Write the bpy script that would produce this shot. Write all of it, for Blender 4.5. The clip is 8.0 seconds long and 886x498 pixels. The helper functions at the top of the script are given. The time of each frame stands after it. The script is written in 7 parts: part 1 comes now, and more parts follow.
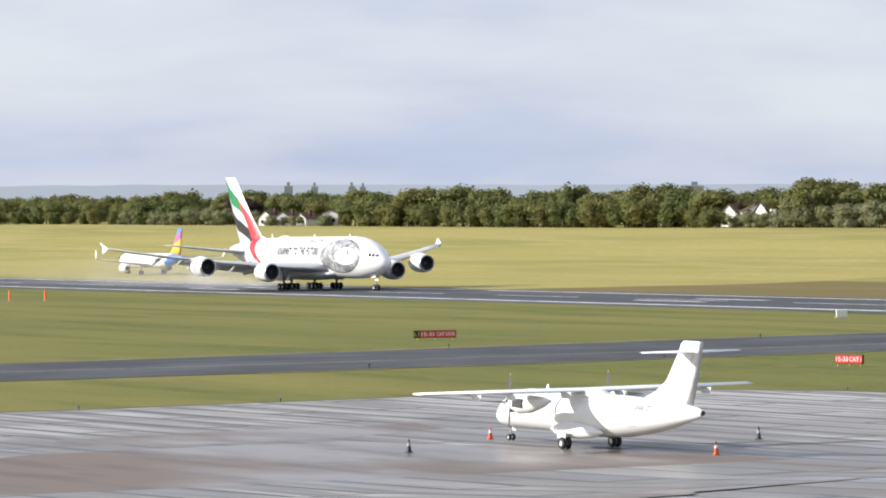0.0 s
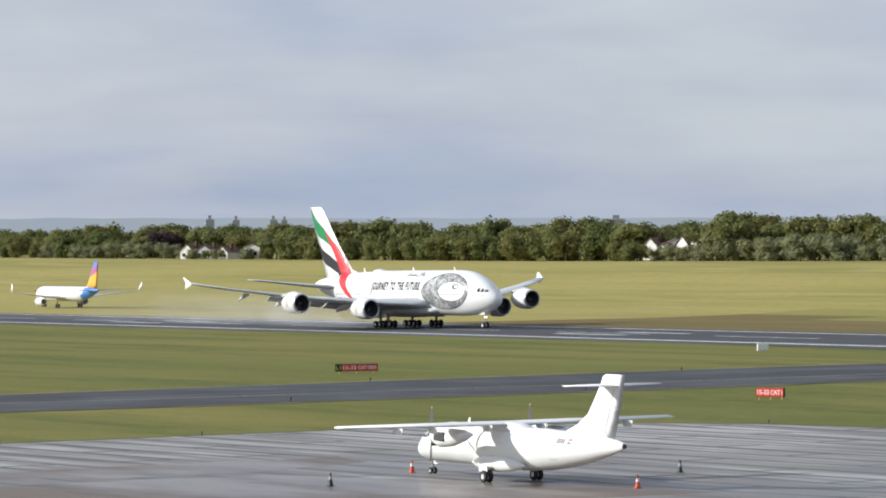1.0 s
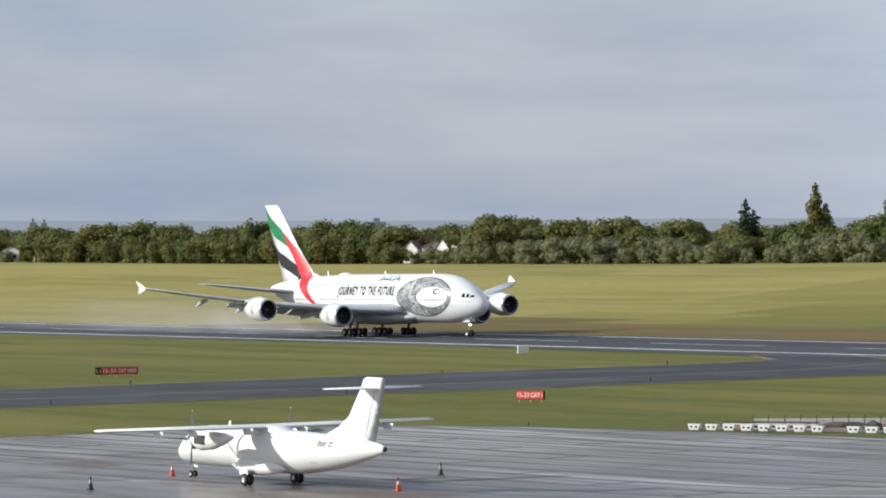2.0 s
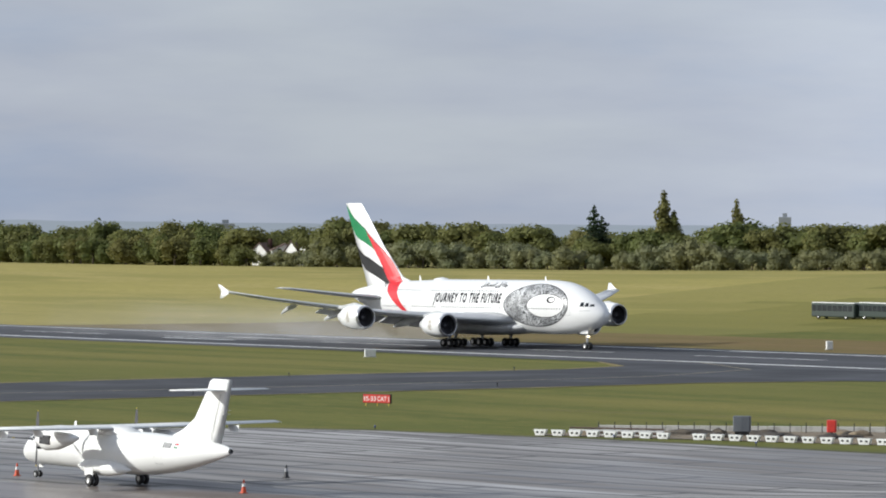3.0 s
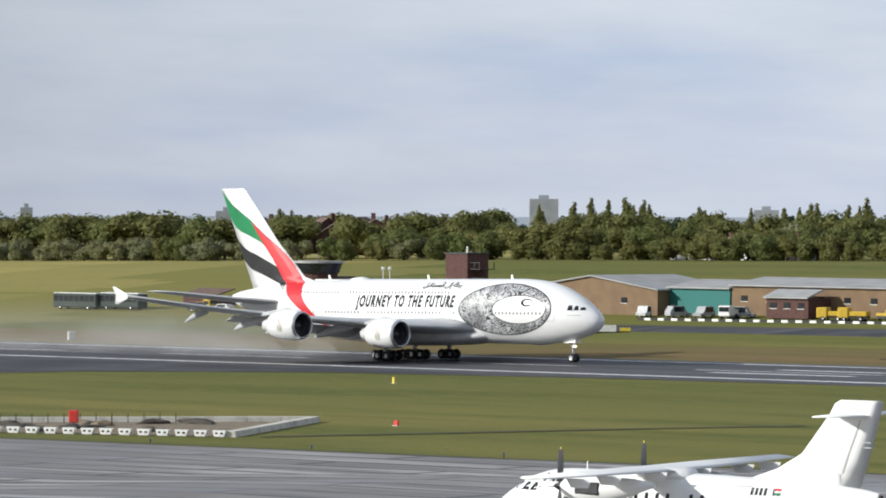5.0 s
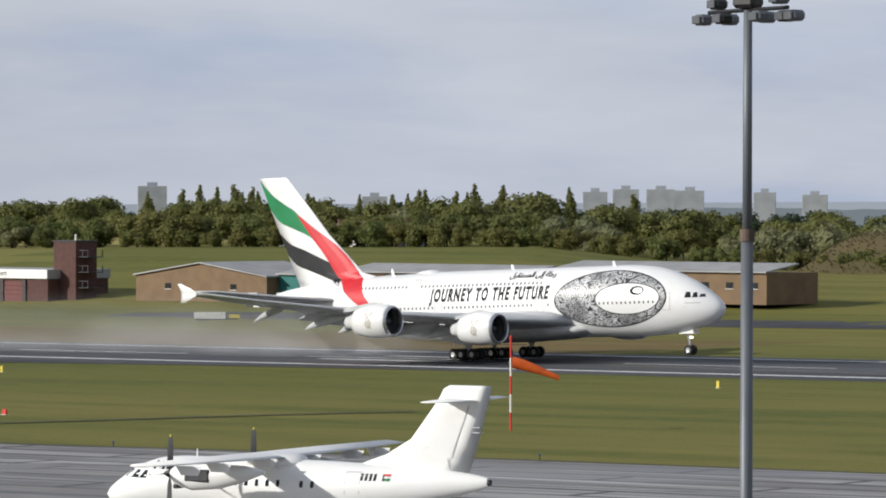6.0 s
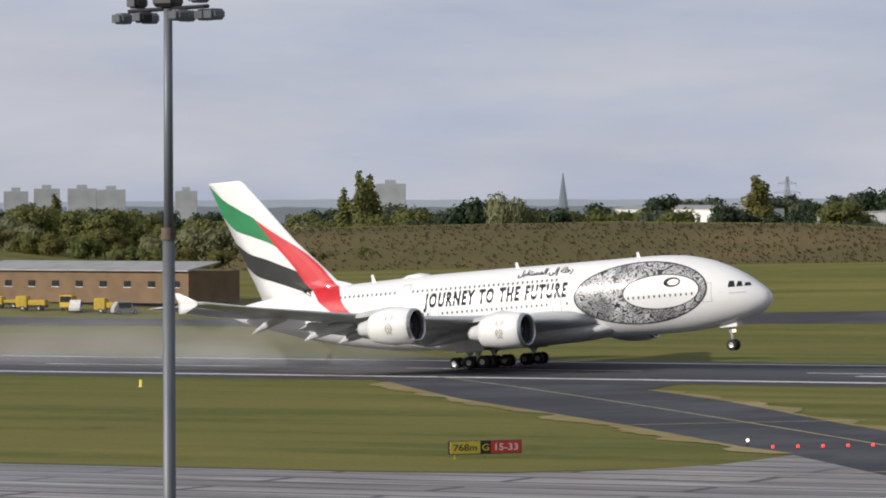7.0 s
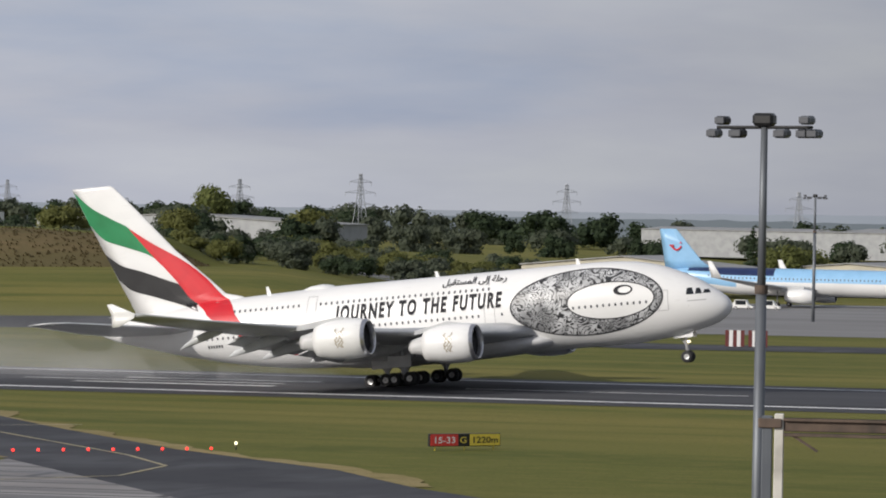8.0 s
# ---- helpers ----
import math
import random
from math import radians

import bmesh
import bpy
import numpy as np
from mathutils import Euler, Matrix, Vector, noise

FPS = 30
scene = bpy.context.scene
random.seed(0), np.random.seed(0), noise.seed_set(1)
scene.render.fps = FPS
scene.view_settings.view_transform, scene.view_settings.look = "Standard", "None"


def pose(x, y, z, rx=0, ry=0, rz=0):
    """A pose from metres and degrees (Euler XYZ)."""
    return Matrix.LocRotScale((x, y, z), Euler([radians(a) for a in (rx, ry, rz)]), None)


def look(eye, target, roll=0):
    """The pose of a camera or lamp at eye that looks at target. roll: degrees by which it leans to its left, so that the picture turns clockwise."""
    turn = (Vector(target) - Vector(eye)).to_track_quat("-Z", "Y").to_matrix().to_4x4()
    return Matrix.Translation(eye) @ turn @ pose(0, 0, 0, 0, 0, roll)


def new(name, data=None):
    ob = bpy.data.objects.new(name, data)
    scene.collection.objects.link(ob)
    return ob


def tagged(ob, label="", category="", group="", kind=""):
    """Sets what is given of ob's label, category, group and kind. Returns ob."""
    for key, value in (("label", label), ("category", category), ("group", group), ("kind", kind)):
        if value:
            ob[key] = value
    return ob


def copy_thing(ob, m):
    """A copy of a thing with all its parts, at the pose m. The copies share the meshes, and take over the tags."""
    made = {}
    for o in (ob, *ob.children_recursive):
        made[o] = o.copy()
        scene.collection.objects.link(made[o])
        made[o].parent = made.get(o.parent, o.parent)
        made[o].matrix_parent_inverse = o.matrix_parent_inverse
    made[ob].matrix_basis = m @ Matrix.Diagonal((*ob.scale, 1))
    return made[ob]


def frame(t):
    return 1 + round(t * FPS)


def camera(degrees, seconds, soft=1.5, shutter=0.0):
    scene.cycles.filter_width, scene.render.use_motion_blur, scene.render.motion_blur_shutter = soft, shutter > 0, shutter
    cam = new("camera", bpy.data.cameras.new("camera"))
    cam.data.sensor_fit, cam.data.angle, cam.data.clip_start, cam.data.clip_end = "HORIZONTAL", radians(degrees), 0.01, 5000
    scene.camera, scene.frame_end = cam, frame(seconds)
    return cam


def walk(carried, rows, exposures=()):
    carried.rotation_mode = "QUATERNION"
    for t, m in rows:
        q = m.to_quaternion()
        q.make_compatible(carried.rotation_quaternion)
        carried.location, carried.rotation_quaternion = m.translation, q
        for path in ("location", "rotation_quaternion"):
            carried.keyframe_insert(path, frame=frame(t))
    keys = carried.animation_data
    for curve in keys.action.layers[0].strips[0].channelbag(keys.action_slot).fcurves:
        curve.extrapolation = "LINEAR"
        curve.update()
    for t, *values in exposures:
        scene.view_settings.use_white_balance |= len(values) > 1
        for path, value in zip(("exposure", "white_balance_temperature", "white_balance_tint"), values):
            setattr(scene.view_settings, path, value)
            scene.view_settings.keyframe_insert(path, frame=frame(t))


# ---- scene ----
# The runway runs along x, the camera stands at the origin, 17 m up; y points across the field.
EYE = (0.0, 0.0, 17.01)
CAM_ROWS = [  # seconds, bearing, tilt, lean
    (0.0, 150.379, -0.914, -0.383), (0.5, 150.092, -0.747, -0.035), (1.0, 149.324, -0.473, -0.371),
    (1.5, 147.69, -0.551, -0.027), (1.7, 146.85, -0.516, -0.237), (2.8, 144.794, -0.405, 0.259),
    (3.0, 144.077, -0.404, 0.411), (3.5, 141.684, -0.536, 0.523), (4.0, 139.158, -0.393, 1.004),
    (4.5, 137.094, -0.33, 1.046), (5.0, 133.918, -0.464, 0.388), (5.2, 133.133, -0.5, 0.364),
    (6.3, 126.262, -0.684, 0.044), (6.5, 124.513, -0.73, -0.047), (7.0, 120.914, -0.631, -0.156),
    (7.3, 118.672, -0.512, 0.349), (7.5, 116.13, -0.432, 0.588), (7.8, 112.587, -0.439, 0.79),
    (8.0, 110.458, -0.492, 1.074)]


def aim(bearing, tilt, lean):
    b, e = radians(bearing), radians(tilt)
    way = Vector((math.cos(b) * math.cos(e), math.sin(b) * math.cos(e), math.sin(e)))
    return look(EYE, Vector(EYE) + way * 100, lean)


cam = camera(11.856, 8.0, soft=1.9)
walk(cam, [(t, aim(*r)) for t, *r in CAM_ROWS],
     exposures=[(0.0, 0.60, 6450, 10), (0.3, 0.46, 6400, 9), (0.7, 0.29, 6300, 8), (1.0, 0.21, 6300, 8), (1.5, 0.09, 6250, 8), (2.8, 0.0, 6250, 8), (3.5, 0.04, 6270, 8), (4.0, 0.08, 6280, 8), (4.5, 0.05, 6300, 8), (5.2, -0.03, 6350, 8),
                (5.6, -0.14, 6400, 9), (6.3, -0.26, 6480, 10), (7.0, -0.30, 6600, 12), (8.0, -0.44, 6580, 12)])

# ---- world and sun ----
SUN_TO = Vector((-0.58, -0.84, 0.42)).normalized()


def make_world():
    w = bpy.data.worlds.new("sky")
    scene.world = w
    w.use_nodes = True
    nt = w.node_tree
    nt.nodes.clear()
    N, L = nt.nodes.new, nt.links.new
    out, bg = N("ShaderNodeOutputWorld"), N("ShaderNodeBackground")
    sky = N("ShaderNodeTexSky")
    sky.sky_type, sky.sun_disc = "NISHITA", False
    sky.sun_elevation = math.asin(SUN_TO.z)
    sky.sun_rotation = math.atan2(SUN_TO.x, SUN_TO.y)
    sky.dust_density = 2.0
    dim = N("ShaderNodeMix")
    dim.data_type, dim.blend_type = "RGBA", "MULTIPLY"
    dim.inputs[0].default_value = 1.0
    dim.inputs[7].default_value = (0.12, 0.12, 0.12, 1)
    L(sky.outputs[0], dim.inputs[6])
    tc, mp = N("ShaderNodeTexCoord"), N("ShaderNodeMapping")
    mp.inputs["Scale"].default_value = (5.0, 5.0, 24.0)
    L(tc.outputs["Generated"], mp.inputs[0])
    n1, n2 = N("ShaderNodeTexNoise"), N("ShaderNodeTexNoise")
    n1.inputs["Scale"].default_value, n1.inputs["Detail"].default_value = 1.3, 7.0
    n1.inputs["Roughness"].default_value = 0.52
    n2.inputs["Scale"].default_value, n2.inputs["Detail"].default_value = 3.1, 6.0
    L(mp.outputs[0], n1.inputs["Vector"])
    L(mp.outputs[0], n2.inputs["Vector"])
    ramp = N("ShaderNodeValToRGB")
    el = ramp.color_ramp.elements
    el[0].position, el[0].color = 0.34, (0.40, 0.468, 0.615, 1)
    el[1].position, el[1].color = 0.68, (0.59, 0.625, 0.685, 1)
    mid = el.new(0.5)
    mid.color = (0.51, 0.545, 0.64, 1)
    L(n1.outputs[0], ramp.inputs[0])
    lift = N("ShaderNodeMix")
    lift.data_type, lift.blend_type = "RGBA", "SOFT_LIGHT"
    lift.inputs[0].default_value = 0.28
    L(ramp.outputs[0], lift.inputs[6])
    L(n2.outputs[0], lift.inputs[7])
    mix = N("ShaderNodeMix")
    mix.data_type = "RGBA"
    mix.inputs[0].default_value = 0.86
    L(dim.outputs[2], mix.inputs[6])
    L(lift.outputs[2], mix.inputs[7])
    # a brighter bank of cloud over the middle of the field
    dot, rng, gain = N("ShaderNodeVectorMath"), N("ShaderNodeMapRange"), N("ShaderNodeMix")
    dot.operation = "DOT_PRODUCT"
    dot.inputs[1].default_value = (math.cos(radians(123)), math.sin(radians(123)), 0)
    L(tc.outputs["Generated"], dot.inputs[0])
    rng.interpolation_type = "SMOOTHSTEP"
    rng.inputs[1].default_value, rng.inputs[2].default_value, rng.inputs[3].default_value, rng.inputs[4].default_value = 0.93, 1.0, 0.92, 1.30
    L(dot.outputs["Value"], rng.inputs[0])
    gain.data_type, gain.blend_type = "RGBA", "MULTIPLY"
    gain.inputs[0].default_value = 1.0
    L(mix.outputs[2], gain.inputs[6])
    L(rng.outputs[0], gain.inputs[7])
    L(gain.outputs[2], bg.inputs[0])
    bg.inputs[1].default_value = 1.0
    L(bg.outputs[0], out.inputs[0])


make_world()
sun = new("sun", bpy.data.lights.new("sun", "SUN"))
sun.data.energy, sun.data.angle, sun.data.color = 5.0, radians(1.2), (1.0, 0.965, 0.90)
sun.matrix_world = look(SUN_TO * 100, (0, 0, 0))


# ---- materials ----
def material(name, color, rough=0.6, metal=0.0, spots=(), bump=0.0, bump_scale=20.0, coat=0.0, spec=0.5, rough_var=0.0, alpha=None):
    """A procedural surface. spots: (scale, colour, low, high, stretch) layers of noise over the base colour, in metres of the object."""
    m = bpy.data.materials.new(name)
    m.use_nodes = True
    nt = m.node_tree
    N, L = nt.nodes.new, nt.links.new
    b = nt.nodes["Principled BSDF"]
    b.inputs["Base Color"].default_value = (*color, 1)
    b.inputs["Roughness"].default_value = rough
    b.inputs["Metallic"].default_value = metal
    b.inputs["Coat Weight"].default_value = coat
    b.inputs["Specular IOR Level"].default_value = spec
    tc = N("ShaderNodeTexCoord")
    last = None
    for scale, col, lo, hi, stretch in spots:
        mp, nz, rp, mx = N("ShaderNodeMapping"), N("ShaderNodeTexNoise"), N("ShaderNodeMapRange"), N("ShaderNodeMix")
        mp.inputs["Scale"].default_value = stretch
        nz.inputs["Scale"].default_value, nz.inputs["Detail"].default_value = scale, 5.0
        rp.inputs[1].default_value, rp.inputs[2].default_value = lo, hi
        mx.data_type = "RGBA"
        L(tc.outputs["Object"], mp.inputs[0])
        L(mp.outputs[0], nz.inputs["Vector"])
        L(nz.outputs[0], rp.inputs[0])
        L(rp.outputs[0], mx.inputs[0])
        if last:
            L(last, mx.inputs[6])
        else:
            mx.inputs[6].default_value = (*color, 1)
        mx.inputs[7].default_value = (*col, 1)
        last = mx.outputs[2]
        if rough_var and not b.inputs["Roughness"].is_linked:
            rr = N("ShaderNodeMapRange")
            rr.inputs[3].default_value, rr.inputs[4].default_value = rough, rough + rough_var
            L(rp.outputs[0], rr.inputs[0])
            L(rr.outputs[0], b.inputs["Roughness"])
    if last:
        L(last, b.inputs["Base Color"])
    if bump:
        nz, bp = N("ShaderNodeTexNoise"), N("ShaderNodeBump")
        nz.inputs["Scale"].default_value, nz.inputs["Detail"].default_value = bump_scale, 4.0
        L(tc.outputs["Object"], nz.inputs["Vector"])
        L(nz.outputs[0], bp.inputs["Height"])
        bp.inputs["Strength"].default_value = bump
        L(bp.outputs[0], b.inputs["Normal"])
    if alpha is not None:
        b.inputs["Alpha"].default_value = alpha
    return m


ONE = (1, 1, 1)
M_WHITE = material("white aircraft paint", (0.80, 0.80, 0.79), 0.28, coat=0.3, spots=[(0.35, (0.73, 0.73, 0.72), 0.45, 0.75, (0.4, 1, 1)), (3.0, (0.70, 0.70, 0.68), 0.6, 0.85, (0.2, 1, 1))])
M_ATR = material("matt white paint", (0.80, 0.80, 0.78), 0.4, spots=[(0.6, (0.72, 0.72, 0.69), 0.45, 0.75, (0.5, 1, 1)), (5.0, (0.62, 0.62, 0.58), 0.66, 0.85, (0.3, 1, 1))])
M_WING = material("grey wing paint", (0.52, 0.53, 0.54), 0.35, spots=[(0.5, (0.43, 0.44, 0.45), 0.4, 0.7, (1, 0.3, 1)), (4.0, (0.36, 0.37, 0.38), 0.6, 0.8, (1, 0.3, 1))])
M_BELLY = material("grey belly fairing paint", (0.60, 0.60, 0.60), 0.4, spots=[(0.8, (0.50, 0.50, 0.50), 0.4, 0.7, ONE)])
M_METAL = material("bare metal lip", (0.62, 0.62, 0.63), 0.28, 0.9, spots=[(2.0, (0.5, 0.5, 0.52), 0.4, 0.7, ONE)])
M_DARK = material("dark duct", (0.02, 0.02, 0.022), 0.5, spots=[(2.0, (0.04, 0.04, 0.045), 0.4, 0.7, ONE)])
M_FAN = material("titanium fan blades", (0.12, 0.12, 0.13), 0.35, 0.7, spots=[(3.0, (0.07, 0.07, 0.08), 0.4, 0.7, ONE)])
M_RUBBER = material("tyre rubber", (0.018, 0.018, 0.019), 0.75, spots=[(4.0, (0.04, 0.038, 0.035), 0.5, 0.8, ONE)], bump=0.2)
M_GEAR = material("gear leg paint", (0.38, 0.38, 0.38), 0.4, 0.3, spots=[(5.0, (0.16, 0.15, 0.14), 0.5, 0.8, ONE)])
M_HUB = material("wheel hub", (0.6, 0.6, 0.6), 0.4, 0.4, spots=[(5.0, (0.3, 0.3, 0.3), 0.5, 0.8, ONE)])
M_GLASS = material("cockpit glass", (0.015, 0.018, 0.022), 0.08, spots=[(1.0, (0.03, 0.035, 0.04), 0.4, 0.7, ONE)])
M_WINDOW = material("cabin window", (0.10, 0.105, 0.115), 0.2)
M_RED = material("red livery paint", (0.62, 0.02, 0.03), 0.45, coat=0.1, spec=0.35, spots=[(0.5, (0.52, 0.018, 0.028), 0.4, 0.7, ONE)])
M_GREEN = material("green livery paint", (0.012, 0.21, 0.075), 0.45, coat=0.1, spec=0.35, spots=[(0.5, (0.010, 0.17, 0.06), 0.4, 0.7, ONE)])
M_BLACK = material("black livery paint", (0.014, 0.014, 0.016), 0.45, coat=0.1, spec=0.35, spots=[(0.5, (0.022, 0.022, 0.024), 0.4, 0.7, ONE)])
M_GOLD = material("gold emblem", (0.33, 0.27, 0.17), 0.4)
M_TITLE = material("dark grey lettering", (0.04, 0.04, 0.044), 0.7, spec=0.15, spots=[(2.0, (0.028, 0.028, 0.031), 0.4, 0.7, ONE)])
M_LINE = material("panel line grey", (0.45, 0.45, 0.45), 0.5)
M_RWLINE = material("white runway paint", (0.80, 0.80, 0.78), 0.6, spots=[(0.2, (0.5, 0.5, 0.5), 0.55, 0.75, ONE), (3.0, (0.45, 0.45, 0.45), 0.6, 0.85, ONE)])
M_YLINE = material("yellow taxi line", (0.42, 0.36, 0.20), 0.6, spots=[(0.6, (0.2, 0.19, 0.14), 0.48, 0.7, ONE)])
M_ASPHALT = material("runway asphalt", (0.050, 0.051, 0.056), 0.8, spec=0.3, spots=[(0.03, (0.072, 0.072, 0.077), 0.42, 0.66, (0.15, 1, 1)), (0.5, (0.038, 0.038, 0.042), 0.45, 0.7, (0.1, 1, 1)), (0.25, (0.088, 0.088, 0.092), 0.60, 0.80, (0.05, 1, 1))], bump=0.15, bump_scale=6, rough_var=-0.2)
M_TAXI = material("taxiway asphalt", (0.046, 0.047, 0.053), 0.85, spec=0.25, spots=[(0.06, (0.066, 0.067, 0.073), 0.42, 0.62, ONE), (0.5, (0.034, 0.035, 0.04), 0.5, 0.75, (1, 0.3, 1)), (0.2, (0.095, 0.095, 0.10), 0.62, 0.72, (1, 0.12, 1))], bump=0.15, bump_scale=6, rough_var=-0.15)
M_RED_S = material("red sign face", (0.66, 0.05, 0.035), 0.4, spots=[(3.0, (0.56, 0.045, 0.035), 0.4, 0.7, ONE)])
M_YEL_S = material("yellow sign face", (0.72, 0.56, 0.06), 0.4, spots=[(3.0, (0.6, 0.48, 0.07), 0.4, 0.7, ONE)])
M_BLK_S = material("black sign face", (0.015, 0.015, 0.015), 0.4)
M_WHT_S = material("white sign lettering", (0.8, 0.8, 0.78), 0.4)
M_ORANGE = material("orange windsock cloth", (0.75, 0.12, 0.012), 0.8, spots=[(2.0, (0.6, 0.09, 0.01), 0.4, 0.7, ONE)])
M_WPAINT = material("white plastic", (0.75, 0.75, 0.73), 0.5, spots=[(3.0, (0.5, 0.49, 0.46), 0.5, 0.75, ONE)])
M_BARK = material("bark", (0.09, 0.07, 0.05), 0.9, spots=[(3.0, (0.05, 0.04, 0.03), 0.4, 0.7, (1, 1, 0.3))])
M_STEEL = material("galvanised steel", (0.17, 0.185, 0.20), 0.55, 0.4, spots=[(1.5, (0.11, 0.12, 0.135), 0.4, 0.7, (1, 1, 0.2))])
M_RUST = material("rusty steel", (0.14, 0.10, 0.075), 0.8, 0.2, spots=[(2.0, (0.07, 0.055, 0.045), 0.4, 0.7, ONE)])
M_CONE = material("orange cone plastic", (0.62, 0.09, 0.03), 0.6, spots=[(6.0, (0.4, 0.07, 0.03), 0.5, 0.8, ONE)])
M_DIRT = material("bare soil", (0.20, 0.155, 0.10), 0.95, spots=[(0.5, (0.12, 0.095, 0.065), 0.4, 0.7, ONE), (3.0, (0.28, 0.23, 0.16), 0.5, 0.8, ONE)], bump=0.4, bump_scale=3)
M_SPOIL = material("dark wet spoil", (0.050, 0.042, 0.034), 0.95, spots=[(1.5, (0.09, 0.075, 0.055), 0.45, 0.7, ONE)], bump=0.4, bump_scale=3)
M_KERB = material("pale concrete", (0.58, 0.56, 0.50), 0.85, spots=[(1.0, (0.38, 0.36, 0.32), 0.45, 0.7, ONE)], bump=0.1)
M_BRICK = material("dark red brick", (0.095, 0.042, 0.034), 0.85, spots=[(1.0, (0.065, 0.03, 0.025), 0.4, 0.7, ONE), (14.0, (0.125, 0.06, 0.048), 0.55, 0.75, ONE)], bump=0.2)
M_TAN = material("tan cladding", (0.20, 0.13, 0.072), 0.85, spots=[(0.4, (0.155, 0.10, 0.058), 0.4, 0.7, ONE), (6.0, (0.235, 0.165, 0.10), 0.55, 0.8, ONE)])
M_TEAL = material("teal cladding", (0.016, 0.14, 0.125), 0.7, spots=[(0.5, (0.015, 0.15, 0.14), 0.4, 0.7, ONE)])
M_ROOF = material("pale metal roof", (0.33, 0.33, 0.325), 0.6, spots=[(0.3, (0.25, 0.25, 0.245), 0.4, 0.7, ONE)])
M_DROOF = material("brown roof tiles", (0.16, 0.10, 0.075), 0.9, spots=[(1.0, (0.10, 0.075, 0.06), 0.4, 0.7, ONE)])
M_RENDER = material("white house render", (0.72, 0.71, 0.68), 0.8, spots=[(0.5, (0.6, 0.59, 0.56), 0.4, 0.7, ONE)])
M_GREY = material("grey cladding", (0.36, 0.37, 0.38), 0.6, spots=[(0.3, (0.28, 0.29, 0.3), 0.4, 0.7, ONE)])
M_YVEH = material("yellow vehicle paint", (0.6, 0.40, 0.03), 0.4, spots=[(2.0, (0.45, 0.31, 0.04), 0.4, 0.7, ONE)])
M_CREAM = material("cream cladding", (0.52, 0.48, 0.38), 0.7, spots=[(0.2, (0.44, 0.41, 0.33), 0.4, 0.7, ONE)])
M_DKCAR = material("dark car paint", (0.02, 0.022, 0.024), 0.3)
M_BUSG = material("dark green bus paint", (0.03, 0.045, 0.04), 0.35)


def glow(name, color, strength):
    m = bpy.data.materials.new(name)
    m.use_nodes = True
    b = m.node_tree.nodes["Principled BSDF"]
    b.inputs["Base Color"].default_value = (*color, 1)
    b.inputs["Emission Color"].default_value = (*color, 1)
    b.inputs["Emission Strength"].default_value = strength
    return m


M_LAMPW = glow("lit white lamp", (1.0, 0.85, 0.55), 3.0)
M_LAMPR = glow("lit red lamp", (1.0, 0.04, 0.03), 3.0)


# ---- mesh helpers ----
def part(name, bm, mat, parent=None, label="", smooth=False, kind=""):
    me = bpy.data.meshes.new(name)
    bm.normal_update()
    bm.to_mesh(me)
    bm.free()
    for m in (mat if isinstance(mat, (list, tuple)) else [mat]):
        me.materials.append(m)
    if smooth:
        me.polygons.foreach_set("use_smooth", [True] * len(me.polygons))
    ob = new(name, me)
    ob.parent = parent
    return tagged(ob, label, kind=kind)


def thing(name, m, label, category, group=""):
    ob = new(name)
    ob.matrix_world = m
    return tagged(ob, label, category, group)


def box(bm, x0, x1, y0, y1, z0, z1, bevel=0.0, slot=0):
    r = bmesh.ops.create_cube(bm, size=1, matrix=Matrix.LocRotScale(((x0 + x1) / 2, (y0 + y1) / 2, (z0 + z1) / 2), None, (abs(x1 - x0), abs(y1 - y0), abs(z1 - z0))))
    fs = {f for v in r["verts"] for f in v.link_faces}
    for f in fs:
        f.material_index = slot
    if bevel:
        bmesh.ops.bevel(bm, geom=list({e for f in fs for e in f.edges}), offset=bevel, segments=1, affect="EDGES", clamp_overlap=True)
    return bm


def box_bm(*a, **k):
    return box(bmesh.new(), *a, **k)


def loft(bm, rings, cap=True, close=True, slot=0):
    vs = [[bm.verts.new(p) for p in r] for r in rings]
    n = len(rings[0])
    for a, b in zip(vs, vs[1:]):
        for i in range(n if close else n - 1):
            j = (i + 1) % n
            f = bm.faces.new((a[i], a[j], b[j], b[i]))
            f.material_index = slot
    if cap and close:
        for r in (vs[0], vs[-1]):
            bm.faces.new(r).material_index = slot
    bmesh.ops.recalc_face_normals(bm, faces=bm.faces)
    return bm


def tube(bm, a, b, r0, r1=None, n=10, slot=0):
    a, b = Vector(a), Vector(b)
    d = (b - a).normalized()
    u = d.orthogonal().normalized()
    v = d.cross(u)
    r1 = r0 if r1 is None else r1
    ring = lambda c, r: [c + (u * math.cos(2 * math.pi * i / n) + v * math.sin(2 * math.pi * i / n)) * r for i in range(n)]
    return loft(bm, [ring(a, r0), ring(b, r1)], slot=slot)


def revolve_x(profile, n=32):
    """Rings about the x axis from (x, radius) pairs."""
    bm = bmesh.new()
    return loft(bm, [[(x, r * math.cos(2 * math.pi * i / n), r * math.sin(2 * math.pi * i / n)) for i in range(n)] for x, r in profile], cap=False)


FOIL = [(1, 0.0), (0.75, 0.032), (0.5, 0.055), (0.3, 0.064), (0.15, 0.055), (0.05, 0.034), (0.012, 0.016), (0, 0),
        (0.012, -0.013), (0.05, -0.024), (0.15, -0.036), (0.3, -0.042), (0.5, -0.036), (0.75, -0.018)]


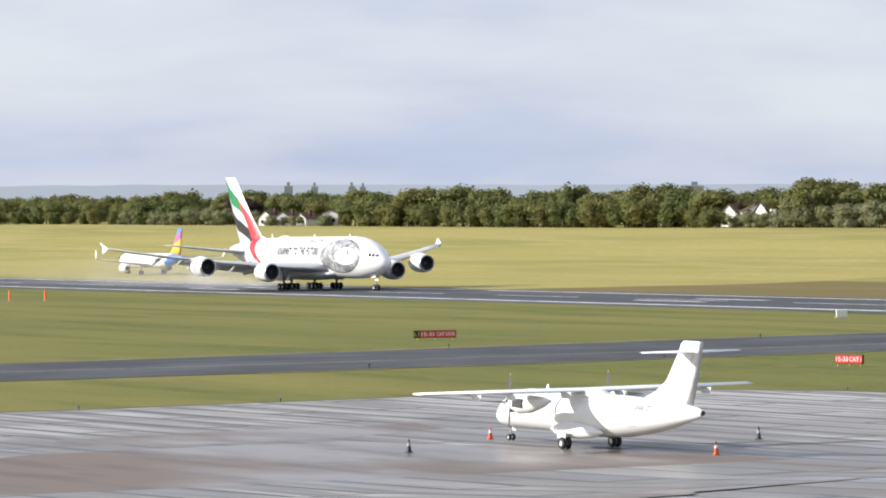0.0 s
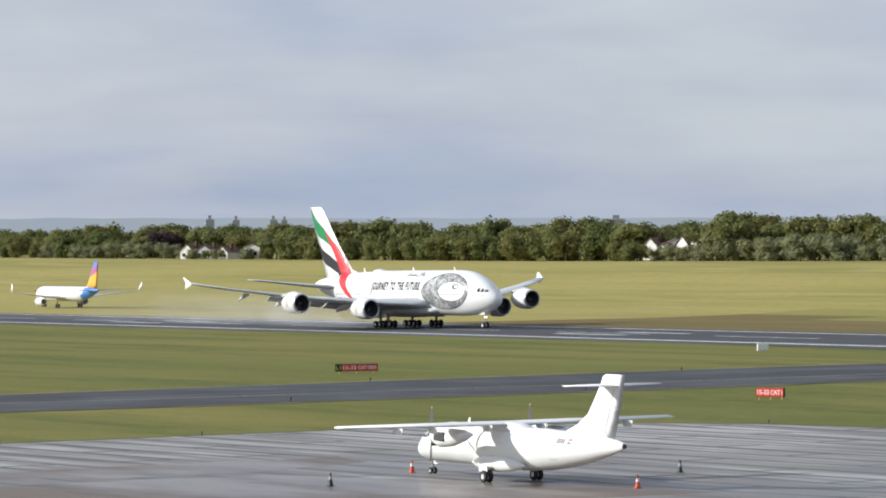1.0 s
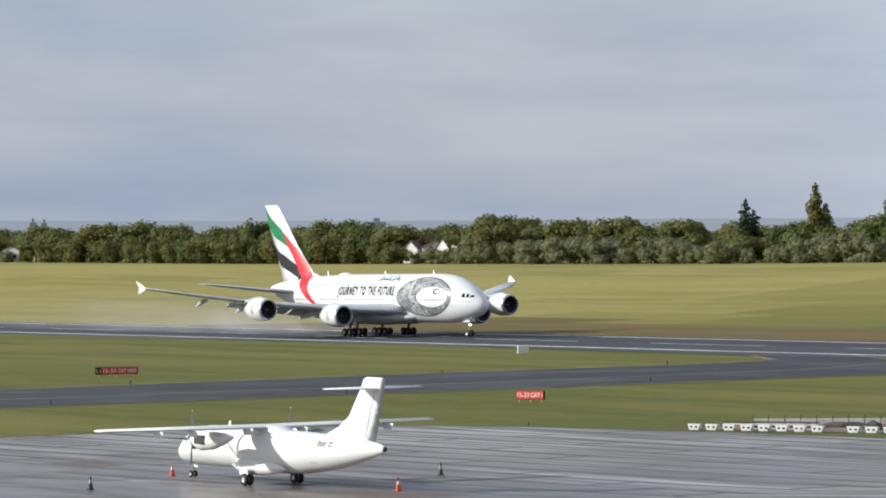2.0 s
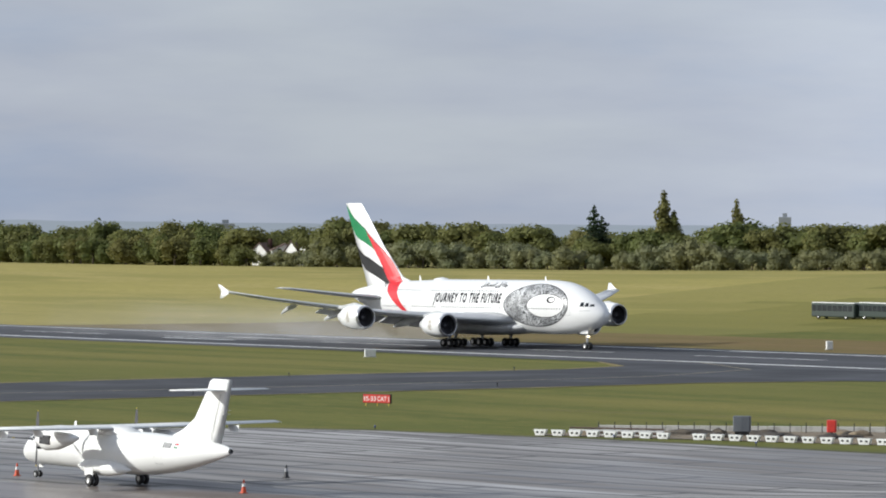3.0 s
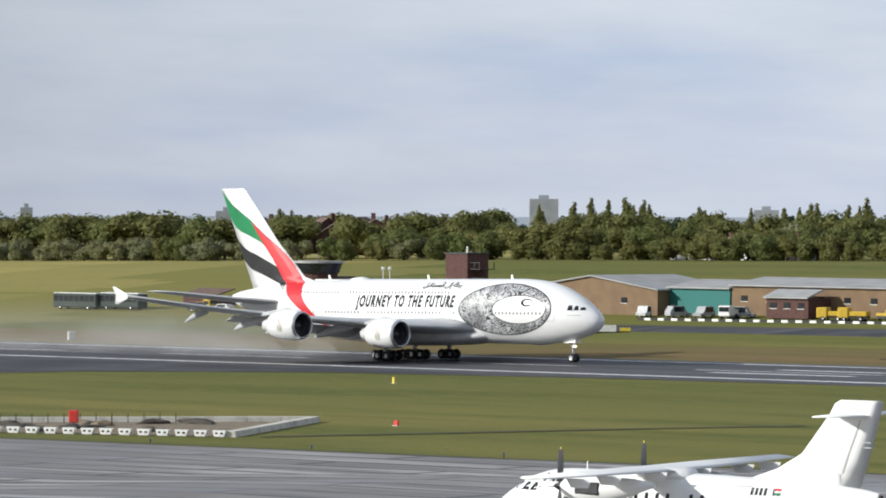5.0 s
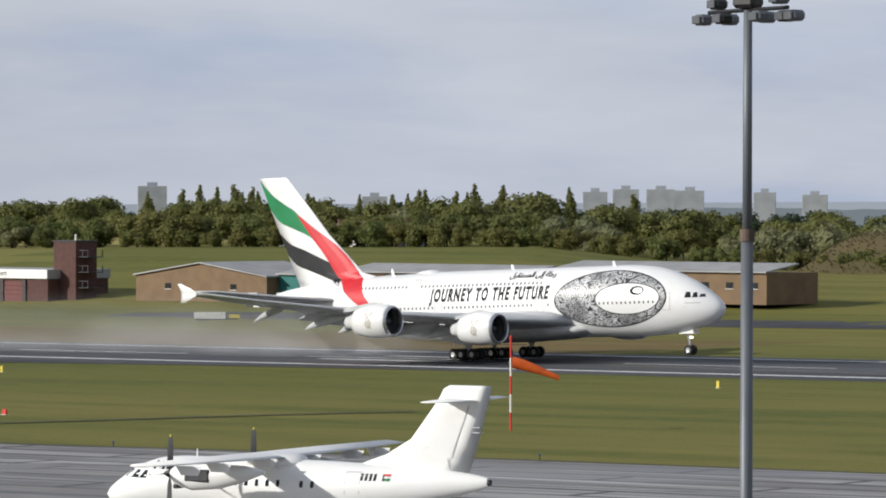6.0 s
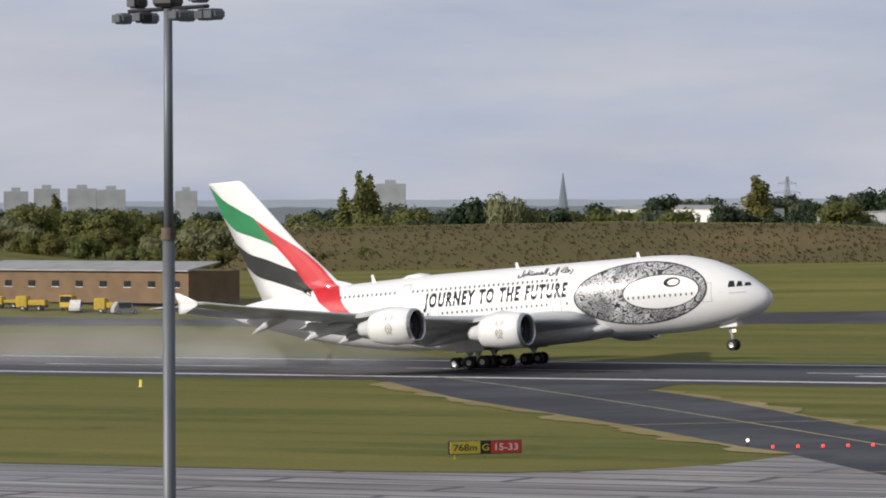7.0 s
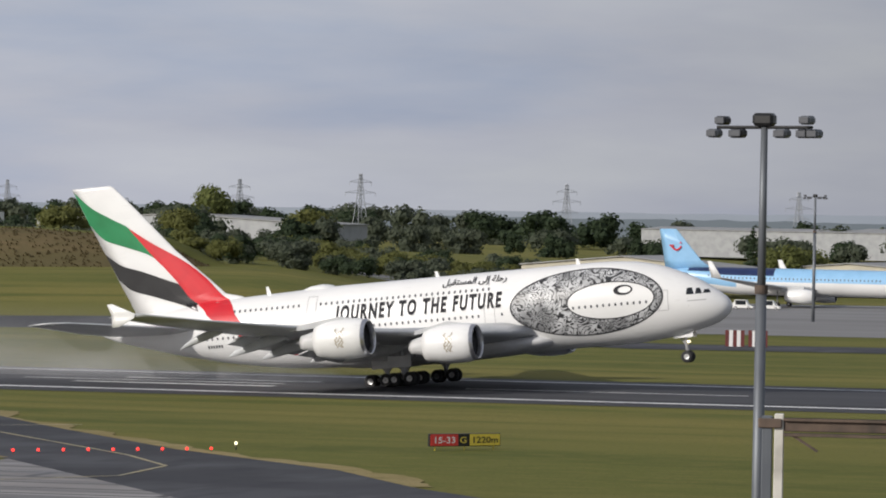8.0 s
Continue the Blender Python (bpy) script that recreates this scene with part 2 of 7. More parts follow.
def wing_bm(sections, upright=False):
    """Aerofoil loft. sections: (leading edge x, span place, height, chord, thickness factor); x points forward."""
    rings = []
    for x, y, z, c, k in sections:
        if upright:
            rings.append([(x - u * c, y + v * c * k, z) for u, v in FOIL])
        else:
            rings.append([(x - u * c, y, z + v * c * k) for u, v in FOIL])
    return loft(bmesh.new(), rings)


def lerp_rows(rows, x):
    for a, b in zip(rows, rows[1:]):
        if a[0] <= x <= b[0]:
            k = (x - a[0]) / (b[0] - a[0])
            return [p + (q - p) * k for p, q in zip(a[1:], b[1:])]
    return list(rows[0][1:] if x < rows[0][0] else rows[-1][1:])


def smooth_rows(rows, n):
    """Rows resampled on a smooth curve through them."""
    xs = np.array([r[0] for r in rows], float)
    ys = np.array([r[1:] for r in rows], float)
    m = np.zeros_like(ys)
    d = np.diff(ys, axis=0) / np.diff(xs)[:, None]
    m[0], m[-1] = d[0], d[-1]
    for i in range(1, len(xs) - 1):
        for j in range(ys.shape[1]):
            a, b = d[i - 1, j], d[i, j]
            m[i, j] = 0 if a * b <= 0 else 2 * a * b / (a + b)
    out = []
    for i in range(len(xs) - 1):
        h = xs[i + 1] - xs[i]
        for k in range(n):
            t = k / n
            y = (2 * t**3 - 3 * t**2 + 1) * ys[i] + (t**3 - 2 * t**2 + t) * h * m[i] + (-2 * t**3 + 3 * t**2) * ys[i + 1] + (t**3 - t**2) * h * m[i + 1]
            out.append((xs[i] + t * h, *y))
    out.append((xs[-1], *ys[-1]))
    return out


def text_bm(words, height, thin=1.0, shear=0.0, bold=0.012, gap=1.0):
    """The words as a flat mesh in x and y, centred on x, height metres high."""
    cu = bpy.data.curves.new("words", "FONT")
    cu.body, cu.align_x, cu.shear, cu.space_character = words, "CENTER", shear, gap
    cu.resolution_u, cu.offset = 3, bold
    ob = new("words", cu)
    bpy.context.view_layer.update()
    me = bpy.data.meshes.new_from_object(ob.evaluated_get(bpy.context.evaluated_depsgraph_get()))
    bm = bmesh.new()
    bm.from_mesh(me)
    bpy.data.objects.remove(ob)
    bpy.data.curves.remove(cu)
    bpy.data.meshes.remove(me)
    lo, hi = min(v.co.y for v in bm.verts), max(v.co.y for v in bm.verts)
    k = height / (hi - lo)
    for v in bm.verts:
        v.co = Vector((v.co.x * k * thin, (v.co.y - lo) * k, 0))
    return bm


# ---- ground ----
SLOPE = 0.006861
RISE = [(-9000, 10.0), (-2400, 11.0), (-1500, 11.5), (-1120, 9.9), (-880, 9.8), (-730, 10.7), (-625, 11.5), (-523, 11.7), (-480, 8.0), (-449, 6.6), (-399, 7.3), (-303, 8.6), (-285, 8.4), (-225, 0.0), (9000, 0.0)]


def sstep(a, b, x):
    """Smooth step from a to b, either way round."""
    k = min(1, max(0, (x - a) / (b - a)))
    return k * k * (3 - 2 * k)


def level(x, y, stand=True):
    """Height of the ground, with or without the raised stand on it."""
    z = SLOPE * max(-2600.0, min(x, 300.0))
    if stand and -230 < x < -60 and 60 < y < 225:  # the stand is a little higher
        z += 1.05 * sstep(-228, -192, x) * sstep(223, 200, y) * sstep(60, 100, y) * sstep(-60, -90, x)
    if y > 500:
        z += sstep(500, 690, y) * lerp_rows(RISE, x * 685 / y)[0]
    return z


def grass_material(name, a, b, c, d):
    m = material(name, a, 0.95, spec=0.15, spots=[(0.02, b, 0.40, 0.62, (0.2, 1, 1)), (0.11, c, 0.45, 0.66, (0.15, 1, 1)), (0.6, d, 0.46, 0.74, (0.5, 1, 1)), (4.0, (a[0] * 0.6, a[1] * 0.6, a[2] * 0.6), 0.5, 0.8, ONE)], bump=0.6, bump_scale=3.0)
    return m


M_GRASS = grass_material("mown grass", (0.125, 0.132, 0.028), (0.200, 0.176, 0.046), (0.092, 0.108, 0.021), (0.160, 0.150, 0.038))
M_FIELD = grass_material("dry meadow grass", (0.34, 0.29, 0.088), (0.235, 0.215, 0.06), (0.36, 0.30, 0.105), (0.26, 0.23, 0.068))
M_DRYING = grass_material("half-dry grass", (0.19, 0.178, 0.046), (0.21, 0.19, 0.05), (0.17, 0.165, 0.045), (0.19, 0.175, 0.046))
M_DRIER = grass_material("drier meadow grass", (0.265, 0.235, 0.068), (0.22, 0.20, 0.055), (0.27, 0.235, 0.075), (0.225, 0.20, 0.058))
M_HEATH = grass_material("brown rough grass", (0.17, 0.12, 0.046), (0.14, 0.12, 0.034), (0.20, 0.14, 0.06), (0.15, 0.115, 0.044))
M_BANKG = grass_material("brown bank grass", (0.115, 0.088, 0.042), (0.085, 0.076, 0.036), (0.14, 0.105, 0.055), (0.10, 0.085, 0.04))


def spread(a, b, n):
    return [a + (b - a) * i / n for i in range(n + 1)]


def make_ground():
    xs = [-9000, -6000, -4500, -3400, -2600] + spread(-2200, -700, 30) + spread(-680, 100, 78) + [200, 300, 600, 1200, 3000]
    ys = [-2500, -1000, -400, -150] + spread(0, 560, 28) + spread(570, 720, 30) + [760, 820, 900, 1050, 1300, 1800, 2600, 3600, 5000, 8000]
    bm = bmesh.new()
    vs = [[bm.verts.new((x, y, level(x, y, False))) for x in xs] for y in ys]
    for j in range(len(ys) - 1):
        for i in range(len(xs) - 1):
            f = bm.faces.new((vs[j][i], vs[j][i + 1], vs[j + 1][i + 1], vs[j + 1][i]))
            cx, cy = (xs[i] + xs[i + 1]) / 2, (ys[j] + ys[j + 1]) / 2
            f.material_index = 0
            if cy > 414:
                edge = -640 - (cy - 414) * 0.15 + 40 * noise.noise((cx * 0.02, cy * 0.05, 2.0))
                f.material_index = 1 if cx < edge - 70 else 4 if cx < edge - 20 else 3 if cx < edge + 45 else 0
                if 430 < cy < 500 + max(0, (cx + 640) * -0.2) and -760 < cx < -330:
                    f.material_index = 2
    g = part("ground", bm, [M_GRASS, M_FIELD, M_HEATH, M_DRYING, M_DRIER], smooth=True)
    return tagged(g, "mown green grass with drier yellow meadow behind", "ground", kind="structure")


def sheet(name, outline, mat, label, category, lift=0.03, step=14.0, kind="structure"):
    """A paved area laid on the ground: the outline cut into cells so that it follows the slope."""
    bm = bmesh.new()
    f = bm.faces.new([bm.verts.new((x, y, 0)) for x, y in outline])
    x0, x1 = min(p[0] for p in outline), max(p[0] for p in outline)
    y0, y1 = min(p[1] for p in outline), max(p[1] for p in outline)
    for i in range(1, int((x1 - x0) / step)):
        bmesh.ops.bisect_plane(bm, geom=bm.verts[:] + bm.edges[:] + bm.faces[:], plane_co=(x0 + i * step, 0, 0), plane_no=(1, 0, 0))
    if y1 > 575 or name == "apron":
        for i in range(1, int((y1 - y0) / step)):
            bmesh.ops.bisect_plane(bm, geom=bm.verts[:] + bm.edges[:] + bm.faces[:], plane_co=(0, y0 + i * step, 0), plane_no=(0, 1, 0))
    for v in bm.verts:
        v.co.z = level(v.co.x, v.co.y) + lift
    bmesh.ops.recalc_face_normals(bm, faces=bm.faces)
    if sum(f.normal.z for f in bm.faces) < 0:
        bmesh.ops.reverse_faces(bm, faces=bm.faces)
    return tagged(part(name, bm, mat), label, category, kind=kind)


def arc(cx, cy, r, a0, a1, n=8):
    return [(cx + r * math.cos(radians(a0 + (a1 - a0) * i / n)), cy + r * math.sin(radians(a0 + (a1 - a0) * i / n))) for i in range(n + 1)]


def apron_material():
    """Wet pale concrete slabs: long joints, puddles and stains."""
    m = material("wet apron concrete", (0.36, 0.35, 0.342), 0.72, spec=0.32, spots=[(0.018, (0.15, 0.125, 0.10), 0.48, 0.56, (1, 0.3, 1)), (0.10, (0.25, 0.24, 0.23), 0.44, 0.62, (0.3, 1, 1)), (0.55, (0.16, 0.153, 0.148), 0.45, 0.60, (0.045, 1, 1)), (0.3, (0.44, 0.43, 0.42), 0.58, 0.72, (0.06, 1, 1))], bump=0.05, bump_scale=2.0, rough_var=-0.3)
    nt = m.node_tree
    N, L = nt.nodes.new, nt.links.new
    b = nt.nodes["Principled BSDF"]
    base = b.inputs["Base Color"].links[0].from_socket
    tc, mp, br, mx = N("ShaderNodeTexCoord"), N("ShaderNodeMapping"), N("ShaderNodeTexBrick"), N("ShaderNodeMix")
    mp.inputs["Rotation"].default_value = (0, 0, radians(-4))
    L(tc.outputs["Object"], mp.inputs[0])
    L(mp.outputs[0], br.inputs["Vector"])
    br.inputs["Scale"].default_value = 1.0
    br.inputs["Brick Width"].default_value, br.inputs["Row Height"].default_value = 30.0, 5.2
    br.inputs["Mortar Size"].default_value, br.inputs["Mortar Smooth"].default_value = 0.5, 0.5
    br.inputs["Color1"].default_value = br.inputs["Color2"].default_value = (0, 0, 0, 1)
    br.inputs["Mortar"].default_value = (1, 1, 1, 1)
    mx.data_type = "RGBA"
    mul = N("ShaderNodeMath")
    mul.operation = "MULTIPLY"
    mul.inputs[1].default_value = 0.9
    L(br.outputs["Color"], mul.inputs[0])
    L(mul.outputs[0], mx.inputs[0])
    L(base, mx.inputs[6])
    mx.inputs[7].default_value = (0.05, 0.048, 0.046, 1)
    L(mx.outputs[2], b.inputs["Base Color"])
    return m


RWY = 409.5


def make_pavement():
    sheet("runway", [(-3000, RWY - 30), (900, RWY - 30), (900, RWY + 29), (-3000, RWY + 29)], M_ASPHALT, "dark wet asphalt runway with white edge lines", "runway")
    sheet("taxiway_1", [(-390, 60), (-439, 60), (-436, 200), (-444, 255), (-451, 300), (-455, 350), (-462, 366), (-480, 376), (-560, 380), (-300, 380), (-340, 377), (-375, 369), (-398, 350), (-402, 330), (-399, 300), (-396, 260), (-391, 200)], M_TAXI, "dark asphalt taxiway leading off the runway", "taxiway", lift=0.045)
    sheet("taxiway_2", [(-236, 380), (-222, 364), (-204, 343), (-165, 304), (-141, 278), (-134, 271), (-107, 239), (-60, 180), (-30, 195), (-70, 228), (-96, 254), (-108, 270), (-128, 288), (-150, 313), (-177, 346), (-196, 366), (-200, 380)], M_TAXI, "dark asphalt taxiway with a curving yellow line", "taxiway", lift=0.045)
    sheet("apron", [(-330, -300), (-331, 100), (-329, 150), (-332, 190), (-330, 204), (-325, 214), (-316, 220), (-305, 223), (-290, 227), (-240, 233), (-184, 239.5), (-150, 241), (-141, 243.5), (-135, 250), (-132.5, 258), (-133, 270), (-106, 238), (-60, 180), (0, 110), (60, 40), (60, -300)], apron_material(), "wet pale concrete apron with dark joints", "apron", lift=0.06)
    # old brown tarmac laid into the concrete, with ragged edges
    rnd = random.Random(17)

    def worn(pts, k):
        out = []
        for a, b in zip(pts, pts[1:] + pts[:1]):
            a, b = Vector(a), Vector(b)
            n = max(1, int((b - a).length / 3))
            for i in range(n):
                q = a.lerp(b, i / n)
                out.append((q.x + k * noise.noise((q.x * 0.2, q.y * 0.2, 3)) + rnd.uniform(-0.3, 0.3), q.y + k * noise.noise((q.x * 0.2, q.y * 0.2, 8)) + rnd.uniform(-0.3, 0.3)))
        return out

    brown = material("worn brown tarmac", (0.150, 0.115, 0.092), 0.6, spec=0.35, spots=[(0.05, (0.195, 0.165, 0.145), 0.42, 0.6, (0.5, 1, 1)), (0.35, (0.105, 0.082, 0.068), 0.46, 0.66, (0.2, 1, 1)), (0.16, (0.22, 0.20, 0.185), 0.58, 0.7, (0.2, 1, 1))], rough_var=-0.3, bump=0.08, bump_scale=3)
    sheet("brown_tarmac", worn([(-268.7, 95), (-270.5, 120.3), (-272.3, 129.8), (-271.9, 145.8), (-260.1, 151.7), (-248.2, 157.0), (-224.8, 162.3), (-206, 146), (-190, 110), (-199.0, 82.3)], 2.0), brown, "worn brown tarmac patch on the wet apron", "apron", lift=0.066)
    sheet("brown_tarmac", worn([(-287.0, 130.3), (-289.9, 142.9), (-291.2, 163.2), (-283.3, 161.2), (-275.9, 148.0), (-275.2, 137.0), (-280.1, 127.2)], 1.2), brown, "worn brown tarmac patch on the wet apron", "apron", lift=0.066)
    # taxiway and airfield road beyond the runway
    sheet("taxiway_3", [(-502, 531), (-400, 532), (-300, 545), (-150, 560), (200, 560), (200, 590), (-150, 588), (-300, 566), (-400, 548), (-480, 545), (-500, 541)], M_TAXI, "grey asphalt taxiway beyond the runway", "taxiway", lift=0.05)
    sheet("far_apron", [(-330, 815), (-215, 640), (250, 640), (250, 900), (-330, 900)], material("pale dry concrete", (0.22, 0.215, 0.21), 0.7, spots=[(0.05, (0.16, 0.155, 0.15), 0.4, 0.7, (0.3, 1, 1))]), "pale concrete stand for parked airliners", "apron", lift=0.06)
    # paint
    for i, (y, w) in enumerate(((RWY - 22, 2.0), (RWY + 22, 1.6))):
        sheet("runway_edge_line", [(-3000, y - w / 2), (900, y - w / 2), (900, y + w / 2), (-3000, y + w / 2)], M_RWLINE, "white painted runway edge line", "line", lift=0.07)
    for x in range(-1500, 300, 50):
        sheet("centre_line", [(x, RWY - 0.45), (x + 30, RWY - 0.45), (x + 30, RWY + 0.45), (x, RWY + 0.45)], M_RWLINE, "white painted runway centre line dash", "line", lift=0.07, step=40)
    for x in (-342, -191, -640, -818):
        for y in (RWY - 6.6, RWY + 6.6):
            sheet("touchdown_bar", [(x, y - 0.9), (x + 22.5, y - 0.9), (x + 22.5, y + 0.9), (x, y + 0.9)], M_RWLINE, "white painted touchdown bar", "line", lift=0.075, step=40)

    def painted(pts, w, name, mat, label):
        bm = bmesh.new()
        prev = None
        for i, (x, y) in enumerate(pts):
            a = Vector(pts[min(i + 1, len(pts) - 1)]) - Vector(pts[max(i - 1, 0)])
            n = Vector((-a.y, a.x)).normalized() * w / 2
            pair = [bm.verts.new((x + s * n.x, y + s * n.y, level(x, y) + 0.08)) for s in (-1, 1)]
            if prev:
                f = bm.faces.new((prev[0], prev[1], pair[1], pair[0]))
                f.normal_update()
                if f.normal.z < 0:
                    f.normal_flip()
            prev = pair
        tagged(part(name, bm, mat), label, "line", kind="structure")

    painted([(-300, 404), (-262, 399), (-235, 390), (-213, 369), (-180, 335), (-150, 303), (-128, 279), (-120, 268), (-118, 256), (-124, 246), (-136, 238)], 0.35, "taxi_centre_line", M_YLINE, "faded yellow taxi centre line")
    painted([(-165, 303), (-150, 318)], 0.4, "holding_line", M_YLINE, "faded yellow holding line")
    painted([(-560, 392), (-470, 386), (-440, 370), (-424, 340), (-416, 290), (-412, 200), (-412, 80)], 0.35, "taxi_centre_line", M_YLINE, "faded yellow taxi centre line")
    dark_soil = material("dark soil edge", (0.045, 0.040, 0.026), 0.95, spots=[(0.5, (0.08, 0.075, 0.04), 0.5, 0.7, ONE)])
    painted([(-331.6, 100), (-329.6, 150), (-332.6, 190), (-330.6, 204.5), (-325.4, 214.6), (-316.3, 220.7), (-305, 223.7), (-290, 227.7), (-240, 233.7), (-184, 240.2), (-150, 241.7), (-141.5, 244.2), (-135.7, 250.4)], 0.8, "soil_edge", dark_soil, "dark strip of soil along the apron edge")
    # old trench lines in the grass
    for pts, w in (([(-345, 262), (-318, 268), (-300, 278)], 0.4), ([(-259, 247), (-253, 262), (-246, 283), (-240, 296)], 1.2)):
        painted(pts, w, "trench_line", dark_soil, "dark line of an old filled trench in the grass")
    # worn pale verges along the taxiways
    verge = grass_material("straw verge", (0.30, 0.24, 0.11), (0.24, 0.19, 0.08), (0.34, 0.28, 0.15), (0.20, 0.17, 0.06))
    random.seed(5)

    def ragged(pts, w, name):
        bm = bmesh.new()
        prev = None
        dense = []
        for a, b in zip(pts, pts[1:]):
            k = max(2, int((Vector(b) - Vector(a)).length / 1.5))
            dense += [Vector(a).lerp(Vector(b), i / k) for i in range(k)]
        for i, p in enumerate(dense):
            a = dense[min(i + 1, len(dense) - 1)] - dense[max(i - 1, 0)]
            n = Vector((-a.y, a.x)).normalized()
            k = w * max(0.08, 0.55 + 0.9 * noise.noise((p.x * 0.13, p.y * 0.13, 2.0)) + 0.3 * random.random())
            q = p + n * k
            pair = [bm.verts.new((*(p - n * 0.1), level(*p) + 0.055)), bm.verts.new((*q, level(*q) + 0.055))]
            if prev:
                f = bm.faces.new((prev[0], prev[1], pair[1], pair[0]))
                f.normal_update()
                if f.normal.z < 0:
                    f.normal_flip()
            prev = pair
        tagged(part(name, bm, verge), "ragged straw-coloured grass verge", "verge", kind="stuff")

    ragged([(-134, 272), (-141, 278), (-165, 304), (-204, 343), (-222, 364), (-232, 376)], 3.0, "verge")
    ragged([(-196, 366), (-177, 346), (-150, 313), (-128, 288), (-108, 270), (-96, 254)], 2.6, "verge")
    ragged([(-436, 200), (-444, 255), (-451, 300), (-455, 350), (-462, 366), (-480, 376)][::-1], -1.6, "verge")
    ragged([(-391, 200), (-396, 260), (-399, 300), (-402, 330), (-398, 350)], -1.2, "verge")


make_ground()
make_pavement()


# ---- the big four-engined airliner ----
BODY = [(0.18, 5.40, 0.04, 0.04), (0.43, 5.41, 0.62, 0.62), (0.98, 5.44, 1.18, 1.18), (1.95, 5.55, 1.78, 1.80), (3.3, 5.80, 2.35, 2.45), (5.1, 6.08, 2.82, 3.10),
        (7.5, 6.36, 3.22, 3.75), (10.5, 6.56, 3.46, 4.17), (14, 6.64, 3.57, 4.30), (20, 6.66, 3.57, 4.28), (42, 6.66, 3.57, 4.26), (47.5, 6.72, 3.46, 4.05), (53.3, 7.02, 3.08, 3.58),
        (59.2, 7.45, 2.42, 2.85), (64, 7.82, 1.64, 1.98), (68, 8.10, 0.92, 1.12), (69.5, 8.20, 0.52, 0.66), (69.93, 8.23, 0.36, 0.48)]
BODY = smooth_rows(BODY, 5)


def body_side(st, z, side=-1, off=0.012):
    """The point of the fuselage skin at that station and height."""
    zc, hw, hh = lerp_rows(BODY, st)
    k = max(-0.999, min(0.999, (z - zc) / hh))
    a = math.asin(k)
    return Vector((36 - st, side * (hw * math.cos(a) + off), zc + (hh + off) * math.sin(a)))


def on_body(bm, st0, z0, side=-1, off=0.012, cut=0.3):
    """Wrap a flat mesh (x forward, y up) round the fuselage with its origin at that station and height."""
    lo, hi = min(v.co.y for v in bm.verts), max(v.co.y for v in bm.verts)
    n = int((hi - lo) / cut)
    for i in range(1, n + 1):
        bmesh.ops.bisect_plane(bm, geom=bm.verts[:] + bm.edges[:] + bm.faces[:], plane_co=(0, lo + i * cut, 0), plane_no=(0, 1, 0))
    for v in bm.verts:
        v.co = body_side(st0 - v.co.x, z0 + v.co.y, side, off)
    return bm


def wheel(parent, x, y, z, r=0.70, w=0.5):
    wh = new("wheel")
    wh.parent = parent
    wh.location = (x, y, z)
    prof = [(-w / 2, r * 0.45), (-w / 2, r * 0.78), (-w * 0.42, r * 0.93), (-w * 0.2, r), (w * 0.2, r), (w * 0.42, r * 0.93), (w / 2, r * 0.78), (w / 2, r * 0.45)]
    bm = bmesh.new()
    n = 20
    loft(bm, [[(q * math.cos(2 * math.pi * i / n), p, q * math.sin(2 * math.pi * i / n)) for i in range(n)] for p, q in prof], cap=False)
    part("tyre", bm, M_RUBBER, wh, smooth=True)
    bm = bmesh.new()
    prof = [(-w * 0.35, 0.02), (-w * 0.36, r * 0.3), (-w * 0.44, r * 0.47), (w * 0.44, r * 0.47), (w * 0.36, r * 0.3), (w * 0.35, 0.02)]
    loft(bm, [[(q * math.cos(2 * math.pi * i / n), p, q * math.sin(2 * math.pi * i / n)) for i in range(n)] for p, q in prof])
    part("hub", bm, M_HUB, wh, smooth=False)
    return wh


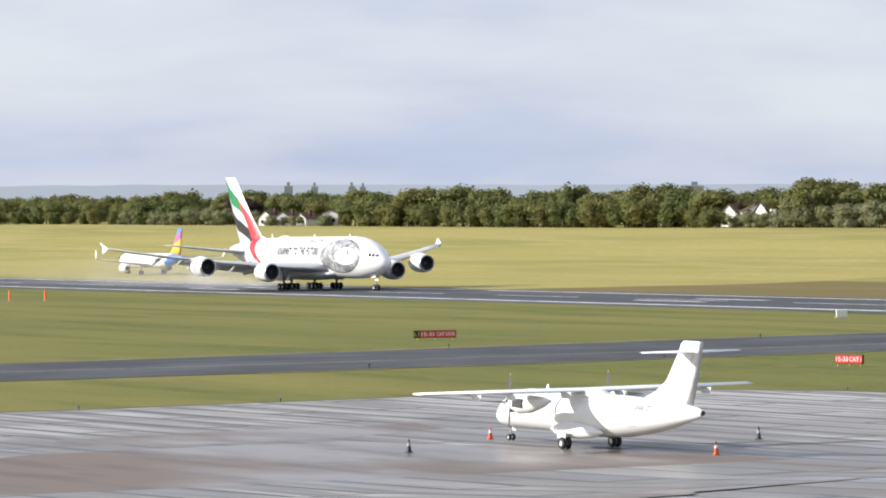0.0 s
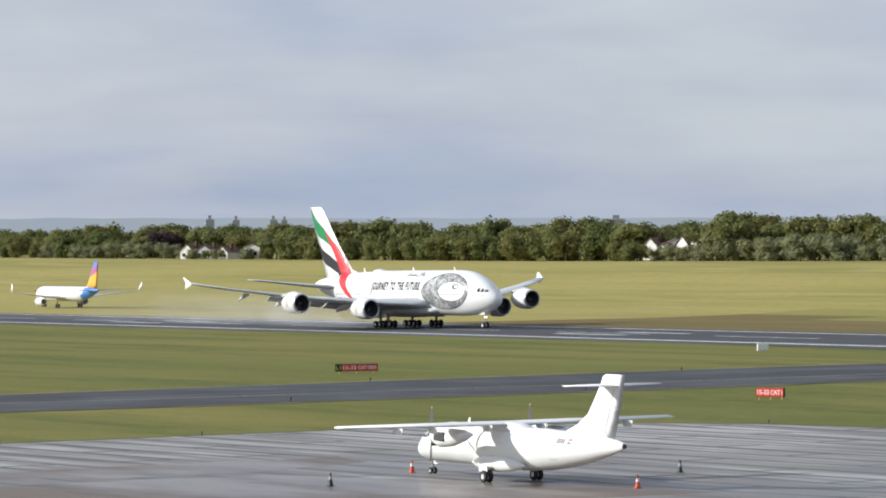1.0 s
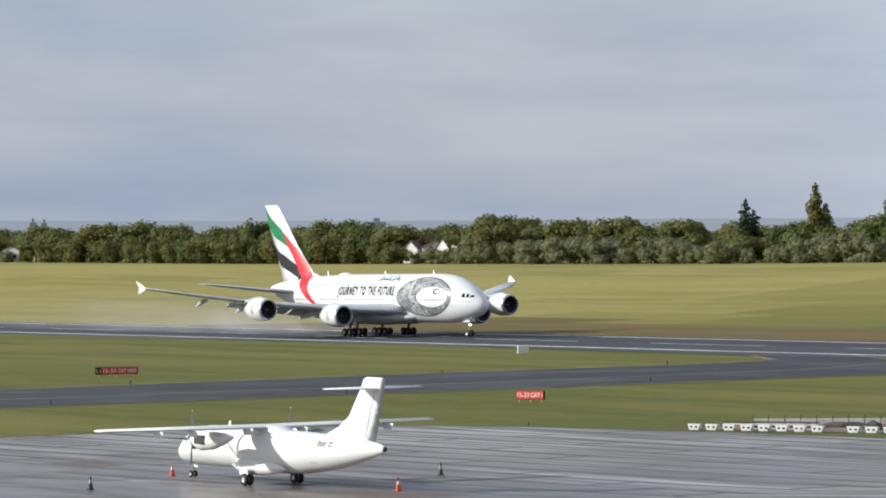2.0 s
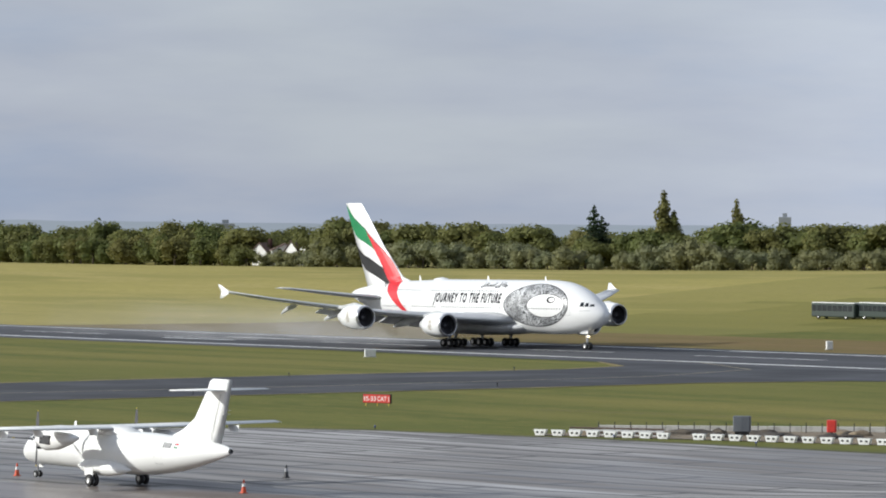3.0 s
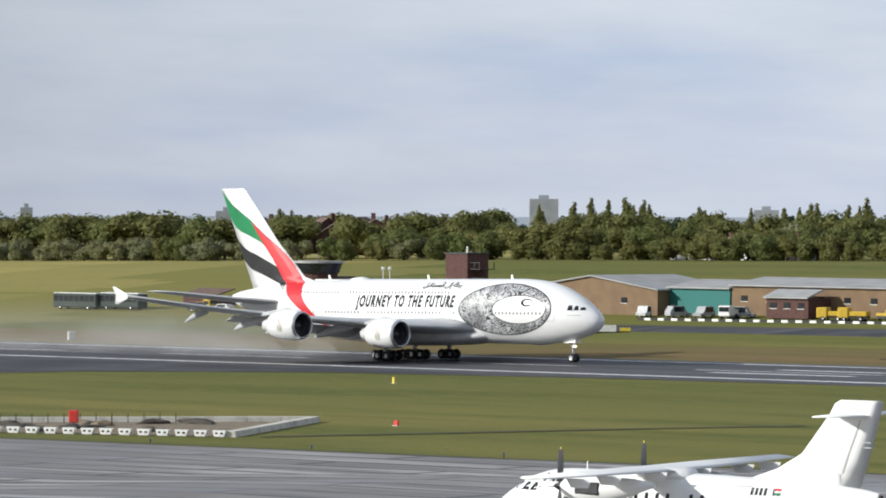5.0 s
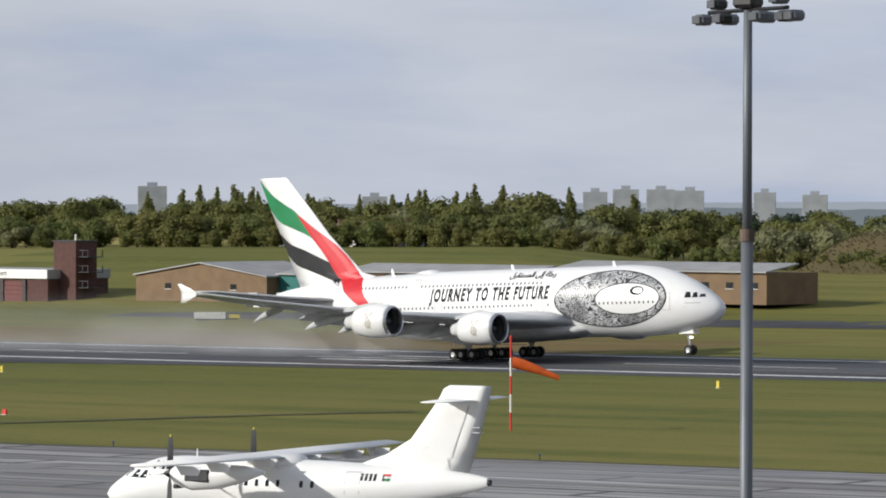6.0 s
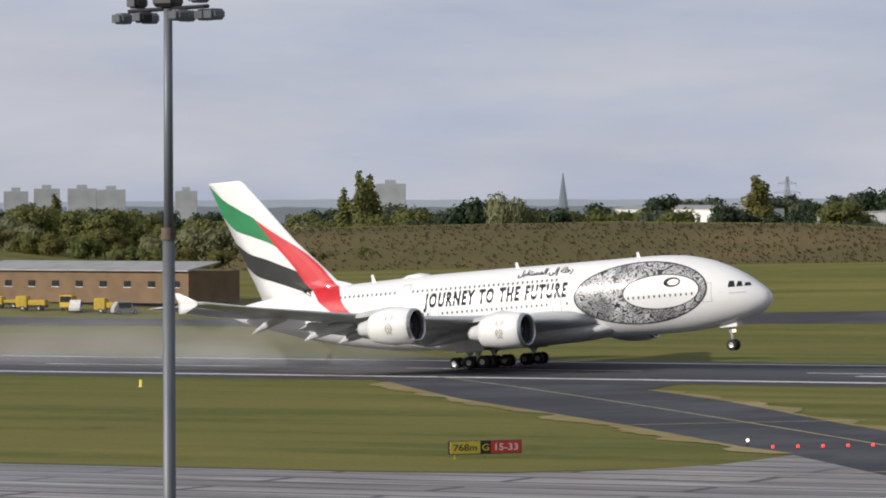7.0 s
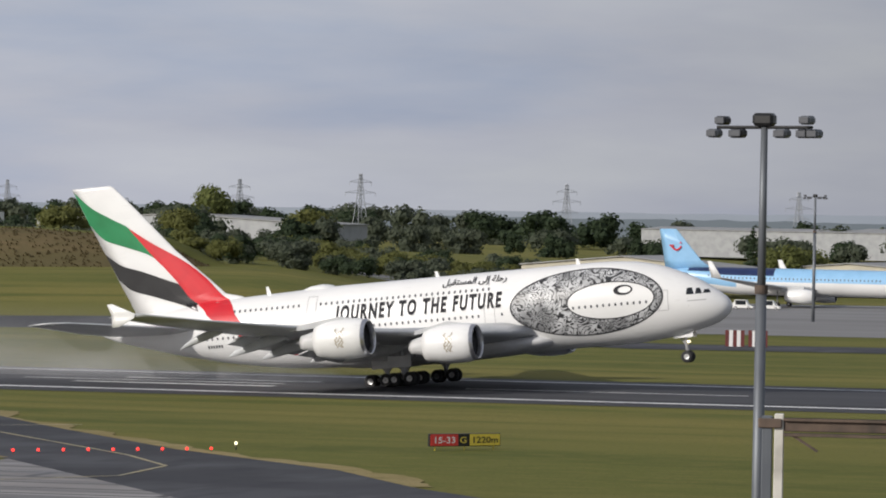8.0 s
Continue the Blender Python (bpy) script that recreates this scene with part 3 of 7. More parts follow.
def engine(parent, x, y, z, R=1.95, length=5.4, emblem=True):
    """A turbofan: the inlet at x, its axis along x."""
    e = new("engine")
    e.parent = parent
    e.location = (x, y, z)
    part("cowl", revolve_x([(-0.02, R * 0.80), (0.03, R * 0.86), (-0.25, R * 0.93), (-1.0, R), (-2.4, R * 1.015), (-3.6, R * 0.97), (-4.7, R * 0.86), (-length, R * 0.76), (-length + 0.03, R * 0.73), (-4.0, R * 0.72)], 40), M_WHITE, e, smooth=True)
    part("inlet_lip", revolve_x([(-0.6, R * 0.775), (-0.1, R * 0.79), (0.04, R * 0.815), (0.06, R * 0.845), (0.02, R * 0.88), (-0.2, R * 0.93), (-0.30, R * 0.944)], 40), M_METAL, e, "bright metal inlet lip", smooth=True)
    part("duct", revolve_x([(-0.5, R * 0.775), (-1.3, R * 0.76), (-1.35, R * 0.3), (-1.36, 0.01)], 32), M_DARK, e, "dark inlet duct", smooth=True)
    for i in range(22):
        a = 2 * math.pi * i / 22
        c, q, c2, q2 = math.cos(a), math.sin(a), math.cos(a + 0.2), math.sin(a + 0.2)
        bm = bmesh.new()
        bm.faces.new([bm.verts.new(p) for p in ((-1.2, c * R * 0.25, q * R * 0.25), (-1.05, c2 * R * 0.25, q2 * R * 0.25), (-1.0, c2 * R * 0.74, q2 * R * 0.74), (-1.25, c * R * 0.74, q * R * 0.74))])
        part("fan_blade", bm, M_FAN, e)
    part("spinner", revolve_x([(-0.55, 0.01), (-0.7, R * 0.12), (-1.0, R * 0.22), (-1.2, R * 0.26)], 20), M_FAN, e, smooth=True)
    part("core_nozzle", revolve_x([(-4.0, R * 0.66), (-length + 0.1, R * 0.56), (-length - 1.2, R * 0.40), (-length - 1.7, R * 0.34), (-length - 1.6, R * 0.30)], 28), M_BELLY, e, "dark metal core nozzle", smooth=True)
    part("exhaust_cone", revolve_x([(-length - 1.3, R * 0.24), (-length - 2.0, R * 0.12), (-length - 2.5, 0.01)], 20), M_METAL, e, smooth=True)
    if emblem:
        side = -1 if y < 0 else 1
        bm = bmesh.new()
        random.seed(11)
        for i in range(9):
            u = -2.7 + 0.28 * (i % 3) + random.uniform(-0.05, 0.05)
            a0 = -0.42 + 0.30 * (i // 3)
            a1 = a0 + random.uniform(0.2, 0.42)
            pts = [(u + 0.12 * math.sin(7 * k / 6 + i), a0 + (a1 - a0) * k / 6) for k in range(7)]
            prev = None
            for px, pa in pts:
                q = [bm.verts.new((px + d, side * R * 1.022 * math.cos(pa), R * 1.022 * math.sin(pa))) for d in (-0.055, 0.055)]
                if prev:
                    bm.faces.new((prev[0], prev[1], q[1], q[0]))
                prev = q
        part("emblem", bm, M_GOLD, e, "gold emblem of curved strokes", kind="stuff")
    return e


def art_material():
    """Grey ground covered by dark curling strokes."""
    m = bpy.data.materials.new("calligraphy artwork")
    m.use_nodes = True
    nt = m.node_tree
    N, L = nt.nodes.new, nt.links.new
    b = nt.nodes["Principled BSDF"]
    b.inputs["Roughness"].default_value = 0.35
    tc, mp = N("ShaderNodeTexCoord"), N("ShaderNodeMapping")
    mp.inputs["Scale"].default_value = (1.0, 0.15, 1.0)
    L(tc.outputs["Object"], mp.inputs[0])
    nz = N("ShaderNodeTexNoise")
    nz.inputs["Scale"].default_value, nz.inputs["Detail"].default_value, nz.inputs["Distortion"].default_value = 0.52, 1.2, 2.6
    L(mp.outputs[0], nz.inputs["Vector"])
    # contour lines of the noise make the strokes
    mul, fr, sub, ab, rg = N("ShaderNodeMath"), N("ShaderNodeMath"), N("ShaderNodeMath"), N("ShaderNodeMath"), N("ShaderNodeMapRange")
    mul.operation, fr.operation, sub.operation, ab.operation = "MULTIPLY", "FRACT", "SUBTRACT", "ABSOLUTE"
    mul.inputs[1].default_value, sub.inputs[1].default_value = 6.0, 0.5
    L(nz.outputs[0], mul.inputs[0])
    L(mul.outputs[0], fr.inputs[0])
    L(fr.outputs[0], sub.inputs[0])
    L(sub.outputs[0], ab.inputs[0])
    rg.inputs[1].default_value, rg.inputs[2].default_value = 0.15, 0.22
    L(ab.outputs[0], rg.inputs[0])
    n2 = N("ShaderNodeTexNoise")
    n2.inputs["Scale"].default_value = 0.5
    L(tc.outputs["Object"], n2.inputs["Vector"])
    grd, mx = N("ShaderNodeMix"), N("ShaderNodeMix")
    grd.data_type = mx.data_type = "RGBA"
    grd.inputs[6].default_value, grd.inputs[7].default_value = (0.19, 0.195, 0.20, 1), (0.58, 0.59, 0.60, 1)
    r2 = N("ShaderNodeMapRange")
    r2.inputs[1].default_value, r2.inputs[2].default_value = 0.36, 0.62
    L(n2.outputs[0], r2.inputs[0])
    L(r2.outputs[0], grd.inputs[0])
    L(grd.outputs[2], mx.inputs[7])
    mx.inputs[6].default_value = (0.022, 0.023, 0.026, 1)
    L(rg.outputs[0], mx.inputs[0])
    L(mx.outputs[2], b.inputs["Base Color"])
    return m


def ellipse_bm(cx, cz, a, b, inner=None, n=72, rings=7):
    """An ellipse, or the band between two ellipses, as a flat mesh (x forward, y up)."""
    bm = bmesh.new()
    (ix, iz, ia, ib) = inner or (cx, cz, a * 0.02, b * 0.02)
    rows = []
    for k in range(rings + 1):
        t = k / rings
        rows.append([bm.verts.new((ix + (cx - ix) * t + (ia + (a - ia) * t) * math.cos(2 * math.pi * i / n), iz + (cz - iz) * t + (ib + (b - ib) * t) * math.sin(2 * math.pi * i / n), 0)) for i in range(n)])
    for p, q in zip(rows, rows[1:]):
        for i in range(n):
            bm.faces.new((p[i], p[(i + 1) % n], q[(i + 1) % n], q[i]))
    return bm


def strokes_bm(lines, w):
    bm = bmesh.new()
    for pts in lines:
        prev = None
        for i, p in enumerate(pts):
            d = (Vector(pts[min(i + 1, len(pts) - 1)]) - Vector(pts[max(i - 1, 0)])).normalized()
            n = Vector((-d.y, d.x)) * w / 2
            q = [bm.verts.new((p[0] + s * n.x, p[1] + s * n.y, 0)) for s in (-1, 1)]
            if prev:
                bm.faces.new((prev[0], prev[1], q[1], q[0]))
            prev = q
    return bm


FIN = [(8.4, 51.5, 65.4), (10.3, 52.6, 66.1), (10.75, 53.6, 66.35), (11.2, 55.4, 66.5), (12.8, 57.05, 67.3), (16.15, 60.7, 68.8), (21.0, 65.05, 71.1), (23.4, 67.3, 72.15), (23.68, 67.75, 72.25)]  # height, leading and trailing station


def tail_side(st, z, side, off=0.025):
    """The outermost skin of fin or body at that station and height."""
    le, te = lerp_rows(FIN, z)
    c = te - le
    u = min(1.0, max(0.0, (st - le) / c))
    th = lerp_rows([(-p, q) for p, q in FOIL[:8]], -u)[0] * c * 0.72
    zc, hw, hh = lerp_rows(BODY, st)
    k = (z - zc) / hh
    if abs(k) < 1:
        th = max(th, hw * math.sqrt(1 - k * k))
    return Vector((36 - (le + u * c) if z > 11.2 else 36 - st, side * (th + off), z))


def tail_stripe(one, two, side, off=0.025, n=36, m=8):
    """A band over fin and body between two edges, each a row of (station, height)."""
    def even(pts):
        p = [Vector((a, b, 0)) for a, b in pts]
        d = [0.0]
        for a, b in zip(p, p[1:]):
            d.append(d[-1] + (b - a).length)
        return smooth_rows([(q / d[-1], v.x, v.y) for q, v in zip(d, p)], 8)
    a, b = even(one), even(two)
    bm = bmesh.new()
    rows = []
    for i in range(n + 1):
        p, q = lerp_rows(a, i / n), lerp_rows(b, i / n)
        rows.append([bm.verts.new(tail_side(p[0] + (q[0] - p[0]) * k / m, p[1] + (q[1] - p[1]) * k / m, side, off)) for k in range(m + 1)])
    for p, q in zip(rows, rows[1:]):
        for k in range(m):
            bm.faces.new((p[k], p[k + 1], q[k + 1], q[k]))
    return bm


ARABIC = "\ufede\ufe92\ufed8\ufe98\ufeb4\ufee4\ufedf\ufe8d \ufef0\ufedf\ufe87 \ufe94\ufee0\ufea3\ufead"


def make_airliner():
    p = thing("airliner", pose(-760, RWY, level(-760, RWY)), "white four-engined double-deck airliner taking off, with a flag-striped fin", "aeroplane")
    n = 40
    bm = bmesh.new()
    rings = []
    for st, zc, hw, hh in BODY:
        rings.append([(36 - st, hw * math.sin(2 * math.pi * i / n), zc + hh * math.cos(2 * math.pi * i / n)) for i in range(n)])
    loft(bm, rings)
    body = part("fuselage", bm, M_WHITE, p, smooth=True)
    # wing root and belly fairing
    bm = bmesh.new()
    fair = smooth_rows([(17.5, 3.4, 0.6, 0.35), (20, 3.35, 3.2, 0.75), (24, 3.4, 4.0, 1.25), (32, 3.4, 4.25, 1.45), (39, 3.45, 4.0, 1.4), (43, 3.6, 3.0, 1.15), (47.5, 3.75, 0.7, 0.6)], 4)
    loft(bm, [[(36 - st, hw * math.copysign(abs(math.cos(2 * math.pi * i / 28)) ** 0.7, math.cos(2 * math.pi * i / 28)), zc + hh * math.sin(2 * math.pi * i / 28)) for i in range(28)] for st, zc, hw, hh in fair])
    part("belly_fairing", bm, M_BELLY, p, "grey belly fairing", smooth=True)
    # wings
    for s in (-1, 1):
        secs = []
        for y, le, ch, z, k in ((2.0, 19.6, 19.6, 4.35, 1.15), (5.5, 22.0, 17.3, 4.5, 1.1), (9.5, 24.9, 14.5, 4.78, 1.0), (14, 28.2, 11.9, 5.15, 0.9), (20, 32.7, 9.6, 5.75, 0.85), (27, 37.8, 7.3, 6.75, 0.8), (34, 43.0, 5.3, 7.85, 0.8), (39.4, 47.1, 3.8, 8.9, 0.8)):
            secs.append((36 - le, s * y, z, ch, k))
        wing = part("wing", wing_bm(secs), M_WING, p, "grey swept wing", smooth=True)
        part("wingtip_fence", wing_bm([(36 - 49.7, s * 39.7, 7.9, 0.7, 0.6), (36 - 48.1, s * 39.5, 8.65, 2.4, 0.6), (36 - 48.0, s * 39.45, 9.05, 2.5, 0.6), (36 - 50.1, s * 39.9, 10.15, 0.6, 0.5)], upright=True), M_WHITE, wing, "white wingtip fence", smooth=True)
        # extended flaps
        for ya, yb in ((4.2, 9.2), (9.6, 14.6), (15.0, 25.0)):
            def te(y):
                r = lerp_rows([(q[1] * s, 36 - q[0], q[3], q[2]) for q in secs], y)
                return r[0] + r[1], r[2]
            ring = []
            for y in (ya, yb):
                x, z = te(y)
                c = 4.1 - 0.085 * y
                ring.append([(36 - (x - 1.2) - c * u * 0.93, s * y, z - 0.25 - c * u * 0.36 + v * c * 1.2) for u, v in FOIL])
            part("flap", loft(bmesh.new(), ring), M_WING, wing)
        # flap track fairings
        for y, k in ((7.0, 1.2), (11.8, 1.15), (18.6, 1.0), (22.6, 0.95), (29.5, 0.7)):
            r = lerp_rows([(q[1] * s, 36 - q[0], q[3], q[2]) for q in secs], y)
            x, z = r[0] + r[1] * 0.55, r[2]
            L = 6.8 * k
            bm = bmesh.new()
            loft(bm, [[(36 - (x + L * t), s * y + 0.42 * k * w * math.cos(2 * math.pi * i / 14), z - 0.45 - 1.35 * t * t + 0.62 * k * w * math.sin(2 * math.pi * i / 14)) for i in range(14)] for t, w in ((0, 0.1), (0.12, 0.6), (0.35, 1.0), (0.65, 0.9), (0.88, 0.5), (1.0, 0.06))])
            part("flap_fairing", bm, M_WING, wing, smooth=True)
        # engines and pylons
        for y, st, z in ((14.6, 22.45, 3.81), (25.55, 29.6, 5.05)):
            e = engine(p, 36 - st, s * y, z)
            r = lerp_rows([(q[1] * s, 36 - q[0], q[3], q[2]) for q in secs], y)
            bm = bmesh.new()
            loft(bm, [[(-1.2, -0.05, 1.75), (-1.2, 0.05, 1.75), (-1.3, 0.05, 1.95), (-1.3, -0.05, 1.95)],
                      [(-3.0, -0.28, 1.5), (-3.0, 0.28, 1.5), (-3.0, 0.28, 2.25), (-3.0, -0.28, 2.25)],
                      [(36 - r[0] - 36 + st - 0.2, -0.32, 1.2), (36 - r[0] - 36 + st - 0.2, 0.32, 1.2), (36 - r[0] - 36 + st - 0.2, 0.32, r[2] - z + 0.15), (36 - r[0] - 36 + st - 0.2, -0.32, r[2] - z + 0.15)],
                      [(-9.5, -0.22, 1.35), (-9.5, 0.22, 1.35), (-9.5, 0.22, r[2] - z - 0.1), (-9.5, -0.22, r[2] - z - 0.1)],
                      [(-12, -0.04, r[2] - z - 0.5), (-12, 0.04, r[2] - z - 0.5), (-12, 0.04, r[2] - z - 0.2), (-12, -0.04, r[2] - z - 0.2)]])
            part("pylon", bm, M_WING, e)
        # tailplane
        part("tailplane", wing_bm([(36 - 57.0, s * 1.2, 7.6, 11.0, 0.75), (36 - 61.2, s * 6.0, 8.15, 8.6, 0.7), (36 - 66.9, s * 14.2, 9.2, 4.5, 0.7), (36 - 68.6, s * 15.3, 9.33, 2.7, 0.6)]), M_WING, p, "grey swept tailplane", smooth=True)
    fin = part("fin", wing_bm([(36 - le, 0, z, te - le, 0.72) for z, le, te in FIN], upright=True), M_WHITE, p, smooth=True)
    # fin stripes, both sides
    for s in (-1, 1):
        part("green_stripe", tail_stripe([(72.1, 23.35), (70.1, 21.5), (67.85, 20.15), (65.8, 18.9), (65.75, 18.8)], [(70.48, 19.7), (68.85, 17.97), (66.5, 17.05), (63.85, 16.02), (62.85, 15.4)], s), M_GREEN, fin, "green curved stripe")
        part("black_stripe", tail_stripe([(68.95, 16.45), (67.1, 15.1), (64.8, 14.3), (62.5, 13.4), (60.25, 12.5)], [(67.6, 13.6), (66.1, 12.36), (63.8, 11.6), (61.1, 10.68), (57.9, 9.5)], s), M_BLACK, fin, "black curved stripe")
        part("red_stripe", tail_stripe([(65.8, 18.9), (63.4, 17.25), (59.65, 14.87), (57.45, 13.0), (55.5, 10.9), (54.6, 10.4), (53.9, 9.7), (53.5, 8.9)],
                                       [(65.75, 18.8), (62.9, 15.35), (62.0, 14.4), (60.4, 12.5), (59.3, 11.0), (58.2, 10.2), (57.3, 9.6), (56.7, 8.9)], s, 0.045), M_RED, fin, "red curved stripe")
        # the red band goes on down over the body
        part("red_band", tail_stripe([(53.5, 8.9), (52.9, 8.2), (51.6, 7.0), (50.4, 6.1), (48.6, 5.0), (46.6, 4.1)], [(56.7, 8.9), (55.7, 8.2), (53.6, 6.9), (52.0, 6.05), (49.6, 4.95), (47.0, 4.05)], s, 0.035), M_RED, body, "red curved band")
        # the round artwork
        art = part("artwork", on_body(ellipse_bm(0, 0, 8.0, 3.3, (2.6, -0.03, 4.6, 1.86)), 14.55, 6.95, s, 0.015) if s > 0 else on_body(ellipse_bm(0, 0, 8.0, 3.3, (2.6, -0.03, 4.6, 1.86)), 14.55, 6.95, s, 0.015), ART, body, "oval ring of dark calligraphy artwork")
        k = -1 if s > 0 else 1
        part("artwork_rim", on_body(ellipse_bm(0, 0, 8.12, 3.39, (0, 0, 7.95, 3.27), rings=1), 14.55, 6.95, s, 0.022), M_TITLE, body)
        part("artwork_rim", on_body(ellipse_bm(2.6, -0.03, 4.66, 1.91, (2.6, -0.03, 4.52, 1.80), rings=1), 14.55, 6.95, s, 0.022), M_TITLE, body)
        part("artwork_eye", on_body(ellipse_bm(4.0, 0.9, 1.0, 0.52, (4.16, 0.91, 0.66, 0.33), rings=2), 14.55, 6.95, s, 0.024), M_TITLE, body, "dark crescent mark")
        # titles
        bm = text_bm("JOURNEY TO THE FUTURE", 2.1, 0.60, 0.16, 0.04, 1.3)
        x0, x1 = min(v.co.x for v in bm.verts), max(v.co.x for v in bm.verts)
        for v in bm.verts:
            v.co.x = v.co.x * 18.5 / (x1 - x0) * k
        part("title", on_body(bm, 32.75, 6.68, s, 0.05), M_TITLE, body, "dark slanted capital lettering")
        # the same words in Arabic letters, written from right to left
        bm = text_bm(ARABIC, 0.95, 1.0, 0.0, 0.02)
        x0, x1 = min(v.co.x for v in bm.verts), max(v.co.x for v in bm.verts)
        for v in bm.verts:
            v.co.x = (v.co.x - (x0 + x1) / 2) * 7.0 / (x1 - x0) * k
        part("title", on_body(bm, 26.7, 9.55, s, 0.05), M_TITLE, body, "small line of dark script")
        # windows of both decks
        rows = [(25.0 + 0.62 * q, 9.12) for q in range(49) if not (43.6 < 25.0 + 0.62 * q < 45.6)]
        rows += [(8.2 + 0.64 * q, 6.45) for q in range(78) if not any(abs(8.2 + 0.64 * q - d) < 0.8 for d in (24.9, 40.6, 49.2)) and not 16.4 < 8.2 + 0.64 * q < 23.0]
        for q, zz in rows:
            bm = bmesh.new()
            bm.faces.new([bm.verts.new(body_side(q + a, zz + b, s, 0.026)) for a, b in ((-0.1, -0.08), (-0.06, -0.15), (0.06, -0.15), (0.1, -0.08), (0.1, 0.08), (0.06, 0.15), (-0.06, 0.15), (-0.1, 0.08))])
            part("cabin_window", bm, M_WINDOW, body)
        # cockpit windows
        for a, b, z0, z1 in ((1.95, 2.62, 6.86, 7.22), (2.72, 3.35, 6.84, 7.42), (3.45, 4.2, 6.84, 7.5)):
            bm = bmesh.new()
            bm.faces.new([bm.verts.new(body_side(q, z, s, 0.03)) for q, z in ((a, z0), (b, z0), (b - 0.05, z1), (a + 0.25, z1))])
            part("cockpit_window", bm, M_GLASS, body)
        # doors as fine outlines
        for q, z, hgt, w in ((6.5, 5.45, 2.0, 1.0), (24.9, 5.45, 2.0, 1.1), (40.6, 5.45, 2.0, 1.1), (49.2, 5.5, 2.0, 1.1), (44.6, 8.2, 1.75, 1.0), (53.0, 5.6, 2.0, 1.2)):
            bm = strokes_bm([[(-w / 2, 0), (w / 2, 0)], [(-w / 2, hgt), (w / 2, hgt)], [(-w / 2, 0), (-w / 2, hgt / 2), (-w / 2, hgt)], [(w / 2, 0), (w / 2, hgt / 2), (w / 2, hgt)]], 0.055)
            part("door", on_body(bm, q, z, s, 0.02), M_LINE, body)
        part("nose_marking", on_body(strokes_bm([[(-0.9, 0), (0, 0), (0.9, 0)], [(-0.85, -0.5), (-0.8, -0.5)], [(-0.85, 0.25), (-0.8, 0.25)]], 0.1), 3.2, 6.2, s, 0.02), M_LINE, body, "line of small dark marks")
        bm = bmesh.new()
        for i in range(6):
            box(bm, i * 0.32, i * 0.32 + 0.2, 0, 0.3, -0.005, 0.005)
        part("registration", on_body(bm, 56.9, 5.5, s, 0.02), M_TITLE, body, "small dark registration marks")
    # roof fairing and blade aerials
    bm = bmesh.new()
    loft(bm, [[(36 - st, hw * math.cos(math.pi * i / 10), 10.72 + hh * math.sin(math.pi * i / 10)) for i in range(11)] for st, hw, hh in ((42.8, 0.1, 0.02), (43.3, 0.8, 0.36), (44.3, 1.0, 0.52), (45.6, 0.9, 0.4), (46.8, 0.1, 0.02))], close=False)
    part("roof_fairing", bm, M_WHITE, p, smooth=True)
    for st in (15.8, 31.2, 50.2):
        part("aerial", wing_bm([(36 - st, 0, 10.6, 0.55, 0.5), (36 - st - 0.3, 0, 11.5, 0.3, 0.5)], upright=True), M_WHITE, p)
    part("tail_cone_outlet", revolve_x([(0, 0.36), (-0.25, 0.33), (-0.24, 0.02)], 16), M_DARK, p).location = (36 - 69.9, 0, 8.23)
    # landing gear
    g = new("nose_gear")
    g.parent = p
    g.location = (30.73, 0, 0)
    bm = tube(bmesh.new(), (0, 0, 0.6), (-0.15, 0, 3.6), 0.16, 0.2)
    tube(bm, (0, -0.6, 0.66), (0, 0.6, 0.66), 0.1)
    tube(bm, (0.05, 0, 1.6), (-1.3, 0, 3.5), 0.09)
    part("leg", bm, M_GEAR, g)
    part("gear_door", box_bm(-1.2, 0.9, -0.62, -0.56, 2.55, 3.35, 0.02), M_WHITE, g)
    part("gear_door", box_bm(-1.2, 0.9, 0.56, 0.62, 2.55, 3.35, 0.02), M_WHITE, g)
    part("landing_light", box_bm(0.1, 0.3, -0.25, 0.25, 2.0, 2.25, 0.03), M_LAMPW, g, "lit landing light")
    for s in (-1, 1):
        wheel(g, 0, s * 0.42, 0.62, 0.62, 0.42)
    for y, x, axles in ((6.2, 2.25, (-0.85, 0.85)), (2.7, -0.9, (-1.7, 0, 1.7))):
        for s in (-1, 1):
            g = new("main_gear")
            g.parent = p
            g.location = (x, s * y, 0)
            bm = tube(bmesh.new(), (0, 0, 0.7), (0, 0, 3.8), 0.24, 0.3)
            tube(bm, (axles[0] - 0.2, 0, 0.75), (axles[-1] + 0.2, 0, 0.75), 0.17)
            tube(bm, (0.1, 0, 1.5), (1.6, 0, 3.4), 0.12)
            tube(bm, (-0.1, 0, 1.5), (-1.5, 0, 3.4), 0.1)
            for a in axles:
                tube(bm, (a, -0.75, 0.7), (a, 0.75, 0.7), 0.1)
            part("leg", bm, M_GEAR, g)
            part("gear_door", box_bm(-1.3, 1.3, s * 0.95, s * 1.02, 1.9, 3.1, 0.03), M_BELLY, g)
            for a in axles:
                for t in (-1, 1):
                    wheel(g, a, t * 0.52, 0.70)
    return p


ART = art_material()
airliner = make_airliner()


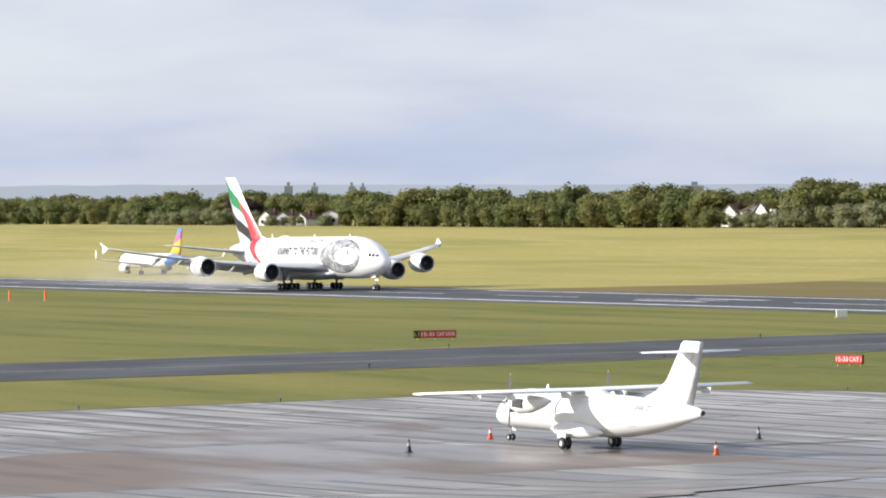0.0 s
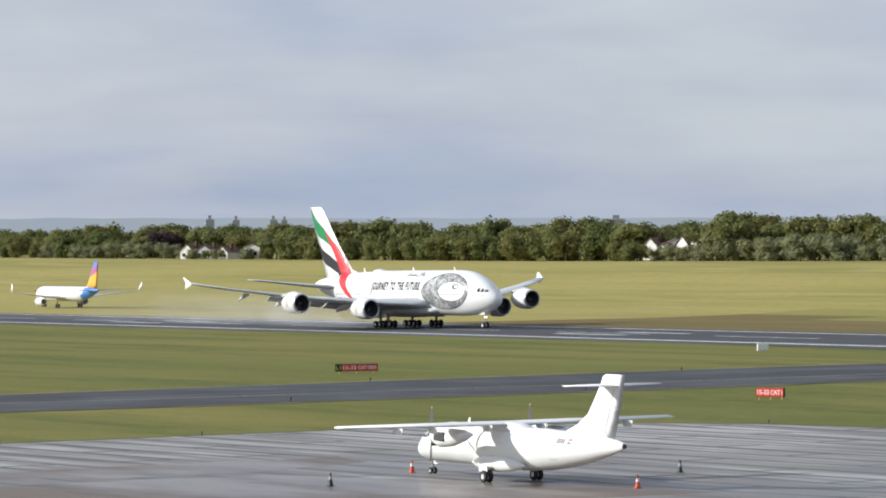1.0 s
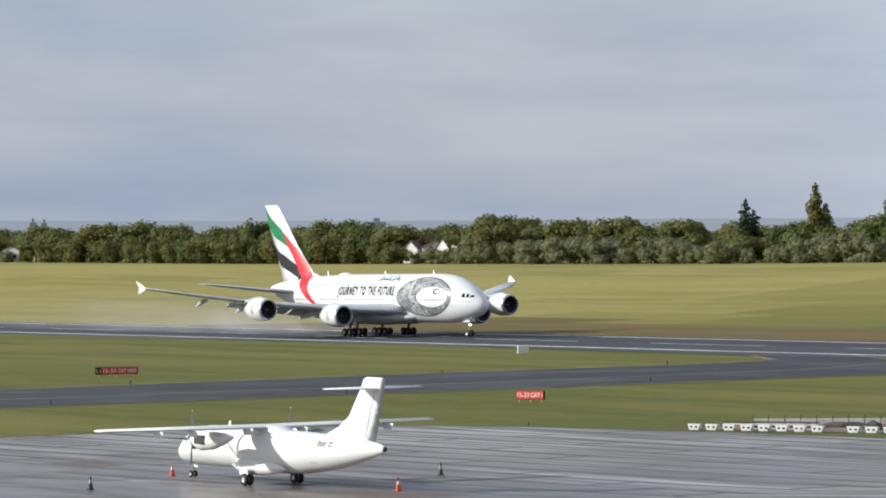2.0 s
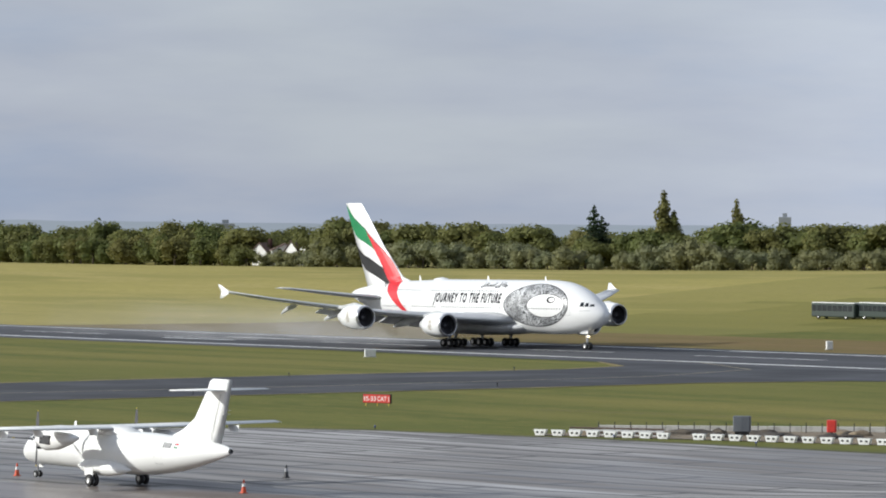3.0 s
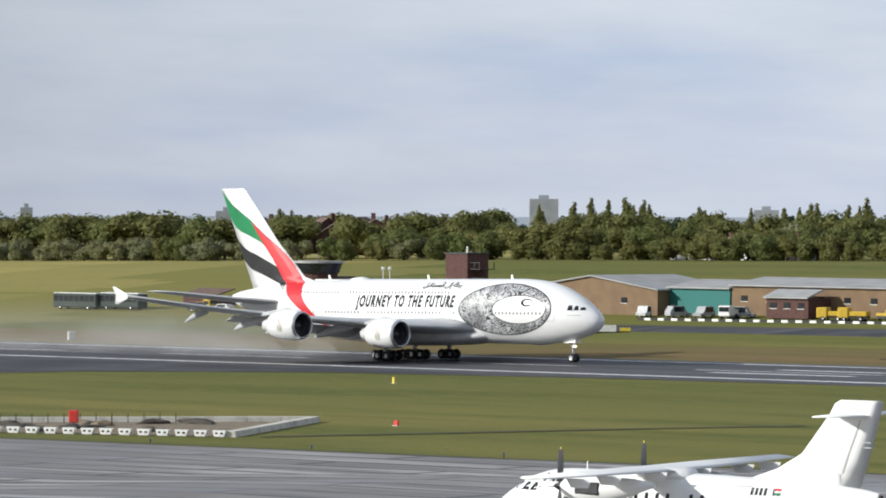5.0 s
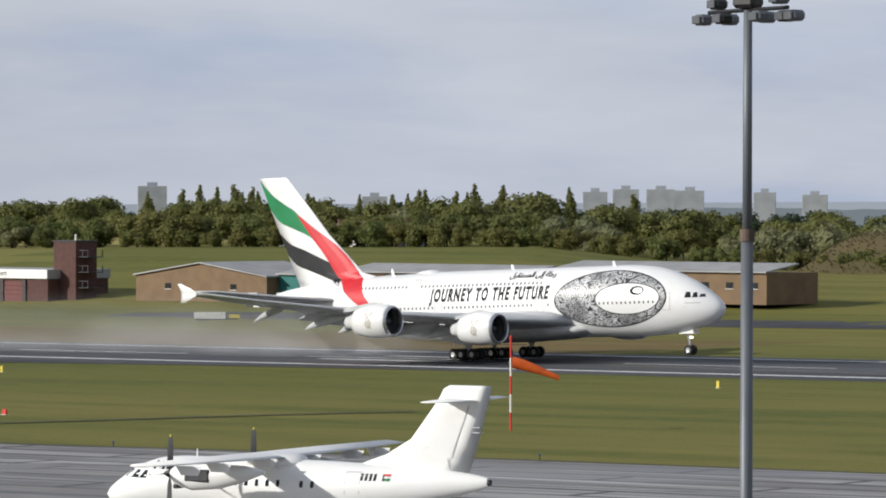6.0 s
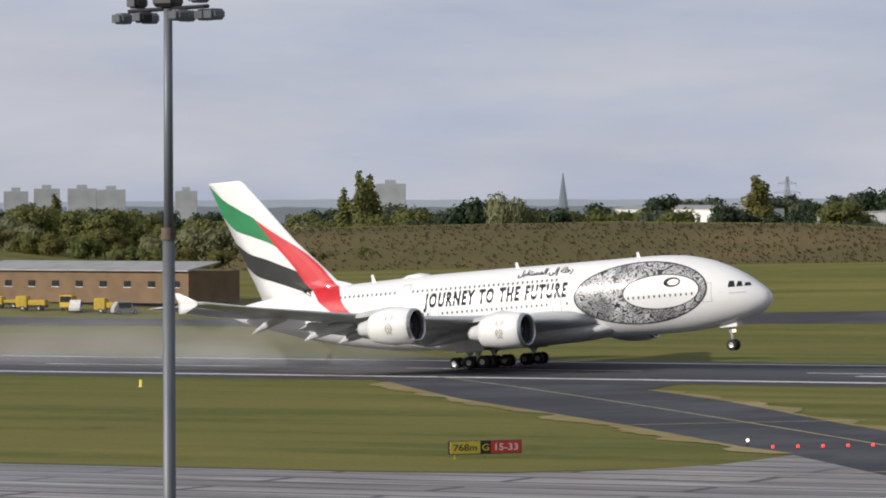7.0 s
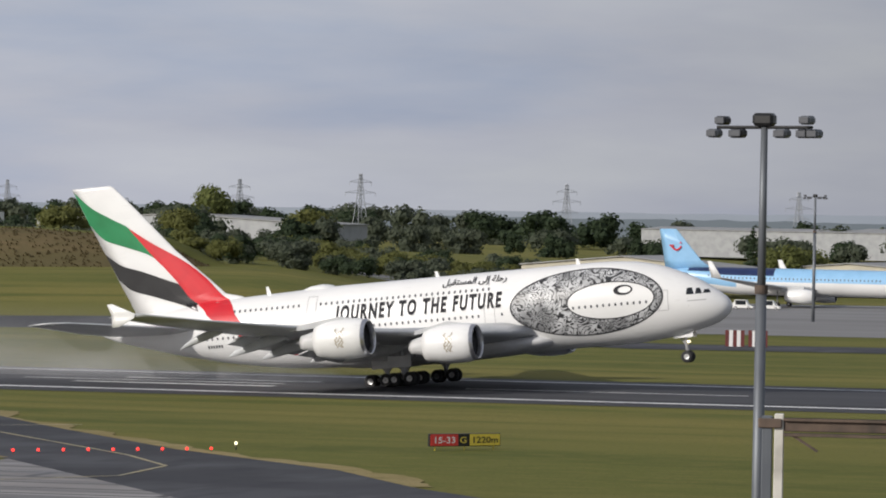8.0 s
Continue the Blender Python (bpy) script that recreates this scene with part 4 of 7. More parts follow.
# ---- twin turboprops on the apron ----
TURBO = smooth_rows([(-0.05, 1.74, 0.05, 0.05), (0.3, 1.77, 0.42, 0.42), (1.1, 1.92, 0.85, 0.82), (2.2, 2.2, 1.22, 1.18), (3.6, 2.38, 1.42, 1.40), (5.0, 2.42, 1.435, 1.45), (16.5, 2.42, 1.435, 1.45),
                     (19.5, 2.52, 1.28, 1.28), (22.5, 2.73, 0.92, 0.97), (25.0, 2.95, 0.50, 0.60), (26.3, 3.03, 0.26, 0.34), (26.7, 3.05, 0.16, 0.22)], 5)


def turbo_side(st, z, side, off=0.01):
    zc, hw, hh = lerp_rows(TURBO, st)
    a = math.asin(max(-0.99, min(0.99, (z - zc) / hh)))
    return Vector((12.4 - st, side * (hw * math.cos(a) + off), zc + (hh + off) * math.sin(a)))


def on_turbo(bm, st0, z0, side):
    for v in bm.verts:
        v.co = turbo_side(st0 - v.co.x, z0 + v.co.y, side, 0.012)
    return bm


def turboprop(m, label, windows, group):
    p = thing("turboprop", m, label, "aeroplane", group)
    n = 32
    bm = bmesh.new()
    loft(bm, [[(12.4 - st, hw * math.sin(2 * math.pi * i / n), zc + hh * math.cos(2 * math.pi * i / n)) for i in range(n)] for st, zc, hw, hh in TURBO])
    body = part("fuselage", bm, M_ATR, p, smooth=True)
    part("tail_outlet", revolve_x([(0, 0.17), (-0.16, 0.15), (-0.15, 0.02)], 14), M_DARK, p).location = (12.4 - 26.65, 0, 3.05)
    wing = part("wing", wing_bm([(12.4 - 11.2, -13.5, 4.12, 1.6, 1.1), (12.4 - 10.6, -4.9, 4.02, 2.55, 1.2), (12.4 - 10.5, 0, 3.98, 2.6, 1.25), (12.4 - 10.6, 4.9, 4.02, 2.55, 1.2), (12.4 - 11.2, 13.5, 4.12, 1.6, 1.1)]), M_ATR, p, smooth=True)
    bm = bmesh.new()
    loft(bm, [[(12.4 - st, hw * math.cos(2 * math.pi * i / 20), 3.72 + hh * math.sin(2 * math.pi * i / 20)) for i in range(20)] for st, hw, hh in ((8.8, 0.1, 0.05), (9.6, 0.75, 0.3), (11.5, 1.0, 0.45), (13.5, 0.9, 0.42), (16.0, 0.1, 0.05))])
    part("wing_fairing", bm, M_ATR, p, smooth=True)
    for s in (-1, 1):
        # wheel sponson
        bm = bmesh.new()
        loft(bm, [[(12.4 - st, s * 1.25 + hw * math.cos(2 * math.pi * i / 18), 1.28 + hh * math.sin(2 * math.pi * i / 18)) for i in range(18)] for st, hw, hh in ((9.2, 0.05, 0.05), (10.2, 0.45, 0.4), (11.5, 0.62, 0.55), (13.4, 0.62, 0.55), (14.8, 0.45, 0.4), (16.2, 0.05, 0.05))])
        part("sponson", bm, M_ATR, p, smooth=True)
        e = new("engine")
        e.parent = p
        e.location = (12.4 - 8.45, s * 4.05, 3.2)
        bm = bmesh.new()
        loft(bm, [[(x, w * math.cos(2 * math.pi * i / 20), z + hh * math.sin(2 * math.pi * i / 20)) for i in range(20)] for x, w, hh, z in ((0, 0.26, 0.26, 0), (-0.25, 0.42, 0.5, -0.06), (-1.2, 0.55, 0.68, -0.12), (-2.8, 0.52, 0.62, -0.05), (-4.2, 0.38, 0.42, 0.12), (-5.4, 0.08, 0.1, 0.25))])
        part("nacelle", bm, M_ATR, e, smooth=True)
        part("cowl_opening", box_bm(-2.5, -1.0, -0.58, 0.58, -0.35, 0.3, 0.1), M_DARK, e, "dark open cowl gap")
        part("intake", box_bm(-0.5, -0.2, -0.3, 0.3, -0.72, -0.5, 0.05), M_DARK, e)
        part("spinner", revolve_x([(0.55, 0.01), (0.4, 0.13), (0.1, 0.24), (-0.05, 0.26)], 16), M_DARK, e, smooth=True)
        for k in range(4):
            a = radians(2 + 90 * k)
            bm = bmesh.new()
            rings = []
            for r, c, w in ((0.2, 0.10, 1.2), (0.6, 0.16, 1.3), (1.2, 0.17, 1.42), (1.75, 0.13, 1.5), (1.96, 0.04, 1.52)):
                ca, sa = math.cos(w) * c, math.sin(w) * c
                rings.append([(0.15 + sa * u + 0.02 * v, (ca * u) * math.cos(a) - r * math.sin(a), (ca * u) * math.sin(a) + r * math.cos(a)) for u, v in ((-1, 0), (0, 1), (1, 0), (0, -1))])
            blade = part("blade", loft(bm, rings), M_DARK, e, "black propeller blade")
            tip = bmesh.new()
            d = Vector((0, -math.sin(a), math.cos(a)))
            tube(tip, Vector((0.15, 0, 0)) + d * 1.86, Vector((0.15, 0, 0)) + d * 1.975, 0.055, 0.03, 6)
            part("blade_tip", tip, M_YEL_S, blade, "yellow blade tip")
        for y in (2.2, 6.6, 9.4):
            part("flap_bracket", wing_bm([(12.4 - 12.3, s * y, 3.55, 1.0, 0.8), (12.4 - 12.0, s * y, 4.0, 1.5, 0.8)], upright=True), M_ATR, wing)
    FINT = ((3.0, 17.4, 25.5), (3.6, 18.9, 25.65), (4.3, 20.9, 25.9), (5.1, 22.3, 26.15), (7.1, 23.85, 26.7), (7.65, 24.15, 26.85), (7.84, 24.5, 26.8))
    fin = part("fin", wing_bm([(12.4 - le, 0, z, te - le, 0.55 if z > 5 else 0.32) for z, le, te in FINT], upright=True), M_ATR, p, smooth=True)
    for s in (-1, 1):
        bm = bmesh.new()
        pts = [(24.5, 3.75), (24.45, 4.2), (24.62, 4.25), (25.62, 6.85)]
        prev = None
        for st, z in pts:
            le, te = lerp_rows([(r[0], r[1], r[2]) for r in FINT], z)
            u = (st - le) / (te - le)
            th = lerp_rows([(-v[0], v[1]) for v in FOIL[:8]], -u)[0] * (te - le) * 0.55 + 0.02
            q = [bm.verts.new((12.4 - st - d, s * th, z)) for d in (-0.035, 0.035)]
            if prev:
                bm.faces.new((prev[0], prev[1], q[1], q[0]))
            prev = q
        part("rudder_gap", bm, M_LINE, fin, "thin dark hinge line")
        for z in (5.75, 5.5):
            part("rudder_hinge", box_bm(12.4 - 26.3, 12.4 - 25.9, s * 0.16, s * 0.24, z, z + 0.05), M_WING, fin)
    part("tailplane", wing_bm([(12.4 - 24.85, -3.7, 7.13, 1.05, 0.9), (12.4 - 24.2, 0, 7.08, 1.95, 1.0), (12.4 - 24.85, 3.7, 7.13, 1.05, 0.9)]), M_ATR, p, smooth=True)
    # cockpit glass, doors, marks
    for s in (-1, 1):
        for a, b in ((1.5, 2.0), (2.05, 2.6), (2.65, 3.15)):
            bm = bmesh.new()
            bm.faces.new([bm.verts.new(turbo_side(q, z, s, 0.015)) for q, z in ((a, 2.75 if a < 2 else 2.72), (b, 2.72), (b, 3.12), (a + 0.3, 3.12))])
            part("cockpit_window", bm, M_GLASS, body)
        part("door", on_turbo(strokes_bm([[(-0.4, 0), (0.4, 0)], [(-0.4, 1.5), (0.4, 1.5)], [(-0.4, 0), (-0.4, 0.5), (-0.4, 1), (-0.4, 1.5)], [(0.4, 0), (0.4, 0.5), (0.4, 1), (0.4, 1.5)]], 0.04), 19.6, 1.9, s), M_LINE, body)
        bm = bmesh.new()
        for i in range(7):
            if i != 2:
                box(bm, (-i * 0.24 if s < 0 else i * 0.24), (-i * 0.24 if s < 0 else i * 0.24) + 0.15, 0, 0.34, -0.002, 0.002)
        part("registration", on_turbo(bm, 21.6 if s > 0 else 20.6, 3.0, s), M_TITLE, body, "dark registration marks")
        for q, mt in ((0.22, M_RED), (0.11, M_WPAINT), (0.0, M_GREEN)):
            bm = box_bm(0, 0.36, q, q + 0.09, -0.002, 0.002)
            part("flag", on_turbo(bm, 20.4 + (0.8 if s < 0 else 2.0 - 0.75), 3.03, s), mt, body)
        if windows:
            for k in range(20):
                st = 5.6 + 0.62 * k
                bm = bmesh.new()
                bm.faces.new([bm.verts.new(turbo_side(st + a, 2.72 + b, s, 0.014)) for a, b in ((-0.1, -0.12), (-0.06, -0.17), (0.06, -0.17), (0.1, -0.12), (0.1, 0.12), (0.06, 0.17), (-0.06, 0.17), (-0.1, 0.12))])
                part("cabin_window", bm, M_GLASS, body)
            bm = bmesh.new()
            for i, w in enumerate((0.16, 0.06, 0.2, 0.2, 0.12)):
                box(bm, (1 if s < 0 else -1) * i * 0.28, (1 if s < 0 else -1) * i * 0.28 + w, 0, 0.4 if i < 2 else 0.28, -0.002, 0.002)
            part("title", on_turbo(bm, 3.6 if s > 0 else 4.9, 3.2, s), M_TITLE, body, "dark title shapes")
    part("aerial", wing_bm([(12.4 - 6.5, 0, 3.8, 0.4, 0.6), (12.4 - 6.7, 0, 4.25, 0.2, 0.6)], upright=True), M_ATR, p)
    # undercarriage
    g = new("nose_gear")
    g.parent = p
    g.location = (10.77, 0, 0)
    bm = tube(bmesh.new(), (0, 0, 0.25), (0.05, 0, 1.5), 0.07)
    tube(bm, (0, -0.25, 0.25), (0, 0.25, 0.25), 0.05)
    part("leg", bm, M_GEAR, g)
    part("gear_door", box_bm(-0.1, 0.7, -0.4, -0.36, 0.7, 1.3, 0.01), M_ATR, g)
    for s in (-1, 1):
        wheel(g, 0, s * 0.18, 0.25, 0.25, 0.16)
    for s in (-1, 1):
        g = new("main_gear")
        g.parent = p
        g.location = (0, s * 2.05, 0)
        bm = tube(bmesh.new(), (0, 0, 0.42), (0.1, -s * 0.75, 1.2), 0.11)
        tube(bm, (0, -0.3, 0.42), (0, 0.3, 0.42), 0.07)
        tube(bm, (0.9, -s * 0.6, 1.2), (0.1, 0, 0.6), 0.06)
        part("leg", bm, M_GEAR, g)
        part("gear_door", box_bm(-0.3, 0.8, s * 0.1, s * 0.14, 0.75, 1.25, 0.01), M_ATR, g)
        for t in (-1, 1):
            wheel(g, 0, t * 0.22, 0.43, 0.43, 0.25)
    return p


def shorten(p):
    """The short-bodied sister of the type: two fuselage plugs out, a little less span."""
    plugs = ((7.4, 4.8, 2.0), (-1.2, -4.1, 2.35))

    def place(x):
        (a, b, c), (d, e, f) = plugs
        return x - c * min(1, max(0, (x - b) / (a - b))) + f * min(1, max(0, (d - x) / (d - e)))

    for o in list(p.children_recursive):
        if o.data is None:
            if o.parent is p:
                o.location.x = place(o.location.x)
            continue
        if o.parent is not p and o.parent.data is None:
            continue
        if o.name.startswith("cabin_window"):
            x = sum(v.co.x for v in o.data.vertices) / len(o.data.vertices)
            if 4.8 < x < 7.4 or -4.1 < x < -1.2:
                bpy.data.objects.remove(o)
                continue
        if o.location.x:
            o.location.x = place(o.location.x)
            continue
        for v in o.data.vertices:
            v.co.x = place(v.co.x)
            if o.name.startswith("wing") and not o.name.startswith("wing_"):
                v.co.y *= 0.91


def stand_pose(x, y, heading):
    return pose(x, y, level(x, y) + 0.06, 0, 0, heading)


turboprop(stand_pose(-253.3, 155.7, 180.15), "plain white twin turboprop freighter parked on the wet apron", False, "parked turboprops")
shorten(turboprop(stand_pose(-141.7, 163.95, 190.1), "white short-bodied twin turboprop with cabin windows parked on the apron", True, "parked turboprops"))


# ---- other jets ----
def jet(m, length, dia, span, label, group, tail_mats, side_mats, taxi=False):
    """A twin-jet airliner: nose forward along x, the origin on the ground under the main wheels."""
    p = thing("jet_airliner", m, label, "aeroplane", group)
    r = dia / 2
    zc = r + dia * 0.42
    prof = smooth_rows([(0.0, zc - 0.2 * r, 0.04), (0.02 * length, zc - 0.14 * r, 0.45 * r), (0.06 * length, zc - 0.04 * r, 0.82 * r), (0.11 * length, zc, r), (0.68 * length, zc, r), (0.82 * length, zc + 0.2 * r, 0.78 * r), (0.93 * length, zc + 0.42 * r, 0.4 * r), (length, zc + 0.56 * r, 0.06 * r)], 4)
    X = lambda st: 0.5 * length - st
    n = 28
    bm = bmesh.new()
    loft(bm, [[(X(st), k * math.sin(2 * math.pi * i / n), z + k * math.cos(2 * math.pi * i / n)) for i in range(n)] for st, z, k in prof])
    for f in bm.faces:
        c = f.calc_center_median()
        st = 0.5 * length - c.x
        f.material_index = 0
        if side_mats == "sweep" and st > 0.80 * length + (c.z - zc) * 0.9:
            f.material_index = 1
        if side_mats == "blue":
            f.material_index = 1 if c.z > zc + 0.05 * r and st > 0.10 * length else 0
            if st > 0.68 * length and c.z > zc - 0.35 * r:
                f.material_index = 1
            if 0.52 * length < st < 0.88 * length and c.z > lerp_rows(prof, st)[0] + 0.45 * r:
                f.material_index = 2
    body = part("fuselage", bm, [M_WHITE, tail_mats[0], M_NAVY], p, smooth=True)
    for s in (-1, 1):
        hs = span / 2
        wg = part("wing", wing_bm([(X(0.36 * length), s * r * 0.5, zc - 0.55 * r, 0.20 * length, 1.0), (X(0.46 * length), s * hs * 0.36, zc - 0.35 * r, 0.12 * length, 0.95), (X(0.61 * length), s * hs, zc + 0.35 * r, 0.04 * length, 0.8)]), M_WING, p, smooth=True)
        part("winglet", wing_bm([(X(0.612 * length), s * hs, zc + 0.33 * r, 0.04 * length, 0.7), (X(0.65 * length), s * (hs + 0.5), zc + 0.35 * r + 0.062 * span, 0.016 * length, 0.6)], upright=True), M_WHITE, wg, smooth=True)
        bm = revolve_x([(0.0, 0.42 * r), (-0.2, 0.5 * r), (-0.9 * r, 0.56 * r), (-1.9 * r, 0.46 * r), (-2.2 * r, 0.36 * r), (-2.0 * r, 0.3 * r)], 24)
        e = part("engine", bm, M_WHITE, p, smooth=True)
        e.location = (X(0.36 * length) + 0.6, s * hs * 0.33, zc - 1.0 * r)
        part("duct", revolve_x([(-0.02, 0.42 * r), (-0.4, 0.4 * r), (-0.45, 0.01)], 20), M_DARK, e)
        part("pylon", box_bm(-2.6 * r, -0.8 * r, -0.12, 0.12, 0.3 * r, 0.75 * r, 0.05), M_WING, e)
        part("tailplane", wing_bm([(X(0.86 * length), s * r * 0.2, zc + 0.45 * r, 0.11 * length, 0.8), (X(0.95 * length), s * span * 0.175, zc + 0.7 * r, 0.045 * length, 0.8)]), M_WING, p, smooth=True)
        st = 0.13 * length
        while st < 0.80 * length:
            k2 = lerp_rows(prof, st)
            part("cabin_window", box_bm(X(st) - 0.12, X(st) + 0.12, s * (k2[1] * 0.97), s * (k2[1] * 0.97 + 0.05), k2[0] + 0.18 * r, k2[0] + 0.18 * r + 0.34), M_WINDOW, body)
            st += 0.85
        bm = bmesh.new()
        box(bm, X(0.055 * length), X(0.035 * length), s * 0.45 * r, s * 0.74 * r, zc + 0.22 * r, zc + 0.42 * r)
        part("cockpit_window", bm, M_GLASS, body)
    fz = zc + 0.8 * r
    FIN_RISE = 0.155 if side_mats == "blue" else 0.19
    bm = wing_bm([(X(0.78 * length), 0, fz, 0.19 * length, 0.6), (X(0.83 * length), 0, fz + 0.035 * span, 0.145 * length, 0.6), (X(0.93 * length), 0, fz + FIN_RISE * span, 0.065 * length, 0.6)], upright=True)
    bmesh.ops.bisect_plane(bm, geom=bm.verts[:] + bm.edges[:] + bm.faces[:], plane_co=(X(0.9 * length), 0, fz + 0.09 * span), plane_no=(0.35, 0, 1))
    bmesh.ops.bisect_plane(bm, geom=bm.verts[:] + bm.edges[:] + bm.faces[:], plane_co=(X(0.9 * length), 0, fz + 0.14 * span), plane_no=(0.35, 0, 1))
    for f in bm.faces:
        h = (f.calc_center_median() - Vector((0, 0, 0)))
        v = h.z + 0.35 * (h.x - X(0.9 * length))
        f.material_index = 0 if v > fz + 0.14 * span else (1 if v > fz + 0.09 * span else 2)
    part("fin", bm, list(tail_mats[1:4]), p, "coloured fin", smooth=True)
    for x, ys in ((0.40 * length, (0,)), (-0.01 * length, (-0.09 * span, 0.09 * span))):
        for y in ys:
            g = new("landing_gear")
            g.parent = p
            g.location = (x, y, 0)
            part("leg", tube(bmesh.new(), (0, 0, 0.4), (0, 0, zc - 0.6 * r), 0.14), M_GEAR, g)
            for t in (-1, 1):
                wheel(g, 0, t * 0.4, 0.52, 0.52, 0.4)
    return p


M_NAVY = material("navy blue paint", (0.015, 0.03, 0.10), 0.35, spots=[(0.5, (0.012, 0.024, 0.08), 0.4, 0.7, ONE)])
M_SKYB = material("sky blue paint", (0.27, 0.50, 0.74), 0.35, spots=[(0.5, (0.24, 0.46, 0.69), 0.4, 0.7, ONE)])
M_BLUE = material("bright blue paint", (0.05, 0.20, 0.62), 0.35)
M_MAG = material("magenta paint", (0.42, 0.12, 0.32), 0.35)
M_AMBER = material("amber paint", (0.80, 0.42, 0.05), 0.35)
taxi_jet = jet(pose(-1010, 484, level(-1010, 484) + 0.06, 0, 0, 178), 39.5, 3.9, 35.8, "white twin-jet airliner with a blue and yellow fin, taxiing", "jets", (M_BLUE, M_BLUE, M_MAG, M_AMBER), "sweep")
blue_jet = jet(pose(-247, 870, level(-247, 870) + 0.08, 0, 0, 1), 56.7, 5.7, 55.0, "sky blue and white twin-jet airliner parked on a far stand", "jets", (M_SKYB, M_SKYB, M_SKYB, M_SKYB), "blue")
# plain curved mark on the blue fin
for s in (-1, 1):
    pts = [(-1.35 + 2.7 * k / 12, -1.0 * math.sin(math.pi * k / 12)) for k in range(13)]
    bm = strokes_bm([pts, [(-1.9, 0.15), (-1.35, 0.05), (-0.8, 0.15)], [(0.9, 0.75), (1.3, 0.85)]], 0.42)
    for v in bm.verts:
        v.co = Vector((-24.2 + v.co.x * 0.8, s * 0.40, 12.4 + v.co.y * 0.85))
    part("fin_mark", bm, M_RED, blue_jet, "plain red curved mark")


# ---- trees ----
def leaf_material(name, a, b, c):
    m = bpy.data.materials.new(name)
    m.use_nodes = True
    nt = m.node_tree
    N, L = nt.nodes.new, nt.links.new
    bs = nt.nodes["Principled BSDF"]
    bs.inputs["Roughness"].default_value = 0.7
    bs.inputs["Specular IOR Level"].default_value = 0.25
    geo, info, m1, m2 = N("ShaderNodeNewGeometry"), N("ShaderNodeObjectInfo"), N("ShaderNodeMix"), N("ShaderNodeMix")
    m1.data_type = m2.data_type = "RGBA"
    m1.inputs[6].default_value, m1.inputs[7].default_value = (*a, 1), (*b, 1)
    L(geo.outputs["Random Per Island"], m1.inputs[0])
    L(m1.outputs[2], m2.inputs[6])
    m2.inputs[7].default_value = (*c, 1)
    L(info.outputs["Random"], m2.inputs[0])
    L(m2.outputs[2], bs.inputs["Base Color"])
    tl, mix, out = N("ShaderNodeBsdfTranslucent"), N("ShaderNodeMixShader"), nt.nodes["Material Output"]
    mix.inputs[0].default_value = 0.45
    L(m2.outputs[2], tl.inputs[0])
    L(bs.outputs[0], mix.inputs[1])
    L(tl.outputs[0], mix.inputs[2])
    L(mix.outputs[0], out.inputs[0])
    return m


M_OAK = leaf_material("oak leaves", (0.092, 0.122, 0.034), (0.165, 0.190, 0.062), (0.190, 0.180, 0.058))
M_WILLOW = leaf_material("grey-green willow leaves", (0.165, 0.185, 0.090), (0.27, 0.28, 0.165), (0.235, 0.235, 0.115))
M_PINE = leaf_material("dark conifer needles", (0.032, 0.054, 0.028), (0.062, 0.088, 0.045), (0.046, 0.068, 0.034))
# greyer, bluer green: the haze of distance is put into the leaf colour
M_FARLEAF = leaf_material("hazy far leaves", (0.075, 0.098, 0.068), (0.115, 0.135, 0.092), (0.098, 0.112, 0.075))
M_PURPLE = leaf_material("copper leaves", (0.055, 0.034, 0.040), (0.09, 0.055, 0.055), (0.065, 0.042, 0.046))


